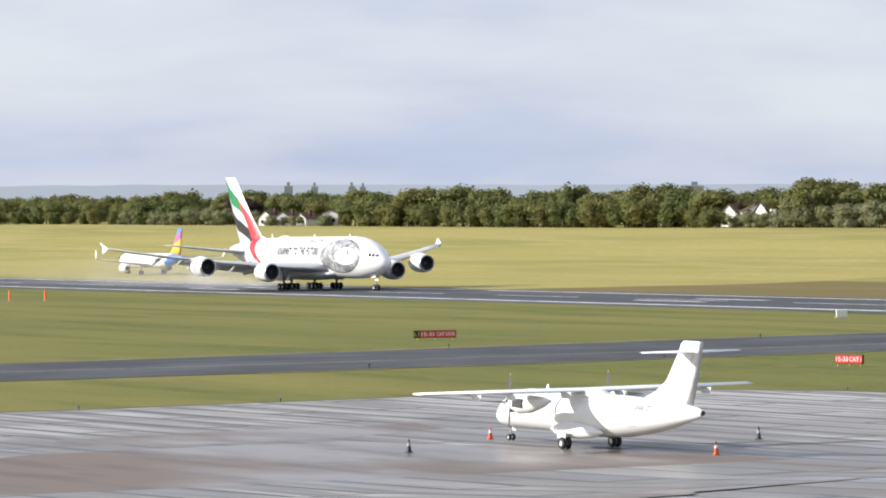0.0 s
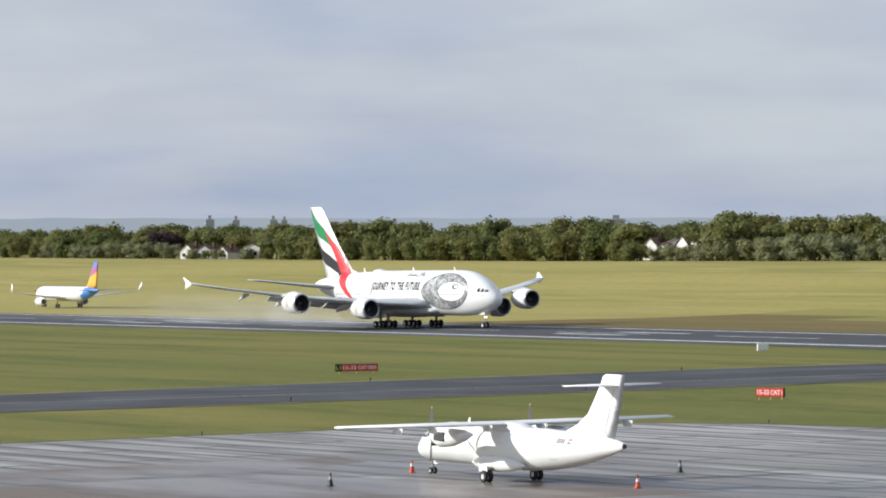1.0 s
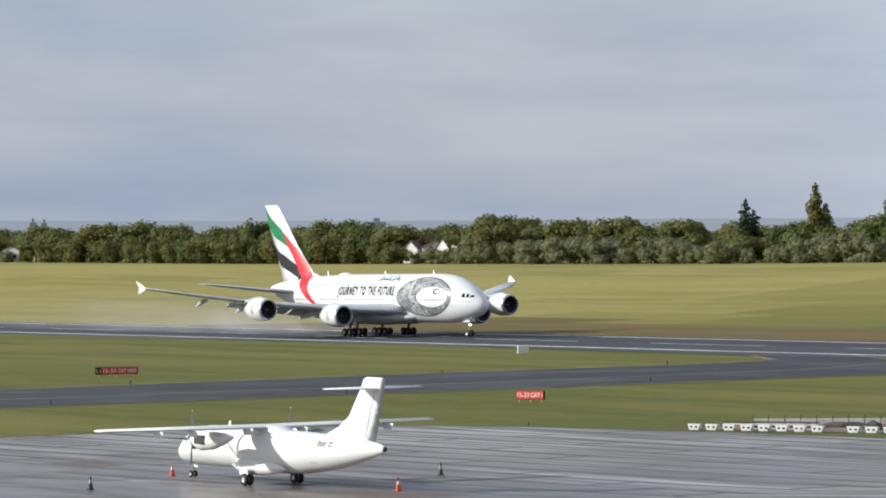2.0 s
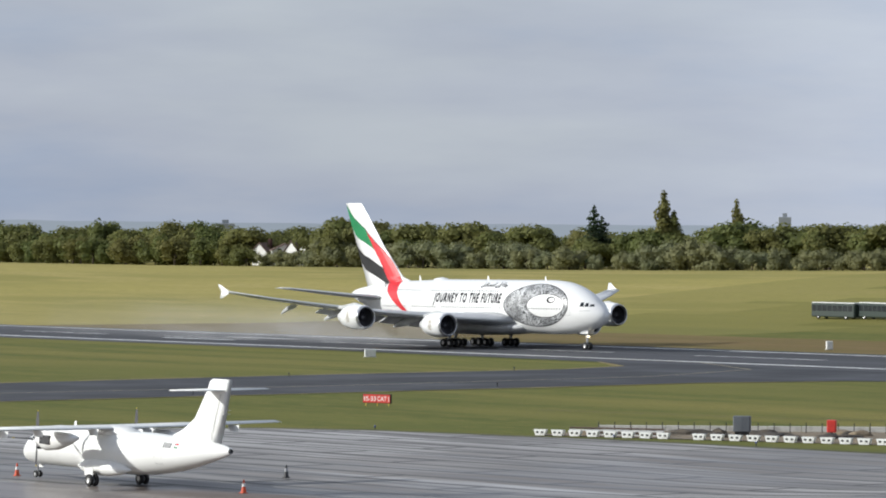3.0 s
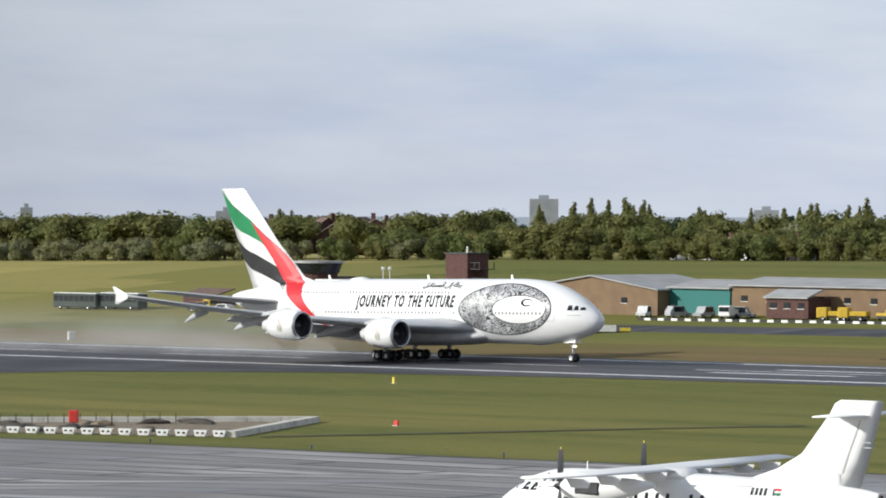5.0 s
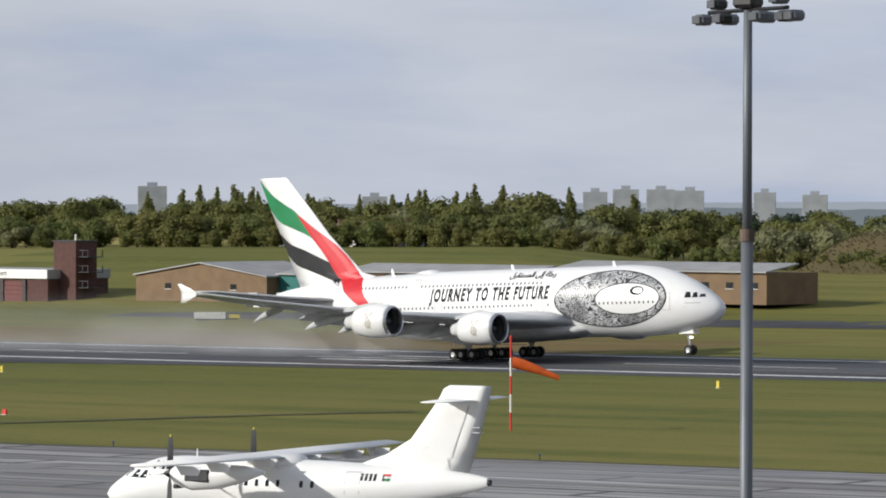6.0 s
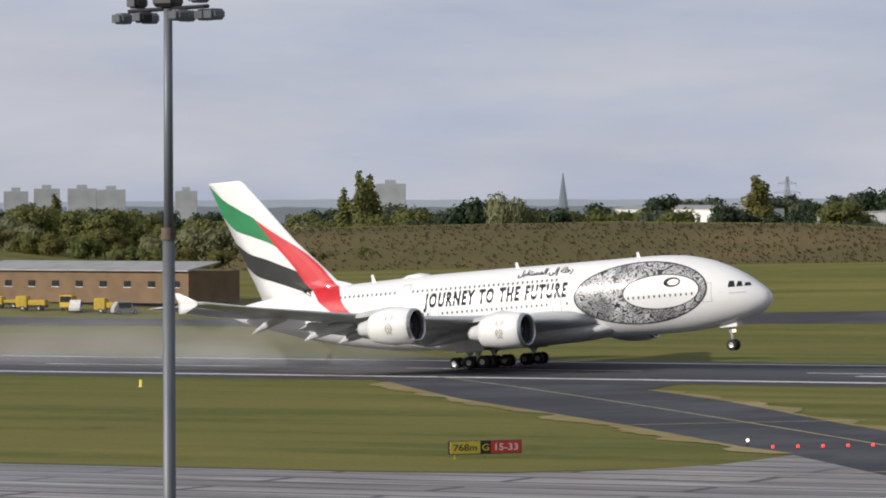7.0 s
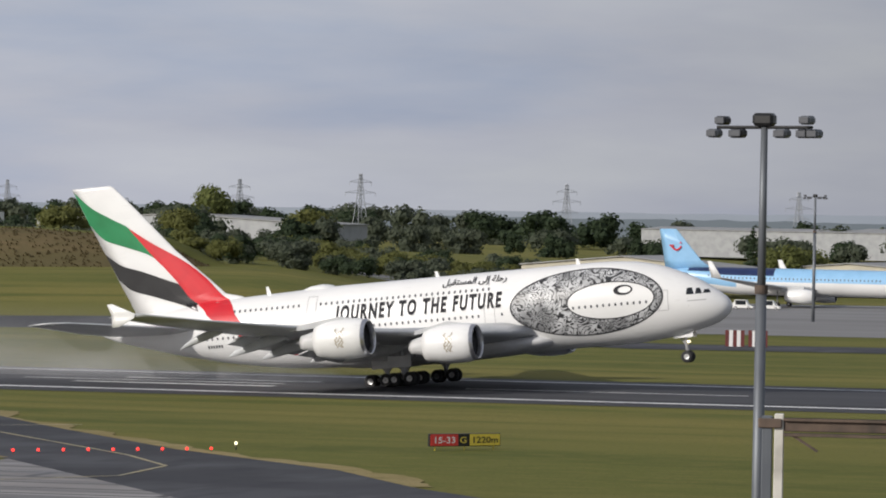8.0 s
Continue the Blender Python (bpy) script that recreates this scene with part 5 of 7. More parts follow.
def make_tree(name, height, width, blobs, leaves, leaf, mat, seed, shape="round", label="", far=False):
    """A tree 'height' tall: trunk, limbs and a crown of many small leaf clumps round a few lobes."""
    rnd = random.Random(seed)
    t = thing(name, pose(0, 0, -300), label, "tree")
    bm = bmesh.new()
    tube(bm, (0, 0, -0.4), (0.1, 0, height * 0.35), height * 0.03, height * 0.02, 7)
    tube(bm, (0.1, 0, height * 0.35), (0.2, 0.1, height * 0.8), height * 0.02, height * 0.006, 6)
    lobes = []
    for i in range(blobs):
        if shape == "round":
            a, q = rnd.uniform(0, 6.283), rnd.random() ** 0.5
            z = rnd.uniform(0.32, 0.84)
            w = width * 0.5 * q * (1.0 - 0.55 * max(0, (z - 0.5) / 0.5))
            c = Vector((w * math.cos(a), w * math.sin(a), height * z))
            r = width * rnd.uniform(0.19, 0.30)
            lobes.append((c, Vector((r, r, r * rnd.uniform(0.7, 0.95)))))
        elif shape == "shrub":
            a, q = rnd.uniform(0, 6.283), rnd.random() ** 0.5
            z = rnd.uniform(0.12, 0.74)
            c = Vector((width * 0.5 * q * math.cos(a), width * 0.5 * q * math.sin(a), height * z))
            r = width * rnd.uniform(0.17, 0.28)
            lobes.append((c, Vector((r, r, r * 1.0))))
        elif shape == "poplar":
            z = 0.1 + 0.84 * i / (blobs - 1)
            k = math.sin(math.pi * min(1, 0.12 + 0.86 * z)) ** 0.7
            c = Vector((rnd.uniform(-0.12, 0.12) * width, rnd.uniform(-0.12, 0.12) * width, height * z))
            lobes.append((c, Vector((width * 0.42 * k, width * 0.42 * k, height * 0.11))))
        else:  # conifer: tiers
            z = 0.16 + 0.8 * i / (blobs - 1)
            a = rnd.uniform(0, 6.283)
            k = (1 - z) ** 0.8 * 0.5 + 0.03
            o = rnd.uniform(0, 0.6) * k * width
            lobes.append((Vector((o * math.cos(a), o * math.sin(a), height * z)), Vector((width * k * 0.9, width * k * 0.9, height * 0.035))))
    for c, r in lobes[:6]:
        tube(bm, (0.1, 0, height * 0.3), c, height * 0.012, height * 0.004, 5)
    part("trunk", bm, M_BARK, t)
    vs, fs = [], []

    def clump(p, nrm, s):
        u = nrm.orthogonal().normalized()
        u.rotate(Matrix.Rotation(rnd.uniform(0, 6.283), 3, nrm))
        v = nrm.cross(u)
        b = len(vs)
        vs.extend([p - u * s, p - v * s * 0.8 + nrm * s * 0.35, p + u * s * 0.9, p + v * s * 0.85 - nrm * s * 0.2])
        fs.append((b, b + 1, b + 2, b + 3))

    vol = [r.x * r.y + r.x * r.z for _, r in lobes]
    for i in range(leaves):
        c, r = rnd.choices(lobes, vol)[0]
        d = Vector((rnd.gauss(0, 1), rnd.gauss(0, 1), rnd.gauss(0, 1) + 0.15)).normalized()
        k = rnd.uniform(0.78, 1.1)
        p = c + Vector((d.x * r.x, d.y * r.y, d.z * r.z)) * k
        nrm = (d + Vector((rnd.uniform(-1, 1), rnd.uniform(-1, 1), rnd.uniform(-0.6, 1.0))) * 0.45).normalized()
        clump(p, nrm, leaf * rnd.uniform(0.6, 1.25))
    # the shaded inside of the crown
    for c, r in lobes:
        b = len(vs)
        n = 7
        for ring, (zz, kk) in enumerate(((-0.62, 0.5), (0.0, 0.86), (0.62, 0.5))):
            for i in range(n):
                a = 2 * math.pi * (i + 0.5 * ring) / n
                q = kk * rnd.uniform(0.8, 1.05) * 0.86
                vs.append(c + Vector((r.x * q * math.cos(a), r.y * q * math.sin(a), r.z * zz * rnd.uniform(0.9, 1.1))))
        for ring in range(2):
            for i in range(n):
                fs.append((b + ring * n + i, b + ring * n + (i + 1) % n, b + (ring + 1) * n + (i + 1) % n, b + (ring + 1) * n + i))
        fs.append(tuple(b + i for i in range(n))[::-1])
        fs.append(tuple(b + 2 * n + i for i in range(n)))
    me = bpy.data.meshes.new("crown")
    me.from_pydata([tuple(v) for v in vs], [], fs)
    me.materials.append(mat)
    cr = new("crown", me)
    cr.parent = t
    return t


BELT = "trees along the airfield edge"
ROUND = [make_tree("tree", 10, 9.5, 11, 1500, 0.36, M_OAK, s, "round", "dark green broadleaf tree in the belt behind the field") for s in (1, 2, 3, 4)]
SHRUB = [make_tree("tree", 8, 9.0, 12, 1500, 0.30, M_WILLOW, s, "shrub", "grey-green willow growing down to the grass") for s in (5, 6, 7)]
OLIVE = [make_tree("tree", 9, 9.0, 12, 1500, 0.34, M_OAK, s, "shrub", "bushy green tree growing down to the grass") for s in (15, 16)]
POPLAR = [make_tree("tree", 15, 4.2, 9, 1300, 0.34, M_OAK, s, "poplar", "tall narrow poplar above the tree belt") for s in (8, 9)]
PINE = [make_tree("tree", 14, 8, 15, 1300, 0.34, M_PINE, s, "conifer", "dark tiered conifer above the tree belt") for s in (10,)]
PURPLE = [make_tree("tree", 10, 9, 11, 1300, 0.36, M_PURPLE, 12, "round", "copper-leaved tree beside the houses")]
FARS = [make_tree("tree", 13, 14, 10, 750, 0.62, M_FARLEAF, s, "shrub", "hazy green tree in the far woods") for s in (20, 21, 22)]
FARD = [make_tree("tree", 13, 13, 10, 750, 0.62, M_PINE, s, "round", "dark green tree in the far woods") for s in (23, 24)]
BASE_H = {}
for group, h in ((ROUND, 10), (SHRUB, 8), (OLIVE, 9), (POPLAR, 15), (PINE, 14), (PURPLE, 10), (FARS, 13), (FARD, 13)):
    for t in group:
        BASE_H[t.name] = h
        tagged(t, group=BELT)
FAR_V, FAR_F, FAR_M = [], [], []  # the far woods, joined


def put_tree(pool, bearing, y, height, fat=1.0, rnd=random, far=False):
    """A tree at that bearing from the stand and that distance across the field."""
    src = rnd.choice(pool)
    x = y / math.tan(radians(bearing))
    k = height / BASE_H[src.name]
    m = Matrix.LocRotScale((x, y, level(x, y)), Euler((0, 0, rnd.uniform(0, 6.283))), (k * fat, k * fat, k))
    if not far:
        copy_thing(src, m)
        return
    me = [c for c in src.children if c.name.startswith("crown")][0].data
    co = np.empty(len(me.vertices) * 3)
    me.vertices.foreach_get("co", co)
    a = np.array(m)
    co = co.reshape(-1, 3) @ a[:3, :3].T + a[:3, 3]
    base = sum(len(v) for v in FAR_V)
    FAR_V.append(co)
    FAR_F.extend([tuple(base + i for i in f.vertices) for f in me.polygons])
    FAR_M.extend([FAR_SLOTS.index(me.materials[0])] * len(me.polygons))


HOUSE_GAPS = ((145.75, 146.6), (151.75, 152.85))


def belt(b0, b1, y, step, pool, lo, hi, seed, depth=12.0, fat=(0.9, 1.25), far=False):
    """A row of trees between two bearings; step and depth in metres."""
    rnd = random.Random(seed)
    x, x1 = y / math.tan(radians(b0)), y / math.tan(radians(b1))
    while x < x1:
        yy = y + rnd.uniform(0, depth)
        b = math.degrees(math.atan2(yy, x))
        low = 0.72 if yy < 708 and any(p < b < q for p, q in HOUSE_GAPS) else 1.0  # low growth before the white houses
        k = 0.5 + 0.6 * noise.noise((x * 0.02, seed * 3.1, 0.0)) + rnd.uniform(-0.3, 0.3)
        put_tree(pool, b, yy, low * (lo + (hi - lo) * min(1, max(0, k))), rnd.uniform(*fat), rnd, far)
        x += step * rnd.uniform(0.7, 1.3)


FAR_SLOTS = [M_OAK, M_WILLOW, M_PINE, M_FARLEAF]


def make_woods():
    # the belt that faces the runway
    belt(157, 151.6, 700, 10, ROUND + OLIVE, 7.5, 12.0, 1, 20, (0.95, 1.5))
    belt(157, 151.6, 694, 11, SHRUB + OLIVE, 4.5, 7.0, 2, 6)
    belt(151.4, 143.6, 702, 9.5, OLIVE + OLIVE + ROUND, 8.0, 14.5, 3, 12, (1.0, 1.5))
    belt(151.4, 146.7, 693, 9.0, OLIVE, 5.0, 10.5, 33, 5, (1.0, 1.4))
    belt(146.5, 138.4, 693, 8.0, SHRUB, 4.2, 10.0, 4, 6, (0.9, 1.5))
    belt(145.5, 137.0, 708, 9.5, ROUND + OLIVE + ROUND, 8.0, 15.5, 5, 14, (0.95, 1.5))
    belt(138.4, 134.6, 693, 8.0, SHRUB + OLIVE, 4.6, 6.8, 6, 8)
    belt(134.0, 121.8, 694, 5.5, OLIVE, 3.6, 6.0, 51, 5, (1.0, 1.5))
    belt(134.9, 128.6, 699, 7.0, ROUND + OLIVE, 5.5, 9.2, 7, 10, (0.95, 1.5))
    belt(130.2, 122.0, 716, 6.5, OLIVE + SHRUB + ROUND, 5.5, 9.6, 9, 14, (0.95, 1.4))
    # deeper rows, woods behind the bank and by the far apron
    belt(157, 134, 730, 9, ROUND + OLIVE, 8.5, 13.5, 40, 30, (0.95, 1.5), far=True)
    belt(134.6, 122.0, 740, 6.0, ROUND + OLIVE + ROUND, 7.5, 12.0, 8, 40, far=True)
    belt(133.2, 126.8, 810, 7.0, POPLAR, 10.0, 15.0, 10, 30, (0.9, 1.3), far=True)
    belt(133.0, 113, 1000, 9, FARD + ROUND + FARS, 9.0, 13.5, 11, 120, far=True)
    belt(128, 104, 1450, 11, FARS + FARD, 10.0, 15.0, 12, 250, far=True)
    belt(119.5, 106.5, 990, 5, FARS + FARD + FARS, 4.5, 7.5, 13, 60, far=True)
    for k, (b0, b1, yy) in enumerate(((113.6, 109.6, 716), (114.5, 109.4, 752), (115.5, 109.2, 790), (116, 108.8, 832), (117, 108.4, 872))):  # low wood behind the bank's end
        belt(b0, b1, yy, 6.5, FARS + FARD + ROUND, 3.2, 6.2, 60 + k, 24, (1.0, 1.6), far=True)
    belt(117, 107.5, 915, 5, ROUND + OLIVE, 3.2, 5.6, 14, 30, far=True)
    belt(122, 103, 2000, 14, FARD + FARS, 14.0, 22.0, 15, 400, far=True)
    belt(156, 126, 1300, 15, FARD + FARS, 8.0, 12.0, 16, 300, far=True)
    # single trees that stand out
    rnd = random.Random(77)
    for pool, b, y, h, f in ((PINE, 142.06, 712, 17.5, 1.0), (PINE, 141.95, 716, 14.5, 1.2), (POPLAR, 141.11, 714, 20.0, 1.1), (POPLAR, 140.95, 716, 15.0, 1.3), (POPLAR, 140.14, 714, 17.5, 0.95),
                             (ROUND, 145.42, 712, 14.2, 1.15), (ROUND, 145.2, 714, 13.0, 1.0), (ROUND, 147.5, 712, 14.4, 1.1), (ROUND, 147.3, 716, 13.5, 1.0), (ROUND, 148.6, 712, 14.0, 0.8),
                             (ROUND, 153.9, 712, 13.2, 1.1), (ROUND, 152.2, 712, 13.0, 1.1), (ROUND, 151.5, 712, 12.6, 1.1), (PURPLE, 153.1, 704, 9.5, 1.2), (PURPLE, 152.95, 708, 9.8, 1.1),
                             (ROUND, 143.7, 714, 12.5, 1.0), (ROUND, 143.1, 716, 11.8, 1.2), (ROUND, 138.9, 714, 11.5, 1.3), (ROUND, 138.1, 712, 12.0, 1.3), (ROUND, 138.0, 716, 11.2, 1.3),
                             (POPLAR, 136.12, 790, 12.4, 1.2), (POPLAR, 135.95, 795, 12.0, 1.2), (ROUND, 135.4, 770, 11.5, 1.1), (ROUND, 133.9, 765, 11.4, 1.4), (ROUND, 133.2, 765, 12.0, 1.2), (ROUND, 131.2, 770, 11.0, 1.2),
                             (POPLAR, 122.0, 860, 20.5, 1.1), (POPLAR, 121.85, 865, 19.5, 1.1), (POPLAR, 122.25, 862, 16.5, 1.2), (SHRUB, 120.05, 840, 16.0, 0.5), (SHRUB, 119.85, 842, 14.5, 0.5),
                             (POPLAR, 116.68, 1250, 21.0, 2.0), (FARD, 120.6, 1000, 14.5, 0.9), (FARD, 115.1, 1300, 18.5, 0.8), (FARD, 118.0, 1250, 17.0, 0.9),
                             (ROUND, 113.6, 1200, 19.0, 0.8), (ROUND, 105.9, 1000, 12.5, 1.0), (ROUND, 105.6, 1010, 11.5, 1.0), (PINE, 106.3, 1150, 17.0, 0.8)):
        put_tree(pool, b, y, h, f, rnd)
    me = bpy.data.meshes.new("far_woods")
    me.from_pydata(np.concatenate(FAR_V).tolist(), [], FAR_F)
    for m in FAR_SLOTS:
        me.materials.append(m)
    me.polygons.foreach_set("material_index", FAR_M)
    tagged(new("far_woods", me), "dense woods of dark and hazy green trees", "woods", kind="stuff")
    for group in (ROUND, SHRUB, OLIVE, POPLAR, PINE, PURPLE, FARS, FARD):  # the patterns themselves are not kept
        for t in group:
            for o in (*t.children, t):
                bpy.data.objects.remove(o)


make_woods()


# ---- the long grass bank ----
def make_bank():
    bm = bmesh.new()
    xs = spread(-478, -306, 58)
    prof = ((0, 0.0), (3, 0.2), (8, 0.55), (13, 0.86), (18, 1.0), (26, 1.02), (34, 0.7), (44, 0.0))
    rows = []
    for i, x in enumerate(xs):
        end = min(1.0, sstep(-480, -458, x), sstep(-307, -322, x))
        top = lerp_rows([(-480, 11.4), (-440, 12.4), (-389, 13.3), (-345, 12.9), (-318, 11.4), (-290, 10.3)], x)[0]
        row = []
        for dy, k in prof:
            y = 690 + dy * (0.5 + 0.5 * end) + (1 - end) * 10
            z0 = level(x, y)
            n = noise.noise((x * 0.09, dy * 0.12, 1.0)) * 0.9 * (k if k < 1 else 0.35)
            row.append(bm.verts.new((x, y + n, z0 - 0.2 + max(0, (top - z0)) * k * end + n * 0.3)))
        rows.append(row)
    for a, b in zip(rows, rows[1:]):
        for k in range(len(prof) - 1):
            f = bm.faces.new((a[k], b[k], b[k + 1], a[k + 1]))
            f.material_index = 1 if k >= 4 else 0
    tagged(part("grass_bank", bm, [M_BANKG, M_GRASS], smooth=True), "long steep bank of rough brown grass", "bank", kind="structure")
    # tussocks along the bank
    rnd = random.Random(4)
    vs, fs = [], []
    for i in range(2600):
        x = rnd.uniform(-474, -309)
        k = rnd.random()
        end = min(1.0, sstep(-480, -458, x), sstep(-307, -322, x))
        top = lerp_rows([(-480, 11.4), (-440, 12.4), (-389, 13.3), (-345, 12.9), (-318, 11.4), (-290, 10.3)], x)[0]
        dy, kk = k * 18, lerp_rows(prof, k * 18)[0]
        y = 690 + dy * (0.5 + 0.5 * end) + (1 - end) * 10
        z = level(x, y) - 0.2 + max(0, top - level(x, y)) * kk * end
        s = rnd.uniform(0.14, 0.34)
        b = len(vs)
        vs += [(x - s, y, z), (x + s, y - 0.2, z), (x + s * 0.5, y - 0.5, z + s * 1.2), (x - s * 0.4, y - 0.4, z + s * 1.1)]
        fs.append((b, b + 1, b + 2, b + 3))
    me = bpy.data.meshes.new("tussocks")
    me.from_pydata(vs, [], fs)
    me.materials.append(leaf_material("dry tussock grass", (0.105, 0.084, 0.040), (0.118, 0.092, 0.045), (0.108, 0.085, 0.042)))
    tagged(new("tussocks", me), "rough brown tussock grass", "grass", kind="stuff")


make_bank()


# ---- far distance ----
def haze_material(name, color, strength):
    """Plain far distance; the haze of bright air is put into colour and glow."""
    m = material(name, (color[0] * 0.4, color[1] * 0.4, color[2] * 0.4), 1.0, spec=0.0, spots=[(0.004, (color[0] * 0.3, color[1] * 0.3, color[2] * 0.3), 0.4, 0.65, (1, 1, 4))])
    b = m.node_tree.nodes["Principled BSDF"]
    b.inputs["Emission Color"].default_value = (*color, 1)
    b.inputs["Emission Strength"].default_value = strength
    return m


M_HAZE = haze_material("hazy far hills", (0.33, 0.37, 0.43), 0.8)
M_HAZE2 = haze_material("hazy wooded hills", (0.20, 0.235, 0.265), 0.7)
# flats and their windows: distance haze is painted in as pale blue-grey
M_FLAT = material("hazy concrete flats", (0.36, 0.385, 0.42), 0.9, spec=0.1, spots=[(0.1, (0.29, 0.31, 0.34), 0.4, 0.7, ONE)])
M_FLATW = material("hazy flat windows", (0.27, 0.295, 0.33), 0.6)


def ridge(name, dist, el, amp, freq, mat, seed, b0=92, b1=172):
    bm = bmesh.new()
    prev = None
    n = 420
    for i in range(n + 1):
        b = radians(b0 + (b1 - b0) * i / n)
        x, y = dist * math.cos(b), dist * math.sin(b)
        e = el + amp * (noise.noise((math.degrees(b) * freq, seed, 0)) + 0.5 * noise.noise((math.degrees(b) * freq * 3.3, seed, 5)) + 0.35 * noise.noise((math.degrees(b) * freq * 14, seed, 9)))
        e += lerp_rows([(90, 0.0), (125, -0.03), (140, -0.12), (150, -0.11), (175, -0.08)], math.degrees(b))[0]
        q = [bm.verts.new((x, y, -60)), bm.verts.new((x, y, 17 + dist * math.tan(radians(e)))), bm.verts.new((x * 1.05, y * 1.05, -60))]
        if prev:
            bm.faces.new((prev[0], q[0], q[1], prev[1]))
            bm.faces.new((prev[1], q[1], q[2], prev[2]))
        prev = q
    return tagged(part(name, bm, mat), "hazy blue wooded ridge on the skyline", "backdrop", kind="structure")


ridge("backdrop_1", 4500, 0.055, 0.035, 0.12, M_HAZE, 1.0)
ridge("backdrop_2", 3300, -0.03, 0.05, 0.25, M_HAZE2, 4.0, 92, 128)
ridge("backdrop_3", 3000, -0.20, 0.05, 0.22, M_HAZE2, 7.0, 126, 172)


def flats(bearing, width, el, dist=3000, storeys=14):
    """A tower block with rows of windows."""
    b = radians(bearing)
    w = dist * math.tan(radians(width))
    top = 17 + dist * math.tan(radians(el))
    h = storeys * 2.8
    t = thing("tower_block", pose(dist * math.cos(b), dist * math.sin(b), top - h, 0, 0, bearing + 90), "hazy pale concrete tower block on the skyline", "tower block", "tower blocks")
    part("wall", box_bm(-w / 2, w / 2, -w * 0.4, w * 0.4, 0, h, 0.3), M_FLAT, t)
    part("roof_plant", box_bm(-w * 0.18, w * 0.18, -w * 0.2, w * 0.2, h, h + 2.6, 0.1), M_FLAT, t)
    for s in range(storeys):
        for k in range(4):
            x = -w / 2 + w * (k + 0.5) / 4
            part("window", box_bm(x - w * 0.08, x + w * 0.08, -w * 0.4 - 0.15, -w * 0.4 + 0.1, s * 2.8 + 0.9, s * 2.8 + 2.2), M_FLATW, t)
    return t


for b, w, e in ((129.59, 0.34, 0.09), (126.63, 0.33, 0.16), (126.22, 0.35, 0.195), (125.75, 0.39, 0.195), (125.36, 0.38, 0.18), (124.36, 0.3, 0.16), (123.69, 0.34, 0.13), (121.62, 0.41, 0.25),
                (132.57, 0.39, 0.22), (136.82, 0.31, 0.03), (139.5, 0.17, 0.06), (136.1, 0.25, -0.02), (134.4, 0.3, -0.03), (147.0, 0.25, -0.08), (152.45, 0.12, -0.05), (152.1, 0.1, -0.06), (151.6, 0.1, -0.06), (151.45, 0.08, -0.07)):
    flats(b, w, e)


def church_spire(bearing, el, dist):
    b = radians(bearing)
    x, y = dist * math.cos(b), dist * math.sin(b)
    top = 17 + dist * math.tan(radians(el))
    t = thing("church_spire", pose(x, y, top - 44), "dark pointed church spire on the skyline", "church")
    # the spire shares the hills' painted haze: bluish colour with a glow
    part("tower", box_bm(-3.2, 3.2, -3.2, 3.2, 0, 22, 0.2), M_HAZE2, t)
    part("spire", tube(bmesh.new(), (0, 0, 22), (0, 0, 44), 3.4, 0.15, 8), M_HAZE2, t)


church_spire(119.3, 0.39, 1900)


def pylon(bearing, el, dist):
    """A lattice power pylon with three pairs of arms."""
    b = radians(bearing)
    x, y = dist * math.cos(b), dist * math.sin(b)
    top = 17 + dist * math.tan(radians(el))
    h = 42.0
    t = thing("pylon", pose(x, y, top - h, 0, 0, bearing - 60), "grey steel lattice power pylon on the skyline", "pylon", "pylons")
    w = lambda z: 4.2 * (1 - z / h) ** 1.3 + 0.55
    bm = bmesh.new()
    zs = [0, 8, 15, 21, 26, 30, 34, 38, h]
    for a, c in zip(zs, zs[1:]):
        for sx, sy in ((1, 1), (1, -1), (-1, 1), (-1, -1)):
            tube(bm, (sx * w(a), sy * w(a), a), (sx * w(c), sy * w(c), c), 0.2, 0.18, 4)
            tube(bm, (sx * w(a), sy * w(a), a), (-sx * w(c), sy * w(c), c), 0.12, 0.12, 4)
    part("mast", bm, M_STEELH, t)
    for z, L in ((26, 7.0), (32, 9.0), (37.5, 6.5)):
        for s in (-1, 1):
            bm = bmesh.new()
            tube(bm, (0, 0, z), (s * L, 0, z + 0.2), 0.22, 0.12, 4)
            tube(bm, (0, 0, z + 1.8), (s * L, 0, z + 0.3), 0.16, 0.1, 4)
            tube(bm, (s * L, 0, z + 0.2), (s * L, 0, z - 1.6), 0.1, 0.1, 4)
            part("arm", bm, M_STEELH, t)


# steel lightened towards blue-grey, so the colour carries the far haze
M_STEELH = material("hazy galvanised steel", (0.40, 0.42, 0.45), 0.7)
for b, e, d in ((113.2, 0.398, 2300), (111.58, 0.499, 2200), (108.81, 0.407, 2400), (105.7, 0.36, 2500), (116.3, 0.33, 2600), (113.75, 0.22, 3000)):
    pylon(b, e, d)


# ---- buildings beyond the runway ----
def at(x, y, rz=0.0, dz=0.0):
    return pose(x, y, level(x, y) + dz, 0, 0, rz)


def face_words(bm, x, y, z):
    """Turn flat lettering upright, facing -y."""
    for v in bm.verts:
        v.co = Vector((x + v.co.x, y - 0.0, z + v.co.y))
    return bm


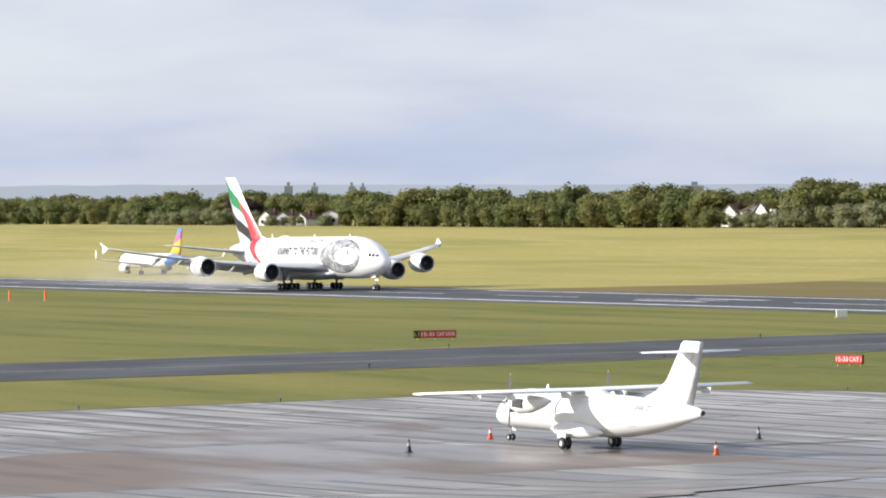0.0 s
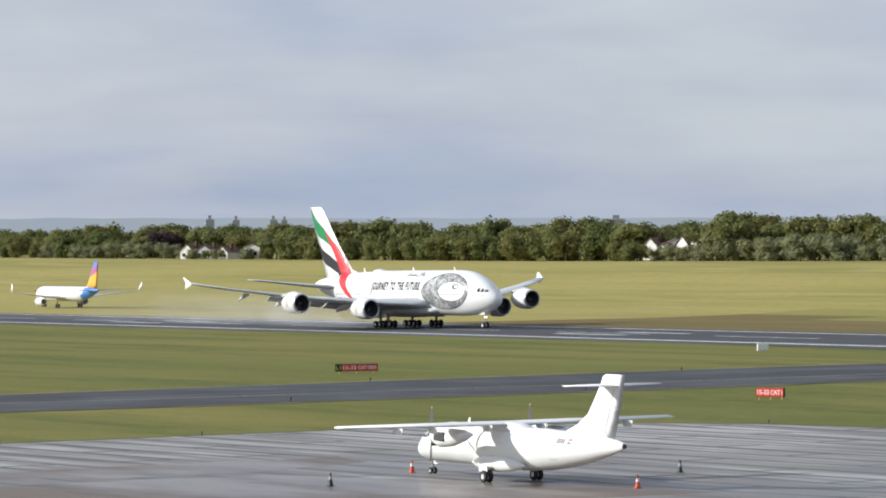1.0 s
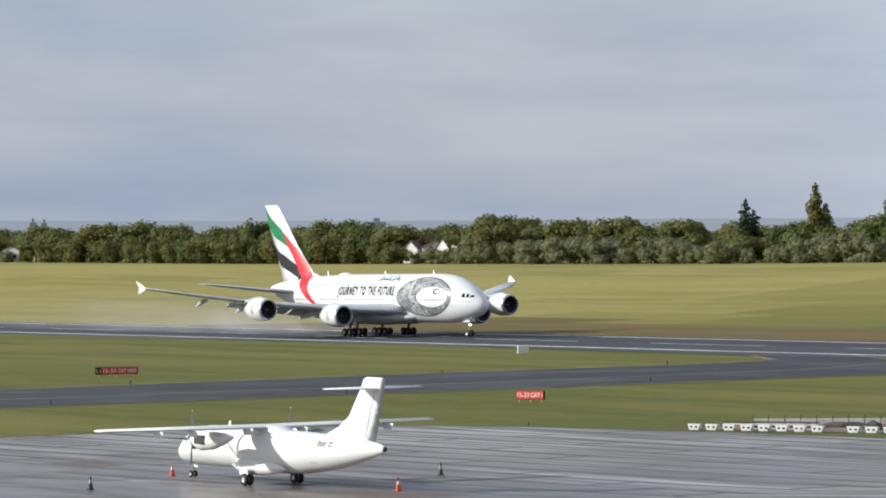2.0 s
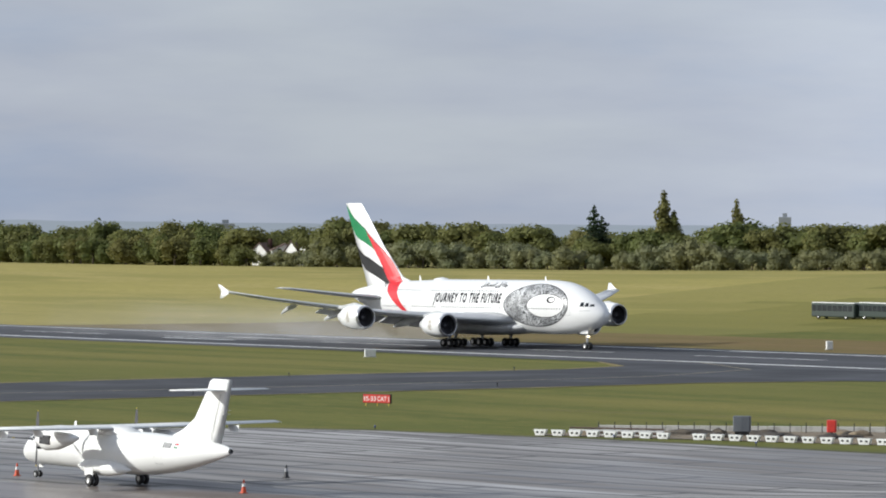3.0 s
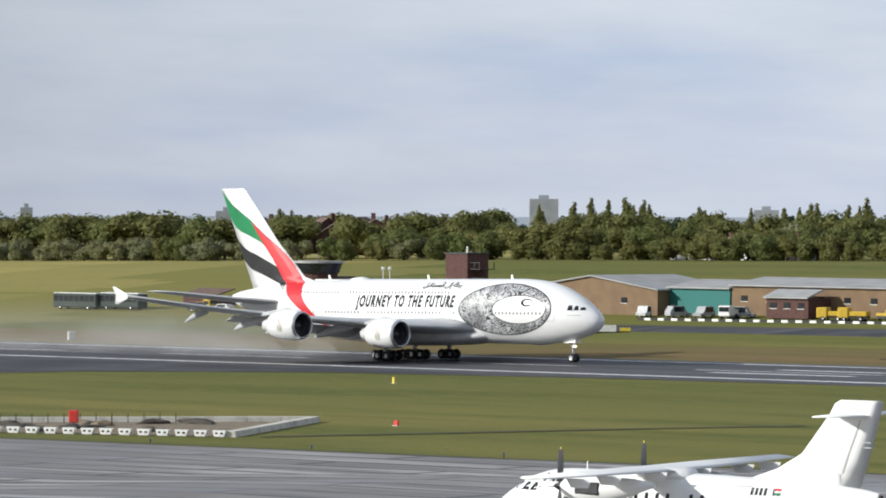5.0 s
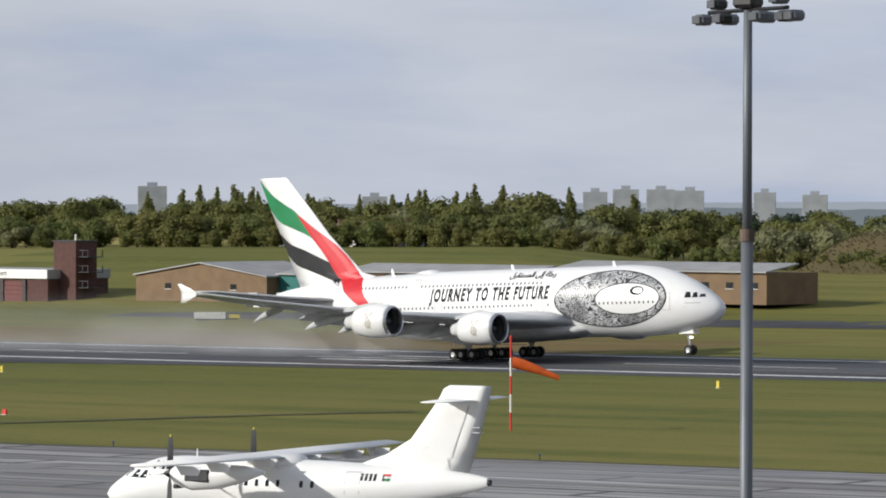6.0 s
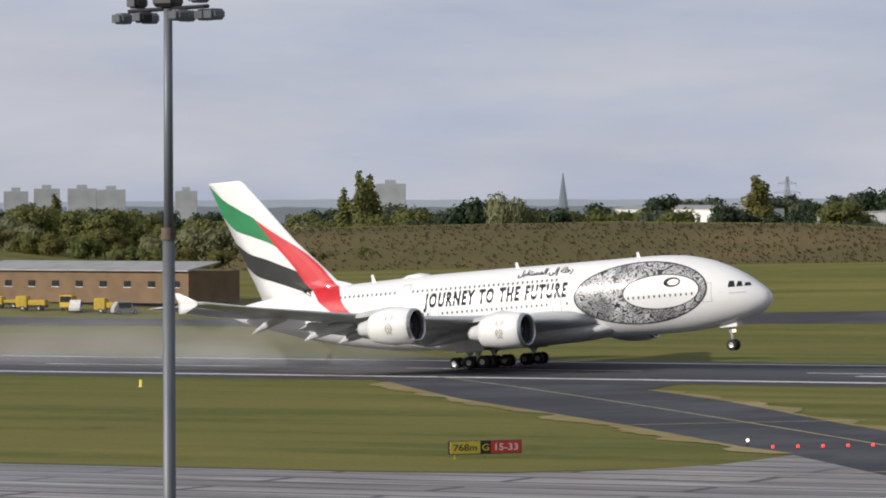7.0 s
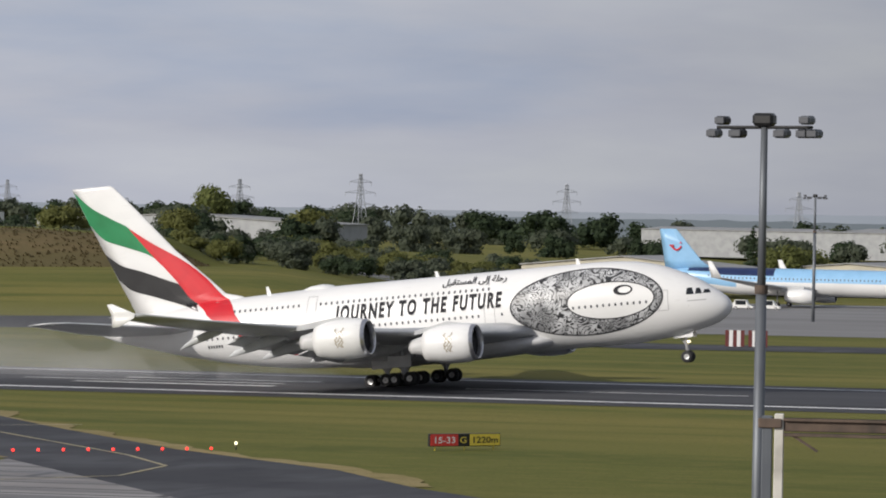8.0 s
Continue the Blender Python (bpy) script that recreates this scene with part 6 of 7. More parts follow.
def make_fire_station():
    x0, y0 = -585.0, 560.0
    t = thing("fire_station", pose(x0, y0, -2.0), "dark brick fire station with white fascia and red doors", "building")
    part("hall", box_bm(13.5, 45.0, 0, 16, 0, 5.0, 0.05), M_BRICK, t)
    part("roof", box_bm(13.2, 45.3, -0.25, 16.3, 5.0, 6.75, 0.08), M_ROOF, t, "pale flat roof and fascia")
    part("fascia", box_bm(13.0, 45.2, -0.45, -0.27, 5.05, 6.72, 0.03), M_WHT_S, t, "white fascia board")
    bm = text_bm("Birmingham Airport", 1.15)
    part("lettering", face_words(bm, 30.0, -0.47, 5.3), M_TITLE, t, "dark grey lettering")
    for i in range(4):
        x = 17.0 + 5.7 * i
        d = part("bay_door", box_bm(x, x + 4.6, -0.12, 0.0, 0.1, 4.5, 0.03), M_RED_D if i else M_BRICK, t, "red roller door")
        for k in range(5):
            part("door_slat", box_bm(x + 0.15, x + 4.45, -0.17, -0.12, 0.5 + 0.8 * k, 0.62 + 0.8 * k), M_BRICK, d)
        part("bay_pier", box_bm(x + 4.75, x + 5.55, -0.3, 0.0, 0, 4.9, 0.03), M_DARK, t)
    part("office", box_bm(-0.3, 13.4, 1.0, 14, 0, 6.9, 0.05), M_BRICK, t)
    for zz in (1.0, 4.0):
        for k in range(4):
            w = part("window", box_bm(0.5 + 1.55 * k, 1.8 + 1.55 * k, 0.9, 1.02, zz, zz + 1.7, 0.02), M_GLASS, t)
            part("window_frame", box_bm(0.42 + 1.55 * k, 1.88 + 1.55 * k, 0.86, 0.9, zz - 0.1, zz), M_WPAINT, w)
    part("parapet", box_bm(-0.5, 9.0, 0.8, 14.2, 6.9, 7.1), M_DARK, t)
    for k in range(9):
        part("railing", box_bm(-0.3 + k, -0.22 + k, 0.85, 0.93, 5.4, 7.0), M_DARK, t)
    bm = tube(bmesh.new(), (10.2, 3.0, 0), (10.2, 3.0, 7.8), 3.7, 3.7, 20)
    part("turret", bm, M_BRICK, t)
    for k in range(6):
        a = radians(200 + 28 * k)
        part("turret_window", box_bm(10.2 + 3.72 * math.cos(a) - 0.45, 10.2 + 3.72 * math.cos(a) + 0.45, 3.0 + 3.72 * math.sin(a) - 0.1, 3.0 + 3.72 * math.sin(a) + 0.1, 3.9, 5.1), M_GLASS, t)
    part("cab_glass", tube(bmesh.new(), (10.2, 3.0, 7.8), (10.2, 3.0, 9.7), 4.0, 4.7, 20), M_GLASS, t, "dark sloping cab windows")
    part("cab_roof", tube(bmesh.new(), (10.2, 3.0, 9.7), (10.2, 3.0, 10.1), 5.0, 4.9, 20), M_ROOF, t)
    part("antenna", tube(bmesh.new(), (10.2, 3.0, 10.1), (10.2, 3.0, 11.8), 0.1, 0.06, 6), M_STEEL, t)
    for x in (26.5, 28.2):
        bm = tube(bmesh.new(), (x, 4, 6.7), (x, 4, 8.6), 0.08, 0.08, 6)
        bmesh.ops.create_icosphere(bm, subdivisions=1, radius=0.4, matrix=Matrix.Translation((x, 4, 8.9)))
        part("roof_lamp", bm, M_WPAINT, t)
    # drill tower
    d = thing("drill_tower", pose(-541.5, 563, -1.8), "dark brick fire drill tower with steel balconies", "tower")
    part("tower", box_bm(0, 5.6, 0, 5.6, 0, 11.6, 0.06), M_BRICK, d)
    part("coping", box_bm(-0.15, 5.75, -0.15, 5.75, 11.6, 11.85), M_DARK, d)
    for z in (3.2, 6.0, 8.8):
        b = part("balcony", box_bm(5.6, 8.2, 0.5, 4.5, z, z + 0.15), M_DARK, d)
        for x, y in ((8.1, 0.55), (8.1, 4.4), (6.8, 0.55)):
            part("rail_post", box_bm(x - 0.06, x + 0.06, y - 0.06, y + 0.06, z + 0.15, z + 1.3), M_DARK, b)
        part("rail", box_bm(5.6, 8.2, 0.5, 0.6, z + 1.2, z + 1.32), M_DARK, b)
    part("beacon", tube(bmesh.new(), (5.0, 0.6, 11.8), (5.0, 0.6, 13.0), 0.22, 0.18, 8), M_WPAINT, d)


M_RED_D = material("dull red door paint", (0.15, 0.035, 0.032), 0.6, spots=[(1.0, (0.11, 0.03, 0.027), 0.4, 0.7, ONE)])


def shed(name, x0, x1, y, depth, z0, eave, ridge_z, mat, roof_mat, label, windows=0, doors=0):
    """A shed with a gable to the field, or a flat-topped one when ridge and eave are equal."""
    t = thing(name, pose(x0, y, z0), label, "building")
    w = x1 - x0
    bm = bmesh.new()
    gable = [(0, 0), (w, 0), (w, eave), (w / 2, ridge_z), (0, eave)] if ridge_z > eave else [(0, 0), (w, 0), (w, eave), (0, eave)]
    loft(bm, [[(x, 0, z) for x, z in gable], [(x, depth, z) for x, z in gable]])
    part("wall", bm, mat, t)
    if ridge_z > eave:
        for a, b in (((-0.4, eave - 0.15), (w / 2, ridge_z + 0.05)), ((w / 2, ridge_z + 0.05), (w + 0.4, eave - 0.15))):
            bm = bmesh.new()
            loft(bm, [[(a[0], -0.5, a[1]), (b[0], -0.5, b[1]), (b[0], -0.5, b[1] + 0.25), (a[0], -0.5, a[1] + 0.25)], [(a[0], depth + 0.5, a[1]), (b[0], depth + 0.5, b[1]), (b[0], depth + 0.5, b[1] + 0.25), (a[0], depth + 0.5, a[1] + 0.25)]])
            part("roof", bm, roof_mat, t)
    else:
        bm = bmesh.new()
        loft(bm, [[(-0.3, -0.6, eave), (w + 0.3, -0.6, eave), (w + 0.3, -0.6, eave + 0.25), (-0.3, -0.6, eave + 0.25)], [(-0.3, depth * 0.6, eave + 1.3), (w + 0.3, depth * 0.6, eave + 1.3), (w + 0.3, depth * 0.6, eave + 1.55), (-0.3, depth * 0.6, eave + 1.55)]])
        part("roof", bm, roof_mat, t)
    for k in range(windows):
        x = w * (k + 0.5) / windows
        wd = part("window", box_bm(x - 0.7, x + 0.7, -0.08, 0.04, eave * 0.5, eave * 0.5 + 1.0), M_GLASS, t)
        part("frame", box_bm(x - 0.78, x + 0.78, -0.11, -0.08, eave * 0.5 - 0.1, eave * 0.5), M_WPAINT, wd)
    for k in range(doors):
        x = w * (k + 0.7) / (doors + 0.4)
        part("door", box_bm(x - 1.6, x + 1.6, -0.1, 0.03, 0.0, 3.2, 0.03), M_GREY, t)
    return t


def make_sheds():
    shed("brick_store", -615.5, -606, 566, 8, -2.6, 3.4, 3.4, M_BRICK, M_DROOF, "low dark red brick store beside the grass")
    shed("hangar", -521, -490, 563, 22, -0.8, 4.9, 7.0, M_TAN, M_ROOF, "tan brick hangar with a low pitched roof", windows=2)
    shed("teal_shed", -489.8, -476, 566, 15, -0.6, 5.0, 5.0, M_TEAL, M_ROOF, "low teal metal-clad shed beside the hangar")
    shed("workshop", -475.6, -436, 566, 15, -0.2, 5.2, 5.2, M_TAN, M_ROOF, "long tan brick workshop with a pale roof", windows=7, doors=1)
    shed("workshop", -435.6, -392, 574, 15, 0.6, 5.2, 5.2, M_TAN, M_ROOF, "long tan brick workshop with a pale roof", windows=9)
    shed("workshop_annex", -462.9, -453.8, 560, 6, -0.2, 3.4, 3.4, M_BRICK, M_ROOF, "low brick annex with a pale roof", windows=3)
    # far warehouses
    for b, d, w, h, dep, mt, lab in ((115.9, 1300, 92, 6.5, 40, M_GREY, "long pale-roofed warehouse among trees"), (109.4, 1010, 50, 4.2, 30, M_CREAM, "cream-walled warehouse behind the stands"), (106.6, 1040, 60, 5.2, 40, M_CREAM, "cream-walled warehouse behind the stands"), (104.3, 1060, 60, 5.2, 40, M_CREAM, "cream-walled warehouse behind the stands"), (107.8, 2100, 150, 13, 60, M_GREY, "big hazy grey-roofed warehouse"), (105.0, 2150, 150, 13, 60, M_GREY, "big hazy grey-roofed warehouse"), (118.6, 1700, 60, 10, 30, M_WHT_S, "white-roofed warehouse among trees")):
        x, y = d * math.cos(radians(b)), d * math.sin(radians(b))
        t = shed("warehouse", x, x + w, y, dep, level(x, y) + (2.0 if d > 1200 else 1.0), h, h + 2.2 if d < 1500 else h, mt, M_ROOF, lab)
        tagged(t, group="far warehouses")


def house(bearing, y, w, d, eave, ridge_z, rz, wall, label, dz=0.0):
    x = y / math.tan(radians(bearing))
    t = thing("house", at(x, y, rz, dz), label, "house", "houses behind the trees")
    bm = bmesh.new()
    g = [(-w / 2, 0), (w / 2, 0), (w / 2, eave), (0, ridge_z), (-w / 2, eave)]
    loft(bm, [[(a, -d / 2, z) for a, z in g], [(a, d / 2, z) for a, z in g]])
    part("wall", bm, wall, t)
    for s in (-1, 1):
        bm = bmesh.new()
        q = [(s * (w / 2 + 0.4), eave - 0.25), (0, ridge_z), (0, ridge_z + 0.22), (s * (w / 2 + 0.4), eave - 0.03)]
        loft(bm, [[(a, -d / 2 - 0.3, z) for a, z in q], [(a, d / 2 + 0.3, z) for a, z in q]])
        part("roof", bm, M_DROOF, t)
    part("chimney", box_bm(w * 0.2, w * 0.2 + 0.9, -0.5, 0.5, eave, ridge_z + 1.2, 0.03), M_BRICK, t)
    for sx in (-1, 1):
        for z in (1.0, 3.6):
            if z + 1.2 < eave + 0.4:
                wd = part("window", box_bm(sx * w * 0.22 - 0.6, sx * w * 0.22 + 0.6, -d / 2 - 0.06, -d / 2 + 0.05, z, z + 1.2), M_GLASS, t)
                part("window_sill", box_bm(sx * w * 0.22 - 0.7, sx * w * 0.22 + 0.7, -d / 2 - 0.15, -d / 2, z - 0.12, z), M_WPAINT, wd)
    return t


def make_houses():
    white, brick = "white rendered house with a brown tiled roof", "red brick house with a brown tiled roof"
    for b, y, w, d, e, r, rz, m, lab, dz in ((146.45, 703, 5, 7, 4.2, 6.6, 20, M_RENDER, white, 0.2), (146.2, 704, 8, 6, 4.4, 6.2, 60, M_RENDER, white, 0.4), (146.0, 705, 5, 7, 4.2, 6.8, 10, M_RENDER, white, 0.5), (145.85, 706, 4.5, 6, 4.2, 6.6, 10, M_RENDER, white, 0.3),
                                             (152.68, 701, 6, 7, 3.0, 5.4, 25, M_RENDER, white, -0.2), (152.45, 702, 7, 7, 3.0, 5.0, 25, M_GREY, "grey rendered house with a brown roof", -0.2), (152.2, 703, 5, 6, 2.8, 4.6, 15, M_RENDER, white, -0.2), (151.85, 703, 6, 6, 4.0, 5.0, 40, M_RENDER, white, 0.4)):
        house(b, y, w, d, e, r, rz, m, lab, dz)
    rnd = random.Random(9)
    for i in range(13):
        house(136.7 - 0.17 * i, 752 + rnd.uniform(-8, 14), rnd.uniform(8, 12), 8, 5.0, 8.2, rnd.uniform(20, 75), rnd.choice((M_BRICK, M_BRICK, M_TAN)), brick, rnd.uniform(0.6, 2.2))
    for i in range(7):
        house(130.6 - 0.22 * i, 716 + rnd.uniform(-2, 6), rnd.uniform(7, 10), 8, 3.6, 6.0, rnd.uniform(40, 90), rnd.choice((M_GREY, M_BRICK, M_RENDER)), brick, -1.2)


# ---- vehicles ----
def car(m, mat, label, tall=1.5, group="cars by the fire station"):
    c = thing("car", m, label, "car", group)
    bm = bmesh.new()
    prof = [(-2.2, 0.35), (2.2, 0.35), (2.25, 0.75), (1.3, 0.95), (0.7, tall), (-1.5, tall), (-2.15, 1.0)]
    loft(bm, [[(x, y, z) for x, z in prof] for y in (-0.88, 0.88)])
    part("body", bm, mat, c)
    for y in (-0.9, 0.9):
        part("side_window", box_bm(-1.4, 0.75, y - 0.02, y + 0.02, 1.0, tall - 0.1, 0.02), M_GLASS, c)
        for x in (-1.35, 1.4):
            wheel(c, x, y * 0.92, 0.33, 0.33, 0.22)
    return c


def truck(m, mat, label, L=6.5, H=2.7, group="service vehicles"):
    c = thing("truck", m, label, "truck", group)
    part("cab", box_bm(L / 2 - 1.9, L / 2, -1.15, 1.15, 0.5, H, 0.15), mat, c)
    part("windscreen", box_bm(L / 2 - 0.1, L / 2 + 0.02, -1.0, 1.0, H * 0.55, H - 0.2, 0.03), M_GLASS, c)
    part("side_window", box_bm(L / 2 - 1.5, L / 2 - 0.3, -1.19, -1.14, H * 0.55, H - 0.3, 0.02), M_GLASS, c)
    part("chassis", box_bm(-L / 2, L / 2 - 1.8, -0.9, 0.9, 0.5, 0.9), M_DARK, c)
    part("bed", box_bm(-L / 2, L / 2 - 2.1, -1.15, 1.15, 0.9, H * 0.72, 0.05), mat if L < 7 else M_GREY, c)
    for x in (-L / 2 + 1.1, L / 2 - 1.1):
        for y in (-1.0, 1.0):
            wheel(c, x, y, 0.45, 0.45, 0.3)
    return c


def bus(m, label):
    c = thing("bus", m, label, "bus", "parked buses")
    part("body", box_bm(-6, 6, -1.25, 1.25, 0.4, 3.1, 0.2), M_BUSG, c)
    part("roof", box_bm(-5.9, 5.9, -1.2, 1.2, 3.1, 3.3, 0.08), M_WPAINT, c)
    for k in range(8):
        part("window", box_bm(-5.6 + 1.4 * k, -4.4 + 1.4 * k, -1.29, -1.24, 1.6, 2.7, 0.03), M_GLASS, c)
    for x in (-4, 3.6):
        for y in (-1.1, 1.1):
            wheel(c, x, y, 0.48, 0.48, 0.3)


def make_vehicles():
    bus(at(-635, 556, 4), "dark green bus with a white roof parked on the grass edge")
    bus(at(-622.8, 557, -3), "dark green bus with a white roof parked on the grass edge")
    car(at(-600, 556, 12, 0.0), M_DKCAR, "dark estate car parked beside the fire station", 1.75)
    car(at(-593.5, 556, 185), M_WPAINT, "white hatchback parked beside the fire station")
    truck(at(-602.5, 560, 0), M_YVEH, "small yellow truck beside the brick store", 4.5, 2.0)
    rnd = random.Random(21)
    for i, x in enumerate((-448, -443.5, -437, -431, -426, -420, -413, -407, -470, -398)):
        truck(at(x, 560.5 + rnd.uniform(-2, 2), rnd.choice((-80, 100, 30, 200))), M_YVEH if i != 8 else M_WPAINT, "yellow airfield truck parked in front of the workshop" if i != 8 else "white airfield truck parked in front of the workshop", rnd.uniform(3.8, 5.4), rnd.uniform(1.9, 2.7))
    for x in (-490, -483, -477, -469, -404, -394):
        car(at(x, 559 + rnd.uniform(-1, 2), rnd.uniform(0, 360)), rnd.choice((M_WPAINT, M_WPAINT, M_GREY)), "pale van parked in front of the workshop", 2.0, "service vehicles")
    for x, y in ((-247, 838), (-241, 837)):
        car(at(x, y, 5), M_WPAINT, "white van parked under the wing", 2.0, "service vehicles")
    for i in range(5):
        truck(at(-212 + 4.5 * i, 836 + (i % 2) * 4, 80 + 30 * i), M_GREY if i % 2 else M_WPAINT, "pale baggage loader parked by the nose", 4.5, 2.2)


make_fire_station()
make_sheds()
make_houses()
make_vehicles()


# ---- airfield signs, lamps and works ----
def panel_sign(a, b, h, panels, label, legs=0.35):
    """A lit board on legs between two points. panels: (share of the width, face, words or "", word material)."""
    a, b = Vector(a), Vector(b)
    w = (b - a).length
    m = at(a.x, a.y, math.degrees(math.atan2(b.y - a.y, b.x - a.x)))
    t = thing("taxiway_sign", m, label, "sign", "airfield signs")
    x = 0.0
    part("casing", box_bm(-0.06, w + 0.06, 0.02, 0.3, legs - 0.05, legs + h + 0.05, 0.03), M_BLK_S, t)
    for share, mat, words, wm in panels:
        q = w * share
        pn = part("panel", box_bm(x + 0.02, x + q - 0.02, -0.02, 0.02, legs, legs + h, 0.01), mat, t)
        if words:
            bm = text_bm(words, h * 0.56)
            lo, hi = min(v.co.x for v in bm.verts), max(v.co.x for v in bm.verts)
            k = min(1.25, (q * 0.86) / (hi - lo))
            for v in bm.verts:
                v.co = Vector((x + q / 2 + v.co.x * k, -0.03, legs + h * 0.22 + v.co.y))
            part("lettering", bm, wm, pn)
        x += q
    for q in (0.08, 0.5, 0.92):
        part("leg", tube(bmesh.new(), (w * q, 0.16, -0.05), (w * q, 0.16, legs), 0.05, 0.05, 6), M_YEL_S, t)
    return t


def small_lamp(x, y, h, top, label, r=0.13):
    t = thing("ground_lamp", at(x, y), label, "lamp", "airfield lamps")
    part("stem", tube(bmesh.new(), (0, 0, -0.02), (0, 0, h), r * 0.5, r * 0.4, 7), M_YEL_S if top is M_ORANGE else M_BLK_S, t)
    bm = bmesh.new()
    bmesh.ops.create_uvsphere(bm, u_segments=10, v_segments=7, radius=r, matrix=Matrix.Translation((0, 0, h + r * 0.6)))
    part("lens", bm, top, t, smooth=True)
    return t


def post(x, y, h, w, mat, label):
    t = thing("marker_post", at(x, y), label, "post", "marker posts")
    part("board", box_bm(-w / 2, w / 2, -0.1, 0.1, 0.0, h, 0.03), mat, t)
    part("foot", box_bm(-w / 2 - 0.05, w / 2 + 0.05, -0.2, 0.2, -0.05, 0.06), M_KERB, t)


def cone(x, y, mat, label):
    t = thing("traffic_cone", at(x, y, 0, 0.06), label, "cone", "cones round the turboprop")
    part("base", box_bm(-0.22, 0.22, -0.22, 0.22, 0.0, 0.06, 0.02), M_BLK_S if mat is M_DARK else mat, t)
    part("body", tube(bmesh.new(), (0, 0, 0.06), (0, 0, 0.92), 0.19, 0.05, 14), mat, t)
    part("sleeve", tube(bmesh.new(), (0, 0, 0.45), (0, 0, 0.68), 0.131, 0.097, 14), M_WPAINT if mat is not M_DARK else M_GREY, t, "pale reflective sleeve")


def windsock(x, y):
    t = thing("windsock", at(x, y), "orange windsock on a red and white banded pole", "windsock")
    z = 0.0
    for k in range(5):
        part("pole_band", tube(bmesh.new(), (0, 0, z), (0, 0, z + 1.48), 0.09, 0.09, 8), M_RED_S if k % 2 == 0 else M_WHT_S, t)
        z += 1.48
    part("arm", tube(bmesh.new(), (-1.6, -1.0, 7.0), (1.2, 0.7, 7.0), 0.04, 0.04, 6), M_RUST, t)
    part("lamp", tube(bmesh.new(), (0, 0, 7.4), (0, 0, 7.75), 0.12, 0.1, 8), M_RED_S, t)
    rings = []
    d = Vector((0.80, 0.60, 0)).normalized()
    n = d.cross(Vector((0, 0, 1)))
    for k in range(9):
        q = k / 8
        c = Vector((0, 0, 5.55)) + d * (0.12 + 3.8 * q) + Vector((0, 0, -1.25 * q ** 1.25))
        r = 0.48 - 0.24 * q
        rings.append([c + n * r * math.cos(2 * math.pi * i / 14) + Vector((0, 0, 1)) * r * math.sin(2 * math.pi * i / 14) * (1 + 0.12 * math.sin(5 * q)) for i in range(14)])
    part("sock", loft(bmesh.new(), rings, cap=False), M_ORANGE, t, "orange cloth sock", smooth=True)


def floodlight_mast(x, y, top, r0, r1, label, block):
    z0 = level(x, y)
    t = thing("floodlight_mast", pose(x, y, z0), label, "mast", "floodlight masts")
    h = top - z0
    part("pole", tube(bmesh.new(), (0, 0, 0), (0, 0, h * 0.72), r0, r0 * 0.8 + r1 * 0.2, 16), M_STEEL, t, smooth=True)
    part("pole", tube(bmesh.new(), (0, 0, h * 0.72), (0, 0, h), r0 * 0.72, r1, 16), M_STEEL, t, smooth=True)
    part("collar", tube(bmesh.new(), (0, 0, h * 0.715), (0, 0, h * 0.73), r0 * 1.12, r0 * 1.12, 16), M_RUST, t)
    part("base_plate", box_bm(-0.4, 0.4, -0.4, 0.4, 0, 0.08, 0.02), M_STEEL, t)
    hd = part("head_frame", tube(bmesh.new(), (-2.0, 0, h), (2.0, 0, h), 0.06, 0.06, 8), M_BLK_S, t)
    hd.rotation_euler = (0, 0, radians(block))
    part("winch_box", box_bm(-0.38, 0.38, -0.3, 0.3, 0.05 + h, 0.5 + h, 0.1), M_BLK_S, t, "dark box on the head")
    for k, px in enumerate((-1.95, -1.95, -1.35, -0.9, 0.55, 0.95, 1.5, 1.95, 1.95)):
        L = part("floodlight", box_bm(-0.24, 0.24, -0.22, 0.25, -0.15, 0.16, 0.09), M_STEEL if k % 3 else M_BLK_S, hd)
        L.location = (px, (-0.25 if k % 2 else 0.25), h + (0.24 if k in (0, 7) else -0.22))
        part("glass", box_bm(-0.2, 0.2, -0.25, -0.215, -0.11, 0.12, 0.02), M_WINDOW, L)


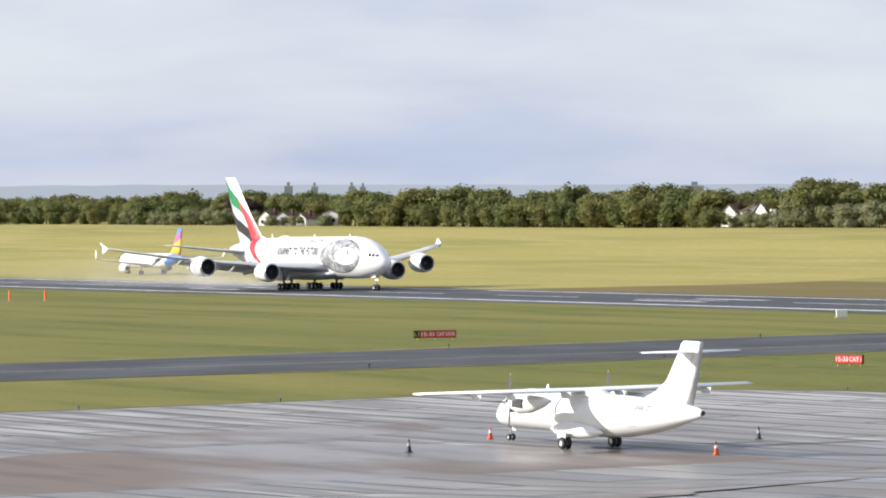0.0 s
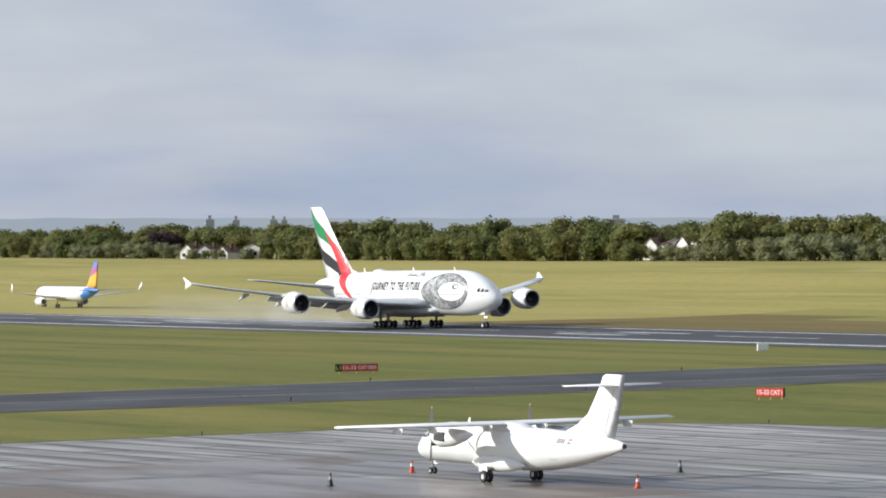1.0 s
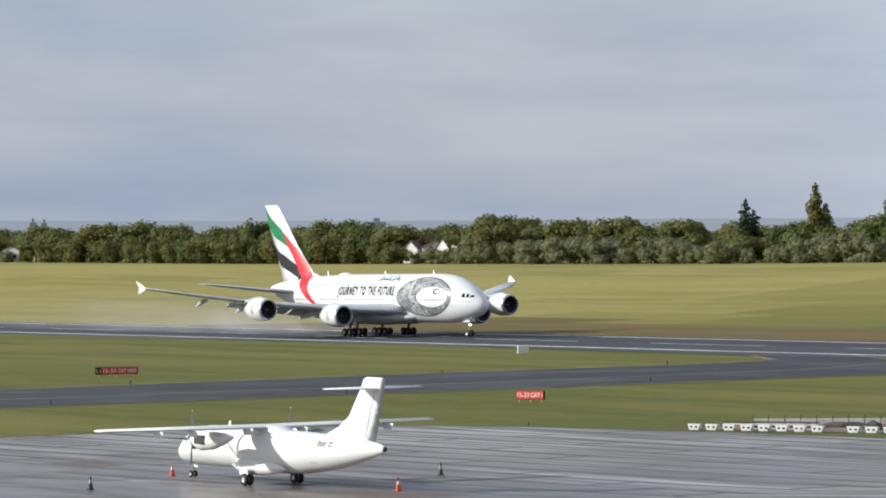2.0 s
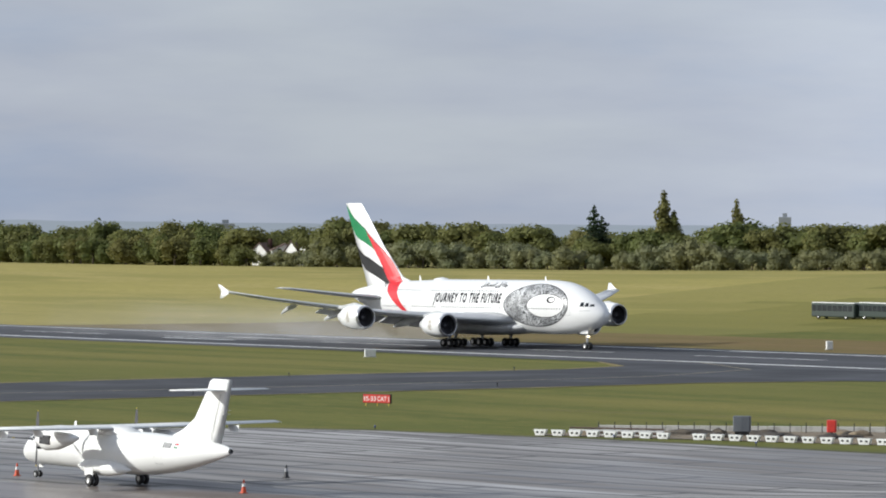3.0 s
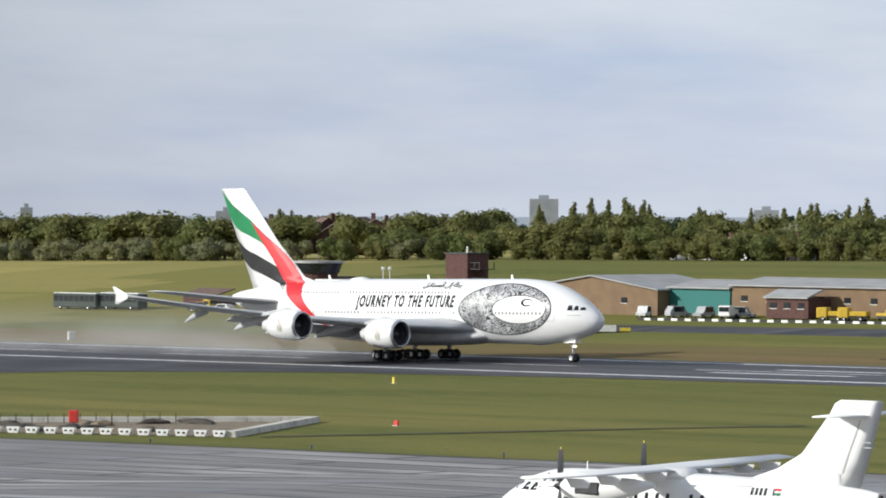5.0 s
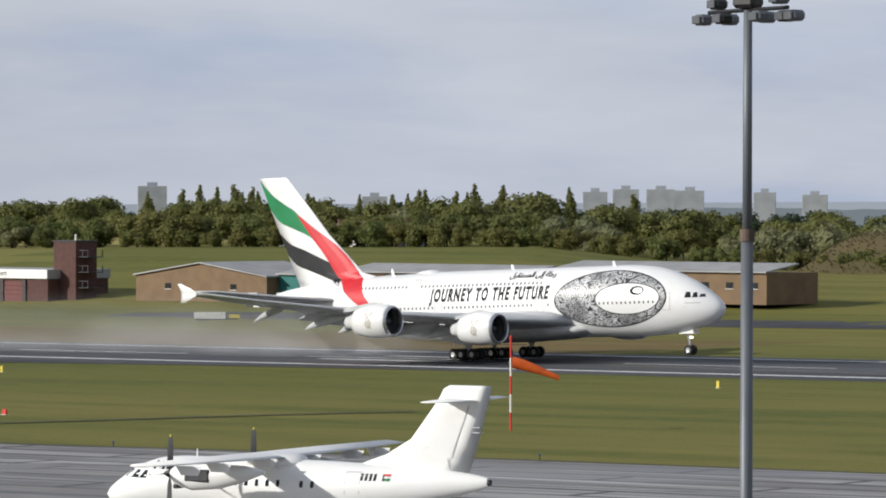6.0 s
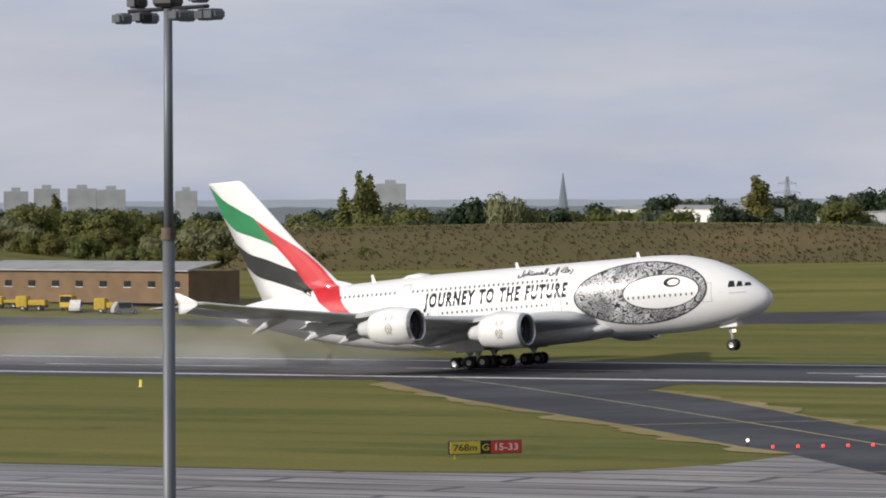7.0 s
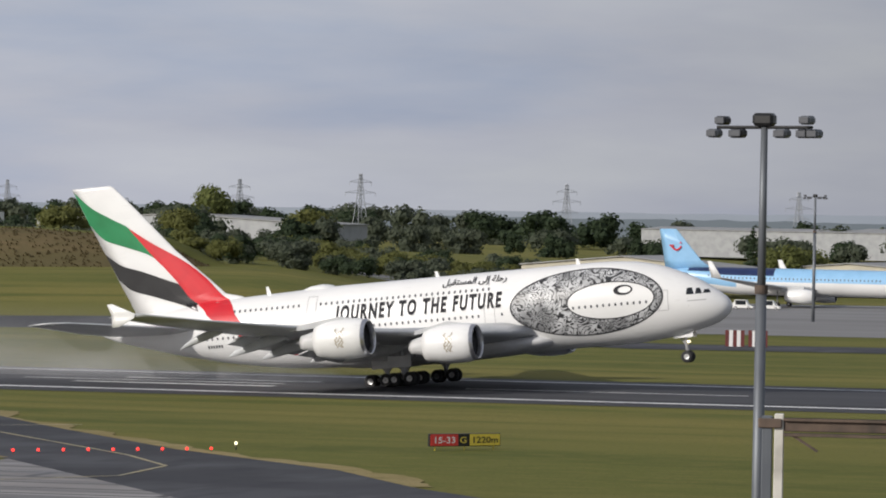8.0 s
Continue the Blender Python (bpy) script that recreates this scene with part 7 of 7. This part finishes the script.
def make_works():
    """The fenced trench beside the apron: soil, pale kerb, white barrier blocks."""
    A, B, C, D = Vector((-300.5, 227.6)), Vector((-277.0, 271.0)), Vector((-260.8, 245.2)), Vector((-305.0, 238.5))
    bm = bmesh.new()
    bm.faces.new([bm.verts.new((p.x, p.y, level(p.x, p.y) + 0.05)) for p in (A, C, B, D)])
    tagged(part("soil", bm, M_DIRT), "bare brown soil of an open trench", "soil", kind="stuff")
    k = thing("kerb_wall", pose(0, 0, 0), "pale concrete kerb round the trench", "kerb")
    for p, q in ((D, B), (B, C)):
        n = int((q - p).length / 3)
        for i in range(n):
            a, b = p.lerp(q, i / n), p.lerp(q, (i + 0.985) / n)
            o = Vector((-(b - a).y, (b - a).x)).normalized() * 0.55
            z = level(a.x, a.y)
            bm = bmesh.new()
            loft(bm, [[(c.x + o.x * s, c.y + o.y * s, z + zz) for s, zz in ((-1, 0), (1, 0), (0.8, 0.5), (-0.8, 0.5))] for c in (a, b)])
            part("kerb_block", bm, M_KERB, k)
    n = 25
    first = None
    for i in range(n):
        p = A.lerp(C, (i + 0.5) / n)
        if i in (8,):
            continue
        m = at(p.x, p.y, math.degrees(math.atan2(C.y - A.y, C.x - A.x)), 0.04)
        if first is None:
            first = thing("barrier_block", m, "white plastic barrier block with two dark slots", "barrier", "barrier blocks")
            bm = bmesh.new()
            loft(bm, [[(x, y, z) for x, z in ((-0.45, 0), (0.45, 0), (0.62, 0.52), (-0.62, 0.52))] for y in (-0.22, 0.22)])
            part("block", bm, M_WPAINT, first)
            for s in (-1, 1):
                part("slot", box_bm(s * 0.24 - 0.12, s * 0.24 + 0.12, -0.235, -0.21, 0.2, 0.36), M_BLK_S, first)
        else:
            copy_thing(first, m)
    rnd = random.Random(31)
    for i in range(26):  # spoil and rubble dug out of the trench
        q = A.lerp(C, rnd.uniform(0.03, 0.97)).lerp(D.lerp(B, rnd.uniform(0.1, 0.95)), rnd.uniform(0.15, 0.85))
        h = thing("spoil_heap", at(q.x, q.y, rnd.uniform(0, 360)), "low heap of dark dug soil in the trench", "soil", "spoil heaps")
        bm = bmesh.new()
        bmesh.ops.create_icosphere(bm, subdivisions=2, radius=1.0)
        w, t2 = rnd.uniform(1.0, 2.6), rnd.uniform(0.25, 0.6)
        for v in bm.verts:
            k2 = 1 + 0.35 * noise.noise(v.co * 2.2 + Vector((i, 0, 0)))
            v.co = Vector((v.co.x * w * k2, v.co.y * w * 0.5 * k2, max(-0.05, v.co.z * t2 * k2)))
        part("mound", bm, M_SPOIL if i % 3 else M_DIRT, h)
    f = thing("fence", pose(0, 0, 0), "dark mesh fence posts along the trench", "fence")
    for i in range(22):
        p = D.lerp(B, (i + 0.3) / 30) + Vector((2.2, -2.2))
        z = level(p.x, p.y)
        part("post", tube(bmesh.new(), (p.x, p.y, z), (p.x, p.y, z + 0.95), 0.04, 0.04, 6), M_BLK_S, f)
    for i in range(7):
        s = thing("timber_stack", at(-299 + 1.1 * i, 231.5 + 0.6 * i, 40), "stack of dark boards beside the trench", "boards", "stacks of boards")
        for j in range(4):
            part("board", box_bm(-0.7, 0.7, -0.25, 0.25, 0.2 * j, 0.2 * j + 0.12, 0.02), M_RUST if j % 2 else M_WPAINT, s)
    g = thing("red_cabinet", at(-282.2, 246.6, 40), "red metal cabinet on posts by the trench", "cabinet")
    part("box", box_bm(-0.4, 0.4, -0.3, 0.3, 0.5, 1.6, 0.06), M_RED_S, g)
    part("post", box_bm(-0.08, 0.08, -0.08, 0.08, 0, 0.5), M_BLK_S, g)
    g = thing("grey_cabinet", at(-290.1, 243.0, 40), "grey electrical cabinet by the trench", "cabinet")
    part("box", box_bm(-0.75, 0.75, -0.4, 0.4, 0.35, 1.75, 0.05), M_STEEL, g)
    part("stand", box_bm(-0.6, 0.6, -0.3, 0.3, 0, 0.35), M_BLK_S, g)


def make_field_things():
    W = M_WHT_S
    panel_sign((-153.5, 257.2), (-150.2, 261.5), 0.86, [(0.43, M_YEL_S, "768m", M_BLK_S), (0.14, M_BLK_S, "G", M_YEL_S), (0.43, M_RED_S, "15-33", W)], "yellow, black and red lit taxiway sign board")
    panel_sign((-111.7, 297.5), (-107.8, 302.0), 0.86, [(0.40, M_RED_S, "15-33", W), (0.14, M_BLK_S, "G", M_YEL_S), (0.02, M_BLK_S, "", W), (0.44, M_YEL_S, "1220m", M_BLK_S)], "red, black and yellow lit taxiway sign board")
    panel_sign((-473.1, 264.7), (-471.7, 270.0), 0.85, [(0.14, M_BLK_S, "L1", M_YEL_S), (0.36, M_RED_S, "15-33", W), (0.50, M_RED_S, "CAT I/II/III", W)], "red lit runway holding sign board")
    panel_sign((-364.6, 254.0), (-361.7, 255.4), 0.85, [(0.5, M_RED_S, "15-33", W), (0.5, M_RED_S, "CAT I", W)], "red lit runway holding sign board")
    b = thing("equipment_box", at(-518.3, 362.3, 60), "pale grey equipment box on the grass", "box")
    part("housing", box_bm(-0.8, 0.8, -0.5, 0.5, 0.1, 1.2, 0.05), M_WPAINT, b)
    part("plinth", box_bm(-0.95, 0.95, -0.65, 0.65, -0.05, 0.1), M_KERB, b)
    b = thing("equipment_box", at(-518, 452, 60), "pale grey equipment box on the grass", "box")
    part("housing", box_bm(-0.5, 0.5, -0.4, 0.4, 0.1, 1.4, 0.05), M_WPAINT, b)
    part("plinth", box_bm(-0.6, 0.6, -0.5, 0.5, -0.05, 0.1), M_KERB, b)
    b = thing("notice_board", at(-472, 528, 42), "long white board on the grass beyond the runway", "board")
    part("board", box_bm(-2.6, 2.6, -0.1, 0.1, 0.3, 1.4, 0.03), M_WPAINT, b)
    part("yellow_end", box_bm(3.2, 5.0, -0.1, 0.1, 0.4, 1.0, 0.03), M_YEL_S, b)
    part("stand", box_bm(-2.4, 4.8, -0.05, 0.05, -0.05, 0.4), M_BLK_S, b)
    for x, y in ((-170.8, 575.8), (-167.6, 576.4)):
        s = thing("striped_board", at(x, y, 18), "red and white striped marker board", "board", "striped boards")
        for k in range(5):
            part("stripe", box_bm(-1.35 + 0.54 * k, -0.81 + 0.54 * k, -0.08, 0.08, 0.1, 2.4, 0.01), M_RED_D if k % 2 == 0 else M_WHT_S, s)
    for x, y in ((-341.6, 346.8), (-249.0, 356.0)):
        post(x, y, 0.75, 0.36, M_YEL_S, "small yellow marker board on the grass")
    for x, y in ((-741, 327), (-738, 333)):
        post(x, y, 1.9, 0.5, M_ORANGE, "orange marker post on the grass")
    post(-265.9, 270.3, 0.5, 0.5, M_RED_S, "small red marker on the grass")
    for i in range(10):
        small_lamp(-137.4 + 12.6 * i / 9, 275.6 + 11.2 * i / 9, 0.2, M_LAMPR, "lit red stop bar lamp", 0.11)
    small_lamp(-141.3, 279.3, 0.4, M_LAMPW, "lit white guard lamp", 0.12)
    small_lamp(-124.6, 290.9, 0.4, M_LAMPW, "lit white guard lamp", 0.12)
    edge = [(-329, 150), (-332, 190), (-316, 220), (-290, 227), (-240, 233), (-184, 239.5), (-150, 241)]
    for p, q in zip(edge, edge[1:]):
        n = max(1, int((Vector(q) - Vector(p)).length / 15))
        for i in range(n):
            x, y = Vector(p).lerp(Vector(q), i / n)
            small_lamp(x, y + 1.5, 0.32, M_BLUEL, "small blue apron edge lamp", 0.09)
    for x, y in ((-447, 300), (-442, 252), (-453, 340), (-403, 300), (-399, 255), (-394, 215)):
        small_lamp(x, y, 0.4, M_BLK_S, "small dark taxiway edge lamp", 0.11)
    cone(-256.8, 143.2, M_DARK, "dark and white cone on the wet apron")
    cone(-240.8, 158.0, M_CONE, "orange cone on the wet apron")
    cone(-254.9, 170.9, M_DARK, "dark and white cone on the wet apron")
    cone(-267.6, 156.0, M_CONE, "orange cone on the wet apron")
    windsock(-212.1, 273.9)
    floodlight_mast(-68.13, 98.79, 22.45, 0.19, 0.125, "tall grey floodlight mast standing on the apron", -22)
    floodlight_mast(-41.8, 144.05, 20.2, 0.21, 0.12, "tall grey floodlight mast standing on the apron", -18)
    floodlight_mast(-205, 740, 21.0, 0.3, 0.2, "slim far floodlight mast on the stands", 0)
    # striped low barriers before the workshop
    bm = thing("barrier_row", pose(0, 0, 0), "row of black and white low barriers", "barrier")
    for i in range(36):
        x = -487 + 1.5 * i
        y = 554.5 + 0.03 * i
        part("barrier", box_bm(x, x + 1.42, y - 0.2, y + 0.2, level(x, y) - 0.05, level(x, y) + 0.42, 0.04), M_WHT_S if i % 2 else M_BLK_S, bm)
    for i in range(5):
        post(-120 + 3.5 * i, 560, 0.8, 1.0, M_WPAINT if i % 2 else M_CONE, "orange and white low marker")


M_BLUEL = material("blue lamp lens", (0.03, 0.06, 0.25), 0.3)


def make_gantry():
    """Top of a rusty steel gantry close to the stand."""
    x, y = -24.9, 86.5
    z0 = level(x, y)
    t = thing("steel_gantry", pose(x, y, z0, 0, 0, 15), "weathered steel gantry with a rusty beam", "gantry")
    h = 12.86 - z0
    part("post", box_bm(-0.12, 0.10, -0.15, 0.15, 0, h, 0.02), M_STEEL, t)
    part("post", box_bm(0.14, 0.34, -0.12, 0.12, 0, h + 0.05, 0.02), M_KERB, t, "pale weathered post")
    part("cap", box_bm(-0.2, 0.3, -0.2, 0.2, h - 0.25, h - 0.05, 0.02), M_RUST, t)
    part("beam", box_bm(0.34, 9.0, -0.12, 0.12, h - 0.32, h - 0.04, 0.02), M_RUST, t, "rusty steel beam")
    part("flange", box_bm(0.34, 9.0, -0.2, 0.2, h - 0.10, h - 0.04, 0.01), M_RUST, t)
    part("flange", box_bm(0.34, 9.0, -0.2, 0.2, h - 0.42, h - 0.36, 0.01), M_RUST, t)
    part("brace", tube(bmesh.new(), (0.5, -0.1, h - 0.38), (1.05, -0.2, h - 0.72), 0.035, 0.03, 6), M_RUST, t)
    part("far_post", box_bm(8.8, 9.0, -0.12, 0.12, 0, h - 0.3, 0.02), M_STEEL, t)


make_works()
make_field_things()
make_gantry()


# ---- spray thrown up behind the wheels ----
def spray_material():
    m = bpy.data.materials.new("spray mist")
    m.use_nodes = True
    nt = m.node_tree
    nt.nodes.clear()
    N, L = nt.nodes.new, nt.links.new
    out, mix, tr, df = N("ShaderNodeOutputMaterial"), N("ShaderNodeMixShader"), N("ShaderNodeBsdfTransparent"), N("ShaderNodeBsdfDiffuse")
    df.inputs[0].default_value = (0.40, 0.405, 0.42, 1)
    tc, sp = N("ShaderNodeTexCoord"), N("ShaderNodeSeparateXYZ")
    L(tc.outputs["Object"], sp.inputs[0])
    # thins out upwards and at both ends
    up, aft, fore = N("ShaderNodeMapRange"), N("ShaderNodeMapRange"), N("ShaderNodeMapRange")
    for n, a, b, c, d in ((up, 0.0, 8.5, 1.0, 0.0), (aft, -150.0, -35.0, 0.0, 1.0), (fore, -12.0, 4.0, 1.0, 0.0)):
        n.interpolation_type = "SMOOTHSTEP"
        n.inputs[1].default_value, n.inputs[2].default_value, n.inputs[3].default_value, n.inputs[4].default_value = a, b, c, d
    L(sp.outputs[2], up.inputs[0])
    L(sp.outputs[0], aft.inputs[0])
    L(sp.outputs[0], fore.inputs[0])
    mp, nz, nr = N("ShaderNodeMapping"), N("ShaderNodeTexNoise"), N("ShaderNodeMapRange")
    mp.inputs["Scale"].default_value = (0.06, 0.2, 0.28)
    nz.inputs["Scale"].default_value, nz.inputs["Detail"].default_value = 1.0, 4.0
    nr.inputs[1].default_value, nr.inputs[2].default_value, nr.inputs[3].default_value, nr.inputs[4].default_value = 0.3, 0.7, 0.07, 0.27
    L(tc.outputs["Object"], mp.inputs[0])
    L(mp.outputs[0], nz.inputs["Vector"])
    L(nz.outputs[0], nr.inputs[0])
    a = nr.outputs[0]
    for o in (up, aft, fore):
        k = N("ShaderNodeMath")
        k.operation = "MULTIPLY"
        L(a, k.inputs[0])
        L(o.outputs[0], k.inputs[1])
        a = k.outputs[0]
    L(a, mix.inputs[0])
    L(tr.outputs[0], mix.inputs[1])
    L(df.outputs[0], mix.inputs[2])
    L(mix.outputs[0], out.inputs[0])
    return m


def make_spray():
    """Three wavy veils of mist that trail behind the wheels."""
    s = thing("spray", pose(-800, RWY, level(-800, RWY)), "grey mist of spray trailing over the wet runway", "spray")
    mat = spray_material()
    for j, y in enumerate((-9.0, 0.0, 9.0)):
        bm = bmesh.new()
        rows = []
        for i in range(56):
            x = 4 - 2.8 * i
            row = []
            for k in range(9):
                z = 0.12 + 9.2 * k / 8
                row.append(bm.verts.new((x, y * (1 + 0.012 * i) + 1.5 * noise.noise((x * 0.1, z * 0.3, j)), z)))
            rows.append(row)
        for a, b in zip(rows, rows[1:]):
            for k in range(8):
                bm.faces.new((a[k], b[k], b[k + 1], a[k + 1]))
        part("veil", bm, mat, s, smooth=True)
    return s


spray = make_spray()


# ---- what moves ----
PLANE_ROWS = [  # seconds, place along the runway, pitch
    (0.0, -784.2, 0.25), (0.5, -747.9, 0.25), (1.0, -711.5, 0.27), (1.5, -674.5, 0.28), (2.8, -577.0, 0.15), (3.5, -522.9, 0.2),
    (4.0, -484.0, 0.28), (4.5, -444.3, 0.4), (5.0, -404.5, 0.5), (5.2, -388.6, 0.65), (5.6, -356.3, 1.2), (6.0, -323.5, 1.9), (6.3, -298.7, 2.6), (6.5, -282.2, 3.1),
    (7.0, -241.2, 4.1), (7.3, -216.4, 4.4), (7.5, -199.8, 4.75), (7.8, -174.8, 5.3), (8.0, -157.9, 5.75)]
TRACK = RWY + 3.4


def motions():
    rows = []
    for t, x, a in PLANE_ROWS:
        q = radians(a)
        # turn about the main wheels' axle height
        rows.append((t, pose(x + 0.7 * math.sin(q), TRACK, level(x, RWY) + 0.08 + 0.7 - 0.7 * math.cos(q), 0, -a - math.degrees(math.atan(SLOPE)), 0)))
    walk(airliner, rows)
    walk(spray, [(t, pose(x - 4, TRACK, level(x, RWY) + 0.05, 0, -math.degrees(math.atan(SLOPE)), 0)) for t, x, a in PLANE_ROWS])
    walk(taxi_jet, [(t, pose(-1008 - 3.0 * (t - 1), 484, level(-1008 - 3.0 * (t - 1), 484) + 0.06, 0, math.degrees(math.atan(SLOPE)), 178)) for t in (0.0, 4.0, 8.0)])


motions()
